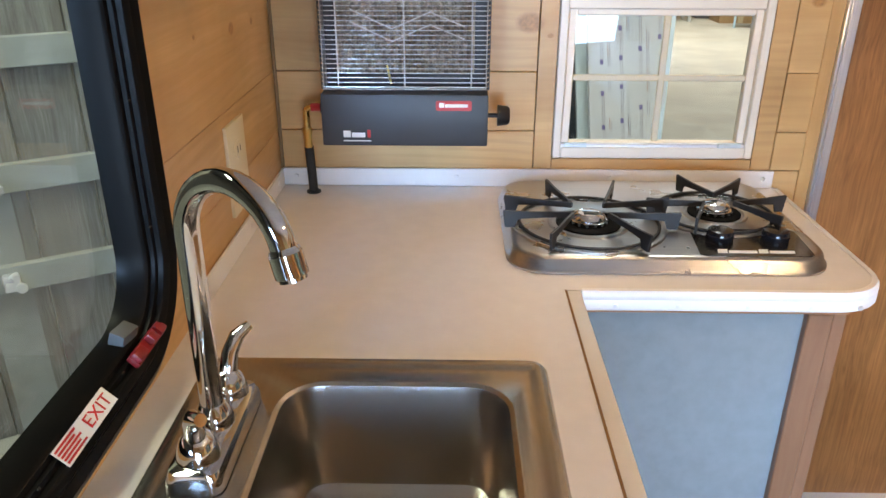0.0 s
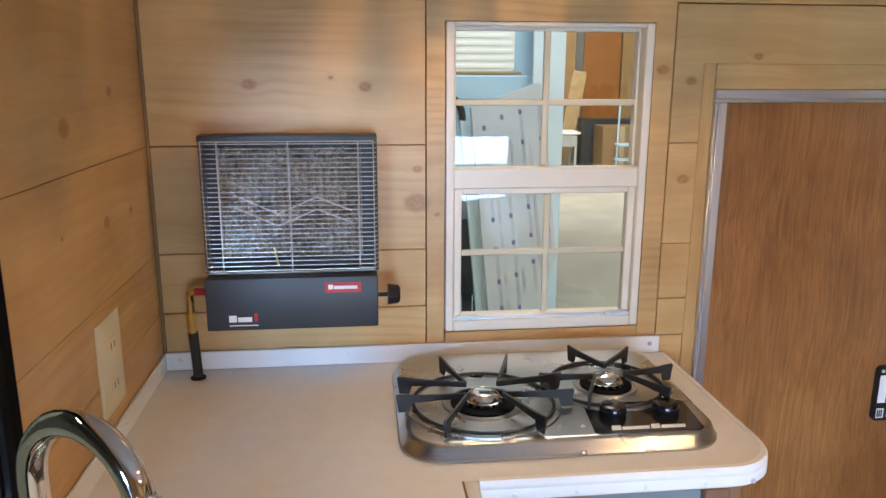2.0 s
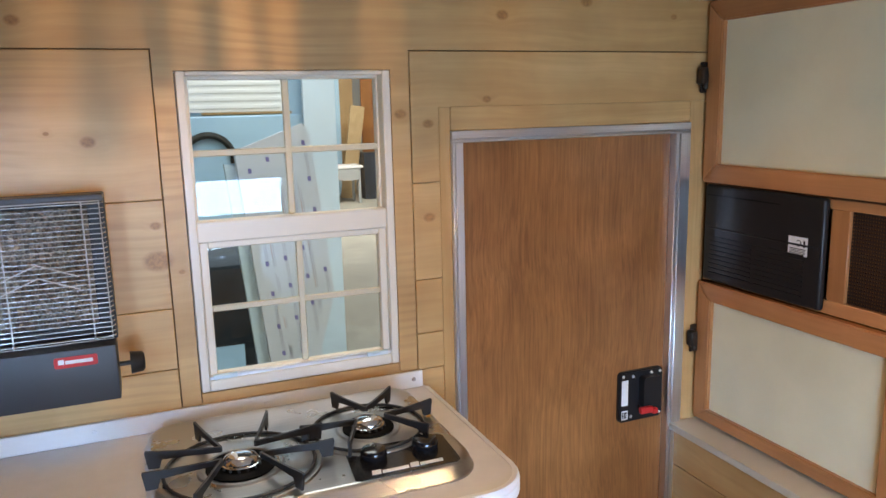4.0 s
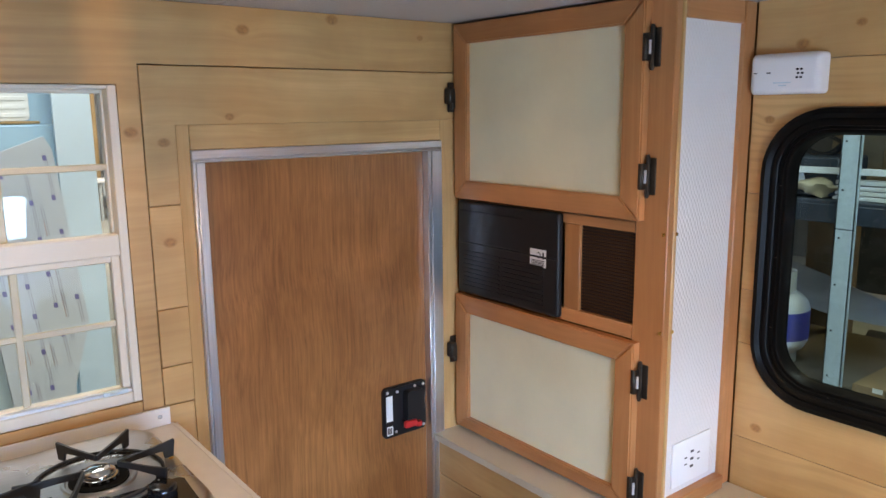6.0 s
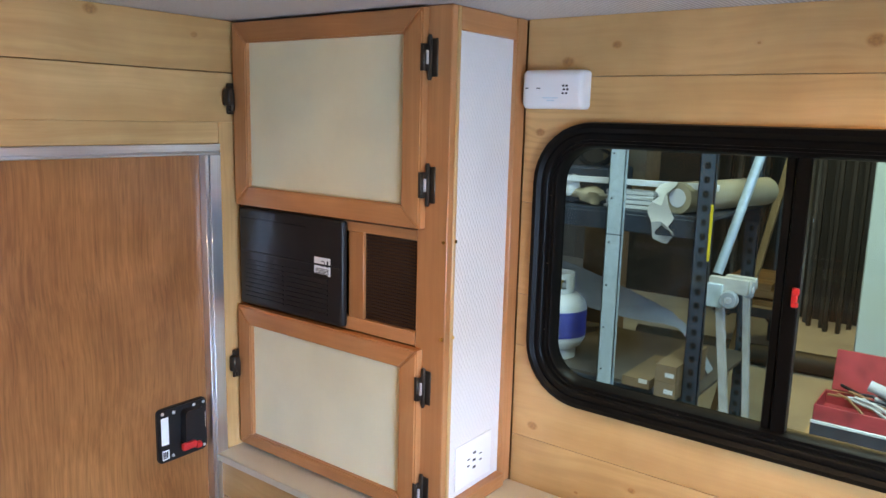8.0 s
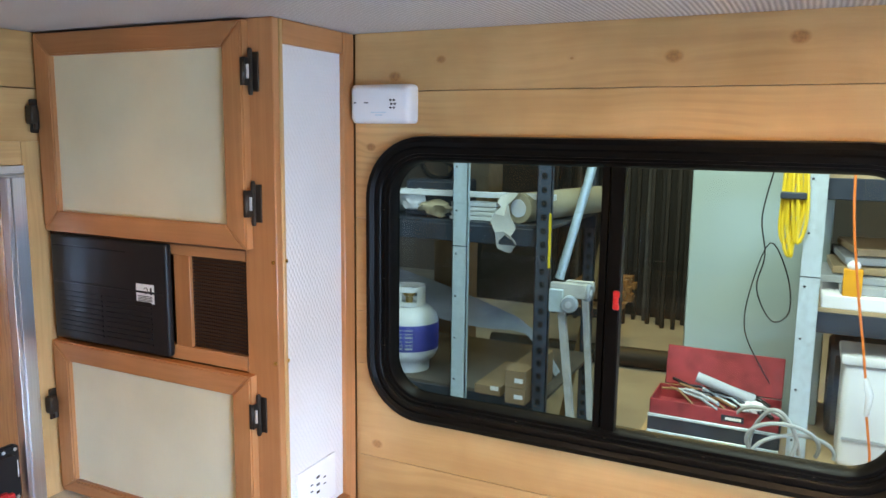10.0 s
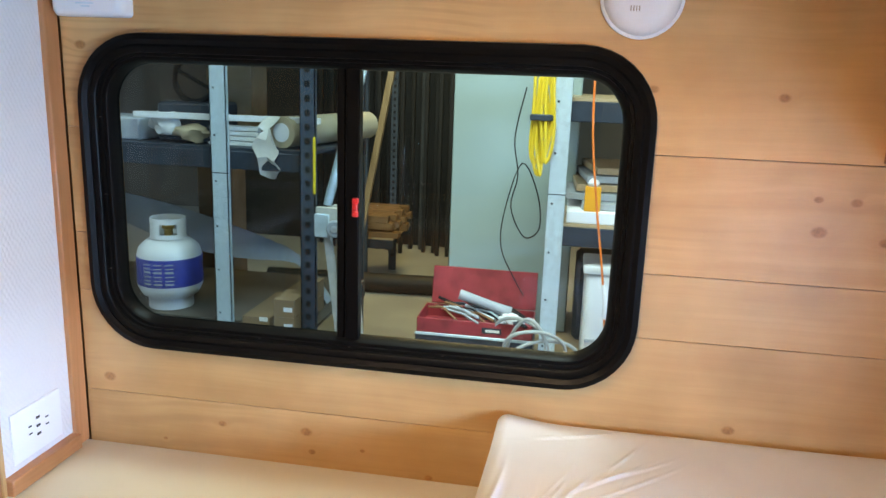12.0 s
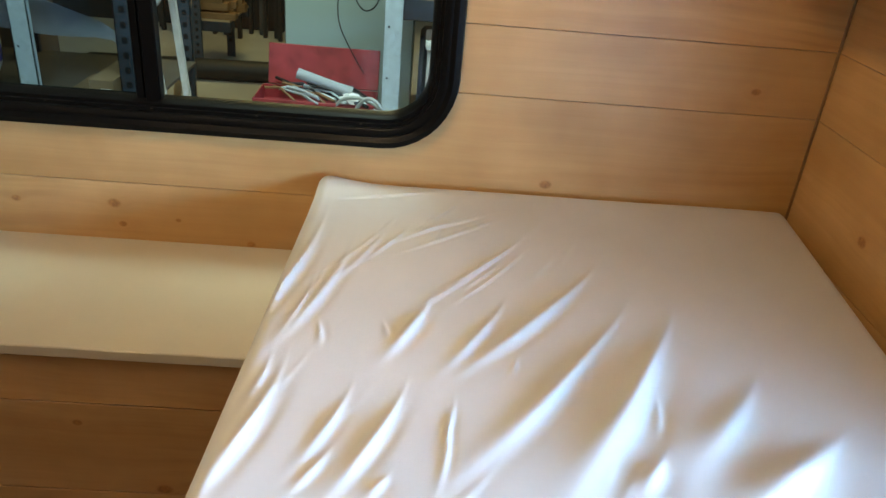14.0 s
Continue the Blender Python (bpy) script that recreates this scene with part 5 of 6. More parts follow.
    for xa, ya, xb, yb, wd, h in folds:
        dx, dy = xb - xa, yb - ya
        ln = math.hypot(dx, dy)
        ca, sa = -dx / ln, -dy / ln
        if ca > 0:
            ca, sa = -ca, -sa
        ln *= 0.52
        u = (X - (xa + xb) / 2) * ca + (Y - (ya + yb) / 2) * sa
        v = -(X - (xa + xb) / 2) * sa + (Y - (ya + yb) / 2) * ca + 0.08 * u * u / ln
        w = np.where(v > 0, 0.75 * wd, 1.5 * wd) * (1 + 0.45 * u / ln)
        w = np.maximum(w, 0.0018)
        Z += h * 0.63 * np.exp(-2.2 * (u / ln) ** 2) * (np.exp(-(v / w) ** 2) - 0.30 * np.exp(-((v - 2.1 * wd) / (1.2 * wd)) ** 2)) * inner
    Z += 0.012 * np.exp(-((x1 - X) ** 2 + (y1 - Y) ** 2) / 0.004)
    for k in range(9):
        kx, ky, ph = rng.uniform(4, 16), rng.uniform(4, 16), rng.uniform(0, 6.28)
        Z += 0.0007 * np.sin(kx * X * (1 if k % 2 else -1) + ky * Y + ph) * inner
    J = np.linspace(0, 1, ny + 1)[None, :]
    Y = Y + 0.032 * (x1 - X) * J + np.minimum(0.05, 0.10 * (x1 - X)) * (1 - J)
    co = np.stack([X, Y, Z], -1).reshape(-1, 3)
    at = np.arange((nx + 1) * (ny + 1)).reshape(nx + 1, ny + 1)
    quads = np.stack([at[:-1, :-1], at[1:, :-1], at[1:, 1:], at[:-1, 1:]], -1).reshape(-1, 4).tolist()
    rim = np.concatenate([at[:-1, 0], at[-1, :-1], at[:0:-1, -1], at[0, :0:-1]])
    low = co[rim].copy()
    low[:, 2] = z0
    n0, k = len(co), len(rim)
    for i in range(k):
        j = (i + 1) % k
        quads.append([int(rim[i]), n0 + i, n0 + j, int(rim[j])])
    quads.append(list(range(n0 + k - 1, n0 - 1, -1)))
    me = bpy.data.meshes.new("sheet")
    me.from_pydata(np.concatenate([co, low]).tolist(), [], quads)
    bm = bmesh.new()
    bm.from_mesh(me)
    bpy.data.meshes.remove(me)
    return bm


mt = thing("mattress", "mattress in a creased white fitted sheet on the bed base", "mattress", (1.22, -0.33, 0.6975))
part("fitted_sheet", mattress(), sheet_mat(), mt, "creased white fitted sheet")
part("core", B(0.78, XE - 0.03, YS + 0.04, 0.06, 0.703, 0.79, 0.02, 2), plain("foam_core", (0.70, 0.66, 0.52), 0.9), mt)
oc = thing("overhead_cabinet", "fir-framed overhead cabinet with cream doors above the bed", "cabinet", (1.2, -0.6, 1.325))
YO = -0.470
part("bottom_rail", B(0.55, XE - 0.0005, YO - 0.019, YO, 1.325, 1.358, 0.002), m_fir_x, oc)
part("end_stile", B(1.667, XE - 0.0005, YO - 0.019, YO - 0.001, 1.3585, ZC - 0.001, 0.002), m_fir_up, oc)
part("bottom_board", B(0.55, XE - 0.001, YS + 0.001, YO - 0.0195, 1.335, 1.347), m_fir_x, oc)
part("side_board", B(0.55, 0.568, YS + 0.001, YO - 0.0195, 1.348, ZC - 0.001), m_fir_up, oc)
dd = part("door", B(1.10, 1.620, YO - 0.012, YO - 0.006, 1.39, ZC - 0.03), m_cream, oc, "cream panel door")
part("stile", B(1.615, 1.660, YO - 0.018, YO + 0.006, 1.362, ZC - 0.006, 0.002), m_fir_up, dd)
part("rail", B(1.10, 1.6145, YO - 0.018, YO + 0.004, 1.362, 1.394, 0.002), m_fir_x, dd)
part("door", B(0.57, 1.095, YO - 0.018, YO + 0.004, 1.362, ZC - 0.006, 0.002), m_cream, oc, "cream panel door")

# alarms
co = thing("gas_alarm", "white carbon monoxide alarm on a pine wall", "alarm", (XE, 0.84, 1.505))
bm = bmesh.new()
loft(bm, [[(XE - d, u, v) for u, v in rrect(0.770 + i, 0.906 - i, 1.513 + i, 1.588 - i, 0.008, 4)] for d, i in ((0.0, 0.0), (0.022, 0.0), (0.030, 0.003), (0.035, 0.010))])
part("case", bm, m_plastic, co)
for k in range(3):
    for h in (0, 1):
        u, v = 0.8115 - h * 0.0075 - (0.002 if k == 1 else 0.0), 1.543 + k * 0.0072
        bm = bmesh.new()
        prism(bm, rrect(u - 0.0027, u + 0.0024, v - 0.0019, v + 0.0019, 0.0018, 4), "x", XE - 0.0358, XE - 0.034)
        part("slot", bm, m_black, co)
for u0, u1 in ((0.862, 0.870), (0.889, 0.895)):
    bm = bmesh.new()
    box(bm, XE - 0.0358, XE - 0.034, u0, u1, 1.5515, 1.5535)
    part("button", bm, m_black, co)
bm = bmesh.new()
box(bm, XE - 0.0353, XE - 0.0349, 0.822, 0.856, 1.533, 1.535)
box(bm, XE - 0.0353, XE - 0.0349, 0.830, 0.846, 1.528, 1.530)
part("print", bm, m_galv, co)
sm = thing("smoke_alarm", "round white smoke alarm on a pine wall", "alarm", (XE, -0.089, 1.50))
sc = (0, -0.089, 1.563)
part("base", lathe(bmesh.new(), [(0.064, XE), (0.064, XE - 0.008), (0.060, XE - 0.011)], sc, "x", 40), m_plastic, sm)
part("cover", lathe(bmesh.new(), [(0.059, XE - 0.010), (0.057, XE - 0.020), (0.051, XE - 0.030), (0.040, XE - 0.034), (0.0, XE - 0.0355)], sc, "x", 40), m_plastic, sm)
part("button", lathe(bmesh.new(), [(0.0055, XE - 0.0340), (0.0050, XE - 0.0365), (0.0, XE - 0.0370)], (0, -0.057, 1.568), "x", 14), m_black, sm, "small dark test button")
bm = bmesh.new()
for k in range(4):
    box(bm, XE - 0.0360, XE - 0.0345, -0.072 - k * 0.0042, -0.0706 - k * 0.0042, 1.539, 1.547)
part("sound_slot", bm, plain("tan_recess", (0.34, 0.25, 0.16), 0.6), sm)

# rounded black window in the south wall
ws = thing("window_south", "black-framed window with rounded corners in the side wall", "window", (0.52, YS, 0.72), kind="structure")
steps = [(rrect(0.085 + d, 0.965 - d, 0.715 + d, 1.190 - d, 0.10 - d, 8), YS - a) for d, a in ((0.0, -0.001), (0.002, -0.014), (0.014, -0.016), (0.040, -0.006), (0.052, 0.004), (0.054, 0.045), (0.047, 0.05), (0.046, 0.0))]
part("window_frame", ring(bmesh.new(), steps, "y"), m_frame, ws, "black painted metal frame")
part("pane", prism(bmesh.new(), rrect(0.13, 0.92, 0.76, 1.145, 0.05), "y", YS - 0.036, YS - 0.040), m_glass, ws).visible_shadow = False


# ---- the workshop outside ----
ZG = -0.45
m_conc = plain("concrete", (0.36, 0.355, 0.32), 0.6, var=0.18, scale=2.0, grain=0.3, gscale=90)
m_shop_wall = plain("workshop_wall", (0.10, 0.10, 0.10), 0.7, var=0.15, scale=1.0)
m_dark = plain("dark_steel", (0.030, 0.040, 0.055), 0.5, 0.2, var=0.3)
m_oldtimber = wood("old_timber", "y", (0.30, 0.17, 0.07), (0.20, 0.10, 0.04))
m_toolwood = plain("worn_tool_grip", (0.22, 0.11, 0.05), 0.6)
m_dirtywhite = plain("worn_white_paint", (0.46, 0.44, 0.39), 0.6, var=0.25, scale=14)
m_post = plain("blue_grey_steel", (0.055, 0.075, 0.10), 0.45, 0.2, var=0.25)
m_lowboard = plain("dusty_board", (0.095, 0.080, 0.065), 0.8, var=0.3, scale=5)
m_card = plain("cardboard", (0.25, 0.155, 0.080), 0.8, var=0.15, scale=6)
m_foam = plain("white_foam_board", (0.78, 0.78, 0.80), 0.6, var=0.04)
m_grysheet = plain("grey_sheet", (0.34, 0.37, 0.39), 0.6, var=0.1)
m_wrap = plain("pale_blue_wrap", (0.58, 0.70, 0.82), 0.35, var=0.08, scale=3)
m_insul = plain("printed_foam_sheet", (0.62, 0.63, 0.74), 0.55, var=0.05, scale=3)
m_blue = plain("pale_blue_sheet", (0.33, 0.53, 0.70), 0.45, var=0.08, scale=2)
m_greyprint = plain("faint_print", (0.42, 0.40, 0.52), 0.6)
m_redprint = plain("faint_red_print", (0.55, 0.36, 0.38), 0.6)
m_purple = plain("purple_print", (0.20, 0.17, 0.42), 0.6)
m_soil = plain("sunlit_gravel", (0.42, 0.40, 0.37), 0.9, var=0.3, scale=1.5, grain=0.6, gscale=30)
m_sage = plain("grey_green_paint", (0.30, 0.385, 0.365), 0.4, var=0.06, scale=3)
m_yellow = plain("yellow_cord", (0.75, 0.52, 0.03), 0.5)
m_orange = plain("orange_plastic", (0.85, 0.20, 0.03), 0.5)
m_amber = plain("orange_carton", (0.85, 0.36, 0.02), 0.6)
m_tank = plain("white_enamel", (0.70, 0.72, 0.72), 0.35, var=0.06)
m_tanklabel = plain("blue_label", (0.035, 0.05, 0.30), 0.45, var=0.2, scale=40)
m_paper = plain("tan_paper", (0.40, 0.33, 0.22), 0.8)
m_frost = plain("grey_frame_paint", (0.05, 0.055, 0.055), 0.4, var=0.3)
m_soot = plain("black_paint", (0.012, 0.012, 0.011), 0.5, var=0.3)
m_torn = plain("torn_paper", (0.50, 0.49, 0.44), 0.8)
m_north = plain("north_wall_paint", (0.42, 0.45, 0.48), 0.7, var=0.1, scale=1.0)
m_crimson = plain("crimson_steel", (0.30, 0.035, 0.042), 0.45, var=0.35, scale=14)
m_hosew = plain("grey_hose", (0.34, 0.36, 0.35), 0.5)
def smooth(pts, k=5):
    """More points along a line, on a Catmull-Rom curve."""
    P = [Vector(p) for p in pts]
    out = []
    for i in range(len(P) - 1):
        a, b, c, d = P[max(i - 1, 0)], P[i], P[i + 1], P[min(i + 2, len(P) - 1)]
        for j in range(k):
            t = j / k
            out.append(0.5 * (2 * b + (c - a) * t + (2 * a - 5 * b + 4 * c - d) * t * t + (3 * b - a - 3 * c + d) * t ** 3))
    return out + [P[-1]]


tagged(part("ground", B(-60, 60, -60, 60, ZG - 0.3, ZG - 0.01), m_soil), "gravel yard round the workshop", "ground", kind="structure")
structure("workshop_floor", B(-5, 10, -5, 17, ZG - 0.25, ZG), m_conc, "grey concrete workshop floor", "floor")
structure("trailer_base", B(XW - 0.05, XE + 0.05, YS - 0.05, YN + 0.05, ZG, -0.051, 0.01), m_dark, "dark base under the trailer floor", "base")
structure("wall_workshop_east", B(10, 10.2, -5, 17, ZG, 4.2), m_shop_wall, "far workshop wall", "wall")
structure("wall_workshop_west", B(-5.2, -5, -5, 17, ZG, 4.2), m_shop_wall, "grey workshop wall", "wall")
structure("wall_workshop_north", B(-5, 10, 17, 17.2, ZG, 4.2), m_north, "grey workshop wall", "wall")
structure("wall_workshop_south", holes(bmesh.new(), "y", -5.2, -5.0, -5, 10, ZG, 4.2, [(-2.0, 3.0, ZG, 2.9)]), m_shop_wall, "workshop wall with an open gate", "wall")
structure("ceiling_workshop", B(-5.2, 10.2, -5.2, 17.2, 4.2, 4.4), m_shop_wall, "dark workshop ceiling", "ceiling")


def post(x, y, w, mat, label, slots):
    p = thing("rack_post", label, "shelf post", (x, y, ZG))
    bm = bmesh.new()
    box(bm, x, x + 0.004, y - w / 2, y + w / 2, ZG, 2.3)
    box(bm, x, x + 0.025, y - w / 2, y - w / 2 + 0.004, ZG, 2.3)
    box(bm, x, x + 0.025, y + w / 2 - 0.004, y + w / 2, ZG, 2.3)
    part("upright", bm, mat, p)
    if slots:
        for k in range(34):
            bm = prism(bmesh.new(), rrect(y - 0.012, y + 0.012, -0.014, 0.014, 0.008, 3), "x", x - 0.001, x + 0.0005)
            bm.transform(Matrix.Translation((0, 0, ZG + 0.15 + k * 0.06)))
            part("slot", bm, m_black, p)
    else:
        part("seam", B(x - 0.001, x + 0.0005, y - w / 2, y + w / 2, 0.985, 0.989), m_dark, p)
        for k in range(12):
            part("bolt_hole", lathe(bmesh.new(), [(0.005, x - 0.001), (0.005, x + 0.0005)], (0, y + w / 4, ZG + 0.2 + k * 0.2), "x", 8), m_dark, p)


post(3.50, 1.508, 0.075, m_galv, "galvanised steel rack post with bolt holes", False)
post(3.52, 1.115, 0.068, m_post, "dark blue perforated rack post", True)
post(3.45, 0.053, 0.068, m_galv, "galvanised steel rack post by the toolbox", False)
post(4.35, 1.90, 0.06, m_dark, "dark perforated rack post at the back of the rack", True)
post(4.42, 1.15, 0.06, m_post, "dark perforated rack post at the back of the rack", True)
post(6.70, 1.76, 0.07, m_post, "dark perforated post of the farther rack", True)
post(7.45, 1.68, 0.07, m_post, "dark perforated post of the farther rack", True)


def slab(name, label, cat, x0, x1, y0, y1, z0, z1, mat, bev=0.002, turn=0.0):
    bm = B(x0, x1, y0, y1, z0, z1, bev)
    if turn:
        c = Vector(((x0 + x1) / 2, (y0 + y1) / 2, 0))
        bm.transform(Matrix.Translation(c) @ Matrix.Rotation(radians(turn), 4, "Z") @ Matrix.Translation(-c))
    return solid(name, bm, mat, label, cat)


def shelf(y0, y1, z, x0=3.55, x1=4.4, mat=None, label="dark steel shelf with a board on its beams"):
    s = thing("rack_shelf", label, "shelf", ((x0 + x1) / 2, (y0 + y1) / 2, z - 0.1))
    part("beam", B(x0, x0 + 0.04, y0, y1, z - 0.095, z - 0.015, 0.003), m_dark, s)
    part("beam", B(x1 - 0.04, x1, y0, y1, z - 0.095, z - 0.015, 0.003), m_dark, s)
    part("board", B(x0 + 0.005, x1, y0, y1, z - 0.015, z, 0.001), mat or m_ply, s)


shelf(1.10, 3.4, 1.095, mat=m_dark, label="dark steel rack shelf loaded with trims and paper")
shelf(1.10, 3.4, 0.300, mat=m_lowboard, label="low rack shelf covered with flattened cardboard")
shelf(1.10, 3.4, 1.75, mat=m_dark, label="upper dark steel rack shelf")
shelf(-1.6, 0.050, 1.368, 3.50, 4.3, label="upper shelf of plywood on dark beams")
shelf(-1.6, 0.050, 0.865, 3.50, 4.3, label="middle shelf of plywood on dark beams")
shelf(-1.6, 0.66, 0.245, 3.40, 4.3, label="low plywood shelf under the toolbox")

# propane cylinder
tk = thing("propane_cylinder", "white steel propane cylinder with a blue label", "gas cylinder", (3.70, 1.878, 0.30))
c = (3.70, 1.878, 0)
R = 0.150
part("body", lathe(bmesh.new(), [(0.03, 0.335), (0.09, 0.345), (0.130, 0.368), (R, 0.408), (R, 0.555), (0.140, 0.592), (0.106, 0.624), (0.05, 0.640), (0.0, 0.642)], c, "z", 36), m_tank, tk)
part("foot_ring", lathe(bmesh.new(), [(0.100, 0.301), (0.104, 0.301), (0.104, 0.352), (0.098, 0.352)], c, "z", 32), m_tank, tk)
part("label", lathe(bmesh.new(), [(R + 0.001, 0.420), (R + 0.0015, 0.421), (R + 0.0015, 0.552), (R + 0.001, 0.553)], c, "z", 36), m_tanklabel, tk, "dark blue printed label")
bm = bmesh.new()
for k in range(3):
    for j in range(6):
        a = radians(168 + k * 20)
        t = Matrix.Translation((c[0], c[1], 0)) @ Matrix.Rotation(a, 4, "Z") @ Matrix.Translation((R + 0.0018, 0, 0.434 + j * 0.019))
        b2 = B(-0.0005, 0.0005, -0.019, 0.019, 0, 0.005 if j % 3 else 0.009)
        b2.transform(t)
        me = bpy.data.meshes.new("tmp")
        b2.to_mesh(me)
        bm.from_mesh(me)
        b2.free()
        bpy.data.meshes.remove(me)
part("label_print", bm, m_grysheet, tk, "pale bars of unreadable print")
for a0, a1, z0, z1 in ((0, 360, 0.636, 0.658), (128, 180, 0.658, 0.708), (238, 290, 0.658, 0.708), (20, 90, 0.658, 0.708), (0, 360, 0.708, 0.734)):
    n = 40
    lo = []
    for z, r in ((z0, 0.084), (z1, 0.082), (z1, 0.078), (z0, 0.080)):
        lo.append([(c[0] + r * math.cos(radians(a0 + (a1 - a0) * k / n)), c[1] + r * math.sin(radians(a0 + (a1 - a0) * k / n)), z) for k in range(n + 1)])
    bm = bmesh.new()
    rows = [[bm.verts.new(p) for p in l_] for l_ in lo]
    for i in range(4):
        for k in range(n):
            bm.faces.new((rows[i][k], rows[i][k + 1], rows[(i + 1) % 4][k + 1], rows[(i + 1) % 4][k]))
    bmesh.ops.recalc_face_normals(bm, faces=bm.faces[:])
    part("collar", bm, m_tank, tk)
part("valve", lathe(bmesh.new(), [(0.02, 0.640), (0.02, 0.675), (0.03, 0.680), (0.03, 0.698), (0.0, 0.699)], c, "z", 14), m_brass, tk, "brass valve")

# things on the rack
for k, (x, y0, y1, z0, z1) in enumerate(((3.44, 1.150, 1.245, 0.301, 0.375), (3.44, 1.150, 1.245, 0.376, 0.455), (3.50, 1.29, 1.42, 0.301, 0.345))):
    b = thing("carton", "small brown cardboard carton with a white label", "box", (x + 0.2, (y0 + y1) / 2, z0), "cartons on the low shelf")
    part("box", B(x, x + 0.40, y0, y1, z0, z1, 0.002), m_card, b)
    part("label", B(x - 0.0008, x + 0.0005, y0 + 0.01, y0 + 0.05, z0 + 0.025, z0 + 0.045), m_white, b, "white label")


bm = bmesh.new()
loops = []
for k in range(17):
    u = k / 16
    y = 2.45 - 1.30 * u
    z = 0.78 - 0.30 * u ** 1.5 - (0.17 * ((u - 0.8) / 0.2) ** 2 if u > 0.8 else 0.0)
    h = 0.17 * math.sin(math.pi * min(1, u + 0.12)) ** 0.8
    loops.append([(3.98 - 0.10 * u, y, z - h), (4.06 - 0.1 * u, y, z), (4.066 - 0.1 * u, y, z + 0.001), (3.99 - 0.10 * u, y, z - h - 0.002)])
solid("foam_sheet", loft(bm, loops), m_grysheet, "bent sheet of grey-white foam on the low shelf", "foam sheet")
slab("plastic_channel", "long white plastic channel lying on the shelf", "channel", 3.60, 3.63, 1.10, 1.95, 1.205, 1.232, m_tank, turn=4)
for k in range(4):
    slab("white_trim", "stacked white trim strips on the rack shelf", "trim strip", 3.62, 3.70, 1.38, 1.62, 1.096 + k * 0.022, 1.114 + k * 0.022, m_tank)
rl = thing("paper_roll", "roll of tan masking paper with torn white end", "paper roll", (3.8, 1.2, 1.10))
bm = lathe(bmesh.new(), [(0.040, 0.0), (0.069, 0.0), (0.069, 0.75), (0.040, 0.75)], (0, 0, 0), "x", 28)
bm.transform(Matrix.Translation((3.60, 1.262, 1.166)) @ Matrix.Rotation(radians(-14), 4, "Z"))
part("roll", bm, m_paper, rl)
bm = lathe(bmesh.new(), [(0.033, -0.004), (0.041, -0.004), (0.041, 0.7), (0.033, 0.7)], (0, 0, 0), "x", 24)
bm.transform(Matrix.Translation((3.60, 1.262, 1.166)) @ Matrix.Rotation(radians(-14), 4, "Z"))
part("core", bm, m_foam, rl, "white cardboard core")
bm = bmesh.new()
loops = []
for k in range(9):
    u = k / 8
    z = 1.235 - 0.275 * u
    w = 0.040 + 0.016 * math.sin(k * 2.1) + 0.012 * math.sin(k * 5.3)
    x = 3.585 - 0.05 * math.sin(u * 3.0) - 0.012 * (k % 2)
    cy = 1.300 + 0.012 * math.sin(u * 4)
    loops.append([(x, cy - w, z + 0.02 * math.sin(k)), (x + 0.015, cy, z), (x, cy + w, z - 0.015 * math.cos(k)), (x + 0.004, cy + w, z - 0.015 * math.cos(k)), (x + 0.019, cy, z), (x + 0.004, cy - w, z + 0.02 * math.sin(k))])
part("torn_end", loft(bm, loops), m_torn, rl, "torn hanging sheet")


def crumple(name, label, cat, at, size, mat, seed):
    bm = bmesh.new()
    bmesh.ops.create_icosphere(bm, subdivisions=3, radius=1.0)
    for v in bm.verts:
        f = 1 + 0.35 * noise.noise(v.co * 2.3 + Vector((seed, 0, 0))) + 0.15 * noise.noise(v.co * 6.0 + Vector((0, seed, 0)))
        v.co = Vector((at[0] + v.co.x * size[0] * f, at[1] + v.co.y * size[1] * f, at[2] + max(-1, v.co.z * f) * size[2]))
    return solid(name, bm, mat, label, cat)


crumple("paper_bag", "crumpled brown paper bag on the rack shelf", "bag", (3.66, 1.70, 1.145), (0.07, 0.11, 0.05), m_paper, 1.0)
crumple("plastic_bag", "crumpled clear plastic bag on the rack shelf", "bag", (3.66, 1.82, 1.185), (0.07, 0.09, 0.06), m_tank, 4.0)
slab("tool_case", "grey plastic tool case on the rack shelf", "case", 3.62, 3.9, 1.95, 2.3, 1.096, 1.20, m_grysheet, 0.01)
slab("wooden_crate", "pale wooden crate at the back of the rack", "crate", 4.1, 4.3, 1.62, 1.86, 1.096, 1.62, m_ply)
slab("cardboard_carton", "orange-brown cardboard carton behind the rack", "box", 4.5, 4.8, 1.98, 2.14, ZG, 1.08, m_card)
slab("measuring_tape", "yellow strip hanging on the dark post", "tape", 3.505, 3.512, 1.075, 1.085, 0.92, 1.16, m_yellow, 0)
hub = thing("cable_reel", "black reel standing on the rack", "reel", (3.8, 1.72, 1.4))
part("rim", tube(bmesh.new(), [(3.75, 1.74 + 0.10 * math.cos(2 * math.pi * k / 28), 1.375 + 0.10 * math.sin(2 * math.pi * k / 28)) for k in range(28)], 0.014, 8, True), m_black, hub)
part("spoke", tube(bmesh.new(), [(3.75, 1.65, 1.33), (3.75, 1.83, 1.42)], 0.01, 6), m_black, hub)
slab("bin", "black plastic parts bin on the rack", "bin", 3.62, 3.9, 1.60, 1.86, 1.10, 1.275, m_dark, 0.01)

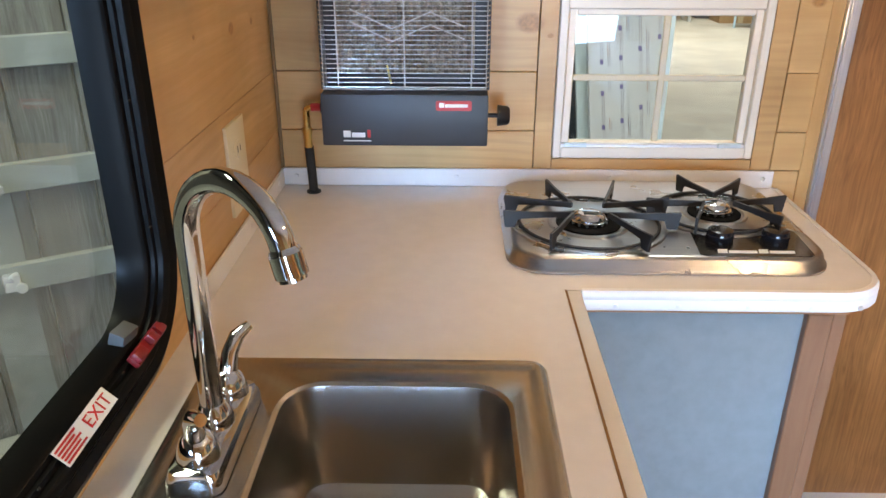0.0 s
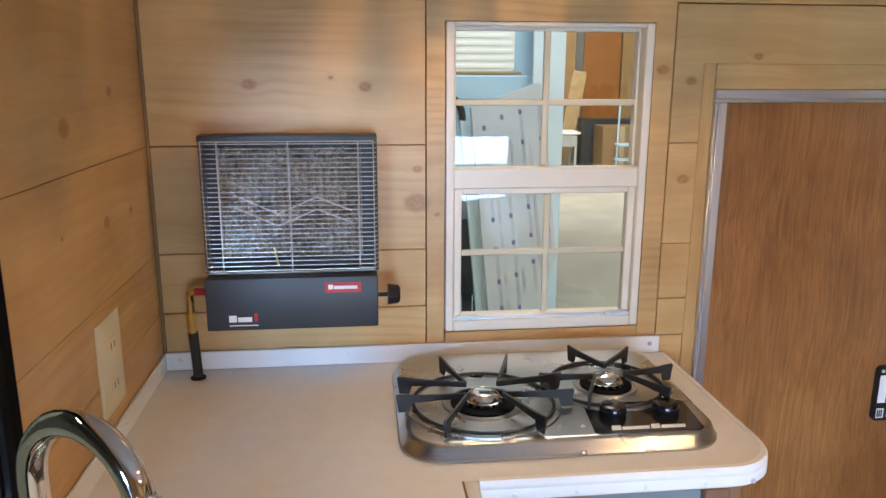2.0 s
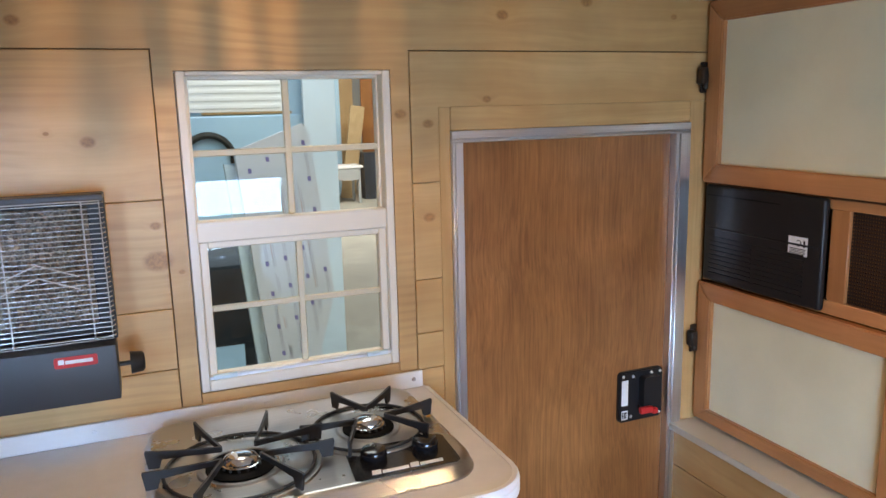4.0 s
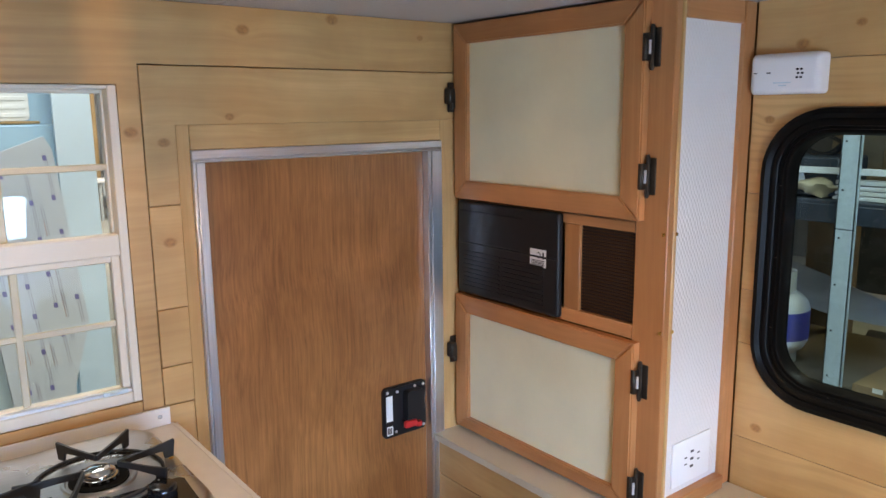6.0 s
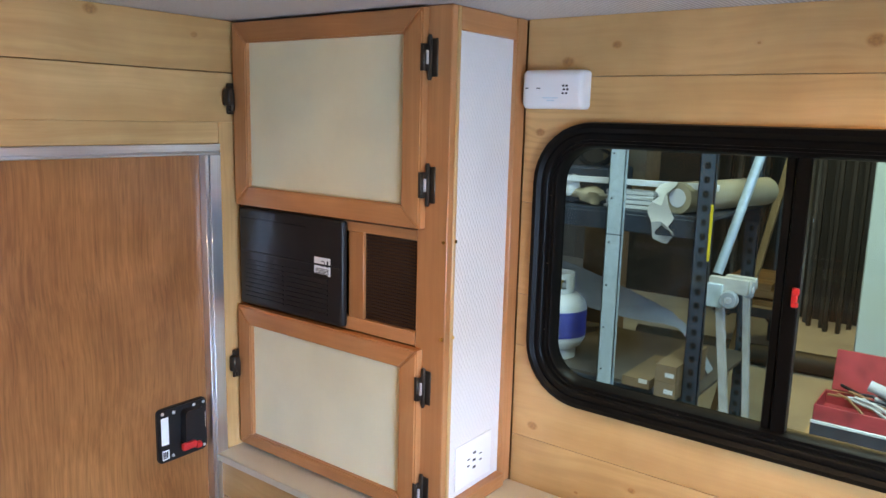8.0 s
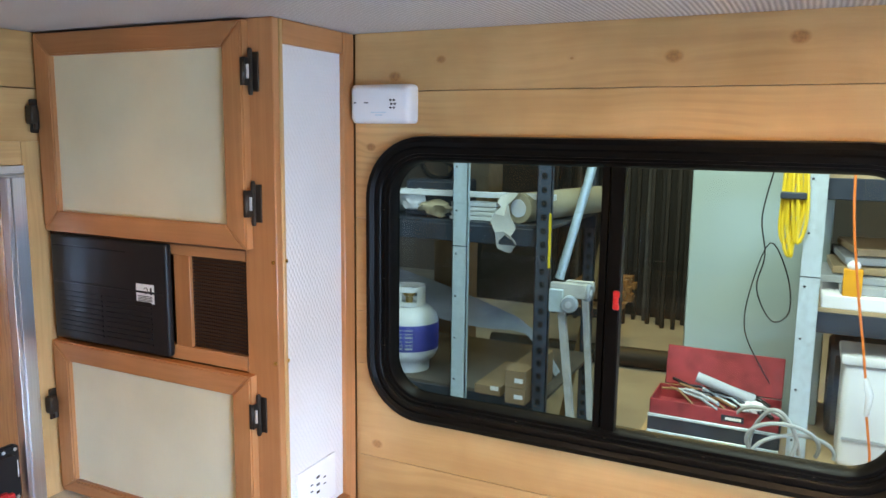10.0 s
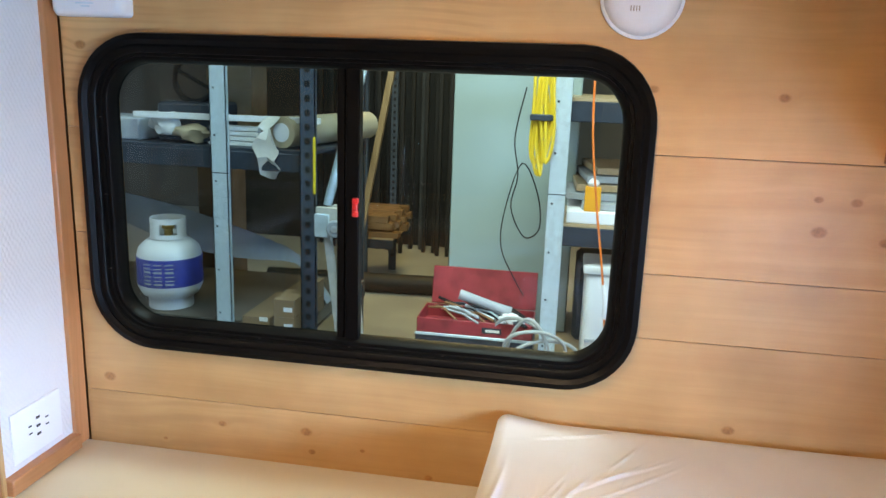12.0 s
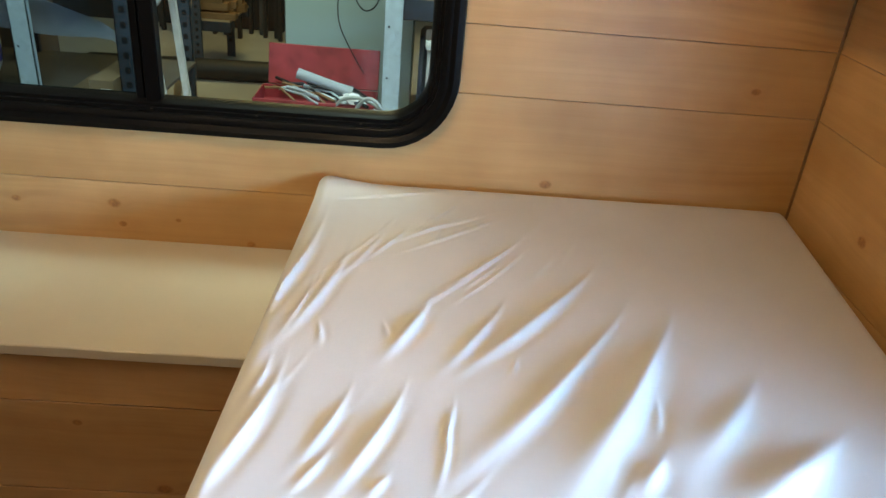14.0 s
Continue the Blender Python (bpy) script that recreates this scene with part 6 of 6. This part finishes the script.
# upturned dolly of white bars with castors
dl = thing("dolly", "white wooden dolly stood on end with grey castors", "dolly", (3.35, 0.96, ZG))
part("rail", tube(bmesh.new(), [(3.35, 0.82, ZG), (3.35, 0.975, 0.84)], 0.020, 4), m_dirtywhite, dl)
part("rail", tube(bmesh.new(), [(3.47, 0.80, ZG), (3.47, 0.905, 0.86)], 0.017, 4), m_dirtywhite, dl)
part("crossbar", B(3.335, 3.365, 0.865, 1.015, 0.835, 0.895, 0.003), m_dirtywhite, dl)
part("crossbar", B(3.455, 3.485, 0.865, 0.985, 0.840, 0.885, 0.003), m_dirtywhite, dl)
part("plate", B(3.318, 3.334, 0.955, 1.015, 0.775, 0.870, 0.003), m_galv, dl, "grey steel castor plate")


def castor(x, y, z, axis, mat, lab):
    w = part("castor", lathe(bmesh.new(), [(0.012, -0.014), (0.030, -0.015), (0.035, -0.010), (0.036, 0.0), (0.035, 0.010), (0.030, 0.015), (0.012, 0.014)], (0, 0, 0), axis, 22), mat, dl, lab)
    hub_bm = lathe(bmesh.new(), [(0.012, -0.018), (0.014, -0.018), (0.014, 0.018), (0.012, 0.018)], (x, y, z), axis, 14)
    for v in w.data.vertices:
        v.co += Vector((x, y, z))
    part("hub", hub_bm, m_wire, w)


castor(3.315, 0.925, 0.815, "x", m_grysheet, "grey castor wheel")
castor(3.40, 0.875, 0.85, "y", m_grysheet, "grey castor wheel")
castor(3.30, 0.80, ZG + 0.036, "y", m_rubber, "black castor wheel")
solid("metal_tube", tube(bmesh.new(), [(3.95, 0.97, 1.55), (3.80, 1.12, 0.82)], 0.022, 10), m_galv, "grey metal tube leaning in the rack", "tube")
solid("wood_batten", tube(bmesh.new(), [(4.60, 1.37, ZG), (4.52, 0.92, 1.85)], 0.024, 4), m_board, "pale wooden batten leaning on the rack", "batten")

# aisle behind: dark frames, a thick pipe and a farther rack with timber
for k in range(12):
    x = 8.15 + 0.12 * (k % 3)
    y = 0.80 + 0.17 * k
    fr = thing("door_frame", "tall dark metal frame leaning at the back", "metal frame", (x, y, ZG), "metal frames at the back")
    h = 2.0 + 0.12 * (k % 4)
    part("stile", B(x, x + 0.05, y - 0.075, y - 0.035, ZG, h, 0.004), m_frost if k % 4 == 1 else m_soot, fr)
    part("stile", B(x, x + 0.05, y + 0.035, y + 0.075, ZG, h, 0.004), m_soot, fr)
    part("rail", B(x, x + 0.05, y - 0.0345, y + 0.0345, h - 0.06, h, 0.004), m_soot, fr)
slab("dark_cabinet", "tall black cabinet at the back of the workshop", "cabinet", 8.6, 9.1, 0.2, 3.8, ZG, 2.6, m_soot, 0.01)
solid("black_pipe", tube(bmesh.new(), [(6.75, 0.6, ZG + 0.085), (6.60, 2.6, ZG + 0.085)], 0.085, 16), m_rubber, "thick black pipe lying on the floor", "pipe")
shelf(1.50, 1.96, 0.02, 6.74, 7.44, label="low shelf of the farther rack")
for k in range(6):
    slab("timber_board", "sawn timber board on the farther rack", "timber", 6.75 + 0.115 * k, 6.85 + 0.115 * k, 1.46 + 0.04 * (k % 3), 1.95, 0.021, 0.07 + 0.02 * (k % 2), m_oldtimber)
    slab("timber_board", "sawn timber board on the farther rack", "timber", 6.76 + 0.115 * k, 6.85 + 0.115 * k, 1.52 - 0.04 * (k % 2), 1.95, 0.092, 0.15, m_oldtimber)
    slab("timber_board", "sawn timber board on the farther rack", "timber", 6.76 + 0.115 * k, 6.85 + 0.115 * k, 1.56 - 0.05 * (k % 2), 1.95, 0.152, 0.21, m_oldtimber)

# sage cabinet with cords
slab("steel_cabinet", "tall grey-green steel cabinet behind the toolbox", "cabinet", 3.95, 4.4, -0.02, 0.560, 0.246, 2.2, m_sage, 0.006)
yc = thing("extension_lead", "yellow extension cord hung in a coil", "cord", (3.5, 0.15, 1.05))
rng = random.Random(2)
for k in range(5):
    yy = 0.100 + 0.013 * k
    pts = []
    dz = rng.uniform(-0.03, 0.03)
    for i in range(24):
        t = 2 * math.pi * i / 24
        pts.append((3.425 + 0.008 * k, yy + 0.017 * math.cos(t) + 0.005 * math.sin(3 * t + k), 1.275 + dz + 0.19 * math.sin(t)))
    part("loop", tube(bmesh.new(), pts, 0.0075, 6, True), m_yellow, yc)
part("strap", B(3.415, 3.475, 0.085, 0.175, 1.275, 1.300, 0.004), m_dark, yc, "dark cord strap")
solid("black_cable", tube(bmesh.new(), smooth([(3.52, 0.20, 1.40), (3.50, 0.235, 1.20), (3.50, 0.215, 1.05), (3.48, 0.235, 0.92), (3.48, 0.175, 0.80), (3.48, 0.115, 0.84), (3.48, 0.13, 0.98), (3.49, 0.20, 1.10), (3.48, 0.26, 0.90), (3.47, 0.265, 0.75), (3.46, 0.20, 0.62), (3.45, 0.16, 0.56)]), 0.0028, 6), m_black, "thin black cable hanging in loops", "cable")

# toolbox
tb = thing("toolbox", "open red and grey steel toolbox full of tools", "toolbox", (3.58, 0.37, 0.246))
part("lower_tray", B(3.47, 3.69, 0.112, 0.618, 0.246, 0.355, 0.006), m_dark, tb, "blue-grey lower drawer")
for zz in (0.275, 0.345):
    part("edge_strip", B(3.466, 3.475, 0.112, 0.618, zz, zz + 0.012, 0.002), m_galv, tb)
bm = bmesh.new()
box(bm, 3.475, 3.482, 0.116, 0.612, 0.356, 0.420, 0.002)
box(bm, 3.69, 3.697, 0.116, 0.612, 0.356, 0.420, 0.002)
box(bm, 3.475, 3.697, 0.116, 0.122, 0.356, 0.420, 0.002)
box(bm, 3.475, 3.697, 0.606, 0.612, 0.356, 0.420, 0.002)
box(bm, 3.482, 3.69, 0.122, 0.606, 0.356, 0.362)
part("top_tray", bm, m_crimson, tb, "red tray with a white worn mark")
bm = B(-0.006, 0.006, 0.116, 0.590, 0.0, 0.170, 0.003)
bm.transform(Matrix.Translation((3.705, 0, 0.42)) @ Matrix.Rotation(radians(14), 4, "Y"))
part("lid", bm, m_crimson, tb, "open red lid")
bm = bmesh.new()
box(bm, 3.474, 3.475, 0.245, 0.330, 0.372, 0.398, 0.001)
part("badge", bm, m_dark, tb)
bm = bmesh.new()
box(bm, 3.472, 3.474, 0.254, 0.314, 0.379, 0.390)
part("badge_print", bm, m_white, tb, "white strokes of the maker's badge")
for k in range(34):
    a = rng.uniform(-0.5, 0.5)
    y, x = rng.uniform(0.2, 0.52), rng.uniform(3.51, 3.66)
    tl = solid("hand_tool", tube(bmesh.new(), [(x - 0.05 * math.cos(a), y - 0.07, 0.405 + rng.uniform(0, 0.03)), (x, y, 0.43 + rng.uniform(0, 0.02)), (x + 0.04 * math.cos(a), y + 0.07, 0.425 + rng.uniform(0, 0.03))], rng.uniform(0.004, 0.009), 6), (m_galv, m_dark, m_black, m_toolwood, m_grysheet)[k % 5], "metal hand tool lying in the toolbox", "tool")
    tl["group"] = "tools in the toolbox"
solid("grinder_handle", tube(bmesh.new(), [(3.55, 0.44, 0.515), (3.55, 0.30, 0.475), (3.56, 0.22, 0.445)], [0.022, 0.020, 0.026], 12), m_grysheet, "grey tube lying across the toolbox", "tube")
crumple("rag", "white rag in the toolbox", "rag", (3.51, 0.21, 0.43), (0.03, 0.045, 0.03), m_foam, 7.0)
for k, (cy, cz, ry, rz, tilt) in enumerate(((0.165, 0.335, 0.105, 0.125, 0.5), (0.13, 0.34, 0.085, 0.140, -0.3), (0.10, 0.33, 0.125, 0.105, 0.2), (0.06, 0.315, 0.14, 0.075, -0.1))):
    pts = []
    for a in range(-25, 206, 11):
        t = radians(a)
        pts.append((3.44 - 0.012 * k + 0.05 * math.cos(t + k), cy + ry * math.cos(t) + tilt * 0.04 * math.sin(2 * t), max(0.254, cz + rz * math.sin(t) + 0.02 * tilt * math.cos(t))))
    solid("air_hose", tube(bmesh.new(), pts, 0.0078, 8), m_hosew, "grey-white air hose in loose loops", "hose")
solid("yellow_plug", B(3.41, 3.45, 0.28, 0.34, 0.246, 0.268, 0.006), m_yellow, "small yellow cord end", "plug")

# right-hand shelves
bm = B(3.52, 3.56, -0.122, -0.058, 0.915, 1.015, 0.002)
solid("orange_carton", bm, m_amber, "small orange carton standing on boards", "carton")
crumple("carton_tissue", "scrap of white paper in the carton", "paper", (3.54, -0.09, 1.028), (0.015, 0.022, 0.018), m_foam, 2.0)
for k, (y0, y1, m_) in enumerate(((-0.50, 0.01, m_foam), (-0.48, -0.05, m_grysheet))):
    slab("foam_board", "sheet of white board lying on the shelf", "board", 3.51 + 0.05 * k, 4.1, y0, y1, 0.8655 + 0.050 * k, 0.9145 + 0.030 * k, m_, 0.003)
for k in range(4):
    slab("scrap_board", "scrap boards stacked on the shelf", "board", 3.62 + 0.03 * k, 4.1, -0.6, 0.02 - 0.03 * k, 0.946 + k * 0.034, 0.975 + k * 0.034, (m_grysheet, m_ply)[k % 2], 0.003, 3 * k)
oe = thing("hanging_lead", "orange electric cord hanging down past the shelves", "cord", (3.42, -0.1, 0.246))
part("cord", tube(bmesh.new(), smooth([(3.42, -0.060, 1.75), (3.42, -0.065, 1.30), (3.42, -0.098, 1.0), (3.42, -0.138, 0.75), (3.42, -0.155, 0.63)]), 0.0048, 6), m_orange, oe)
part("joint_wrap", tube(bmesh.new(), [(3.42, -0.155, 0.64), (3.41, -0.172, 0.58), (3.42, -0.168, 0.50)], [0.009, 0.014, 0.009], 8), m_foam, oe, "white wrapped joint")
part("cord", tube(bmesh.new(), smooth([(3.42, -0.168, 0.505), (3.42, -0.19, 0.36), (3.43, -0.20, 0.262), (3.45, -0.23, 0.256), (3.46, -0.28, 0.256)]), 0.0048, 6), m_orange, oe)
part("plug", tube(bmesh.new(), [(3.42, -0.205, 0.262), (3.41, -0.225, 0.262), (3.41, -0.25, 0.262)], [0.014, 0.016, 0.010], 10), m_rubber, oe, "black plug")
jg = thing("plastic_canister", "white plastic canister on the low shelf", "canister", (3.62, -0.2, 0.246))
part("body", B(3.52, 3.75, -0.34, -0.085, 0.247, 0.655, 0.03, 3), m_tank, jg)
part("lid", B(3.51, 3.76, -0.35, -0.075, 0.655, 0.692, 0.012, 2), m_tank, jg)
part("band", B(3.514, 3.520, -0.32, -0.10, 0.36, 0.372), m_grysheet, jg)
slab("wood_block", "offcut of wood on the low shelf", "offcut", 3.30, 3.40, -0.04, 0.05, 0.246, 0.30, m_board, 0.003, 20)
# added dark block that stands for the shaded gap beside the canister
slab("dark_bin", "dark block added for the shade in the gap on the low shelf", "bin", 3.85, 4.2, -0.9, -0.05, 0.246, 0.62, m_dark, 0.02)

# ---- north of the trailer ----
# a tall foam sheet with one lower corner cut off, and a plain one behind it
LEAN = Matrix.Translation((0, 3.20, 0.6)) @ Matrix.Rotation(radians(-4), 4, "X") @ Matrix.Translation((0, 0, -0.6))
ib = thing("insulation_board", "white foam insulation sheet printed with rows of purple marks, leaning", "insulation", (0.77, 3.20, ZG))
edge_l = lambda z: 0.590 + 0.105 * (1.30 - z)
edge_r = lambda z: 0.890 + 0.092 * (1.41 - z)
bm = prism(bmesh.new(), [(0.75, ZG - 0.03), (0.82, ZG - 0.03), (0.885, 0.47), (0.945, 0.66), (edge_r(0.70), 0.70), (edge_r(1.36), 1.36), (0.870, 1.412), (edge_l(1.31), 1.31)], "y", -0.022, 0.022)
bm.transform(LEAN)
part("sheet", bm, m_insul, ib)
bm = prism(bmesh.new(), [(0.70, ZG - 0.03), (0.86, ZG - 0.03), (0.845, 1.2), (0.55, 1.26)], "y", 0.026, 0.060)
bm.transform(LEAN)
solid("backing_sheet", bm, m_wrap, "pale blue foam sheet behind the printed one", "insulation")
rr = random.Random(11)


def stamp(u0, u1, v0, v1, mat, name):
    """A printed bar that follows the slant of the sheet."""
    q = 0.098 * (v1 - v0)
    bm = prism(bmesh.new(), [(u0, v0), (u1, v0), (u1 - q, v1), (u0 - q, v1)], "y", -0.0232, -0.0225)
    bm.transform(LEAN)
    part(name, bm, mat, ib)


for i in range(4):
    z = 1.24 + 0.035 * i - 0.05 * rr.random()
    while z > (0.30, 0.30, 0.55, 0.75)[i]:
        u = edge_l(z) + 0.045 + 0.078 * i
        stamp(u - 0.007, u + 0.007, z, z + 0.020, m_purple, "print_mark")
        step = rr.uniform(0.10, 0.15)
        if rr.random() < 0.6:
            q = 0.105 * step
            stamp(u + q - 0.005, u + q - 0.0025, z - step + 0.022, z - 0.001, m_greyprint, "print_line")
            stamp(u + q + 0.0025, u + q + 0.005, z - step + 0.022, z - 0.001, m_greyprint, "print_line")
        z -= step
    for k in range(9):
        z = rr.uniform(0.40 + 0.1 * i, 1.10)
        u = edge_l(z) + 0.070 + 0.078 * i
        ln = rr.uniform(0.05, 0.12)
        if u + 0.02 < edge_r(z):
            stamp(u, u + 0.003, z, z + ln, m_redprint if k % 4 == 0 else m_greyprint, "print_line")
            stamp(u + 0.008, u + 0.0105, z, z + ln * 0.8, m_greyprint, "print_line")
bl = thing("trailer_body", "pale blue and white trailer body standing in the workshop", "trailer", (0.6, 5.4, ZG))
part("lower_panel", B(-0.6, 1.32, 5.30, 5.34, ZG, 1.43, 0.01), m_blue, bl, "pale blue lower panel")
part("upper_panel", B(-0.6, 1.36, 5.36, 5.40, 1.40, 2.6, 0.01), m_blue, bl)
part("window_blind", prism(bmesh.new(), rrect(0.50, 1.20, 1.455, 1.90, 0.03, 4), "y", 5.34, 5.36), m_foam, bl, "white slatted window")
for k in range(7):
    part("slat", B(0.52, 1.18, 5.335, 5.341, 1.475 + 0.05 * k, 1.500 + 0.05 * k, 0.002), m_foam, bl)
part("moulding", B(0.66, 1.25, 5.32, 5.345, 1.435, 1.452, 0.004), m_board, bl)
solid("flexible_hose", tube(bmesh.new(), arc((0.68, 5.275, 1.15), 0.16, 190, -10, 14) , 0.022, 8), m_rubber, "black flexible hose hanging on the trailer body", "hose")
slab("blue_sheet", "pale blue-white sheet leaning upright", "sheet", 1.30, 1.52, 5.20, 5.23, ZG, 2.4, m_wrap, 0.002, 4)
for k, (x0, x1, m_, h, yy) in enumerate(((4.15, 4.30, m_board, 3.2, 16.4), (4.36, 4.50, m_blue, 3.0, 16.3), (4.55, 4.85, m_board, 3.3, 16.5), (4.95, 5.75, m_veneer, 3.2, 16.2), (5.85, 6.15, m_board, 3.0, 16.4), (3.60, 4.05, m_north, 2.6, 16.6))):
    slab("upright_board", "long board stood against the far wall", "board", x0, x1, yy, yy + 0.04, ZG, h, m_, 0.002)
bm = B(-0.15, 0.15, -0.02, 0.02, 0.0, 1.95, 0.002)
bm.transform(Matrix.Translation((4.42, 15.7, ZG)) @ Matrix.Rotation(radians(9), 4, "Y"))
solid("yellow_plank", bm, m_ply, "pale yellow plank leaning on the pile", "plank")
wt = thing("work_table", "low white work table with a grey base", "table", (4.15, 15.0, ZG))
part("top", B(3.80, 4.50, 14.7, 15.3, 0.26, 0.31, 0.005), m_foam, wt)
for lx in (3.84, 4.40):
    part("leg", B(lx, lx + 0.05, 14.75, 14.80, ZG, 0.26, 0.003), m_grysheet, wt)
    part("leg", B(lx, lx + 0.05, 15.20, 15.25, ZG, 0.26, 0.003), m_grysheet, wt)
part("drawer", B(3.90, 4.40, 14.72, 15.1, 0.02, 0.255, 0.005), m_grysheet, wt)
lc = thing("large_carton", "large cardboard carton on the far floor", "box", (5.3, 15.0, ZG))
part("carton_body", B(4.92, 5.70, 14.6, 15.2, ZG, 0.42, 0.006), m_card, lc)
part("tape", B(5.26, 5.36, 14.595, 14.601, ZG + 0.01, 0.42), m_paper, lc, "paper tape strip")
slab("stack_of_boards", "low stack of dark boards on the far floor", "board", 4.70, 6.2, 15.3, 15.6, ZG, 0.52, m_dark, 0.004)
st = thing("step_stool", "blue metal step frame beside the carton", "step stool", (5.2, 14.0, ZG))
for lx in (5.0, 5.35):
    part("leg", tube(bmesh.new(), [(lx, 14.0, ZG), (lx + 0.04, 14.05, 0.85)], 0.02, 8), m_blue, st)
part("tread", B(5.0, 5.4, 13.9, 14.15, 0.10, 0.14, 0.004), m_blue, st)
part("tread", B(5.0, 5.4, 13.9, 14.15, -0.18, -0.14, 0.004), m_blue, st)
sm = thing("shop_machine", "black machine body on four legs", "machine", (0.42, 3.75, ZG))
part("body", B(0.12, 0.74, 3.50, 4.00, 0.42, 0.80, 0.03, 2), m_dark, sm)
for lx in (0.15, 0.66):
    for ly in (3.53, 3.92):
        part("leg", B(lx, lx + 0.05, ly, ly + 0.05, ZG, 0.43, 0.004), m_dark, sm)

# ---- west of the trailer ----
ww = thing("board_wall", "grey panelling with pale battens and metal brackets", "partition", (-1.41, 2.5, ZG))
MW = Matrix.Translation((-1.41, 2.5, 0)) @ Matrix.Rotation(radians(31), 4, "Z")


def wpart(name, bm, mat, label=""):
    bm.transform(MW)
    return part(name, bm, mat, ww, label)


m_panel = wood("weathered_panel", "z", (0.26, 0.255, 0.23), (0.17, 0.165, 0.15), figure=1.4, rough=0.8, coat=0.0, cloud=0.2)
m_batten = wood("weathered_batten", "x", (0.36, 0.385, 0.36), (0.27, 0.285, 0.265), figure=1.0, rough=0.8, coat=0.0)
for k in range(12):
    wpart("board", B(-1.5 + 0.22 * k, -1.285 + 0.22 * k, 0.034, 0.054, ZG, 2.6, 0.003), m_panel)
for z in (0.205, 0.570, 0.985, 1.40):
    wpart("batten", B(-1.5, 1.14, 0.0, 0.0335, z - 0.050, z + 0.050, 0.003), m_batten, "pale grey wooden batten")
    wpart("bracket", B(-0.10, -0.045, -0.035, -0.0005, z - 0.035, z + 0.030, 0.010, 2), m_wire, "bright metal bracket")
    wpart("bracket_eye", lathe(bmesh.new(), [(0.010, -0.05), (0.018, -0.05), (0.018, -0.036), (0.010, -0.036)], (-0.045, 0, z - 0.02), "y", 14), m_wire)
wpart("upright", B(-0.16, -0.015, 0.0335, 0.0339, ZG, 2.6), m_batten)
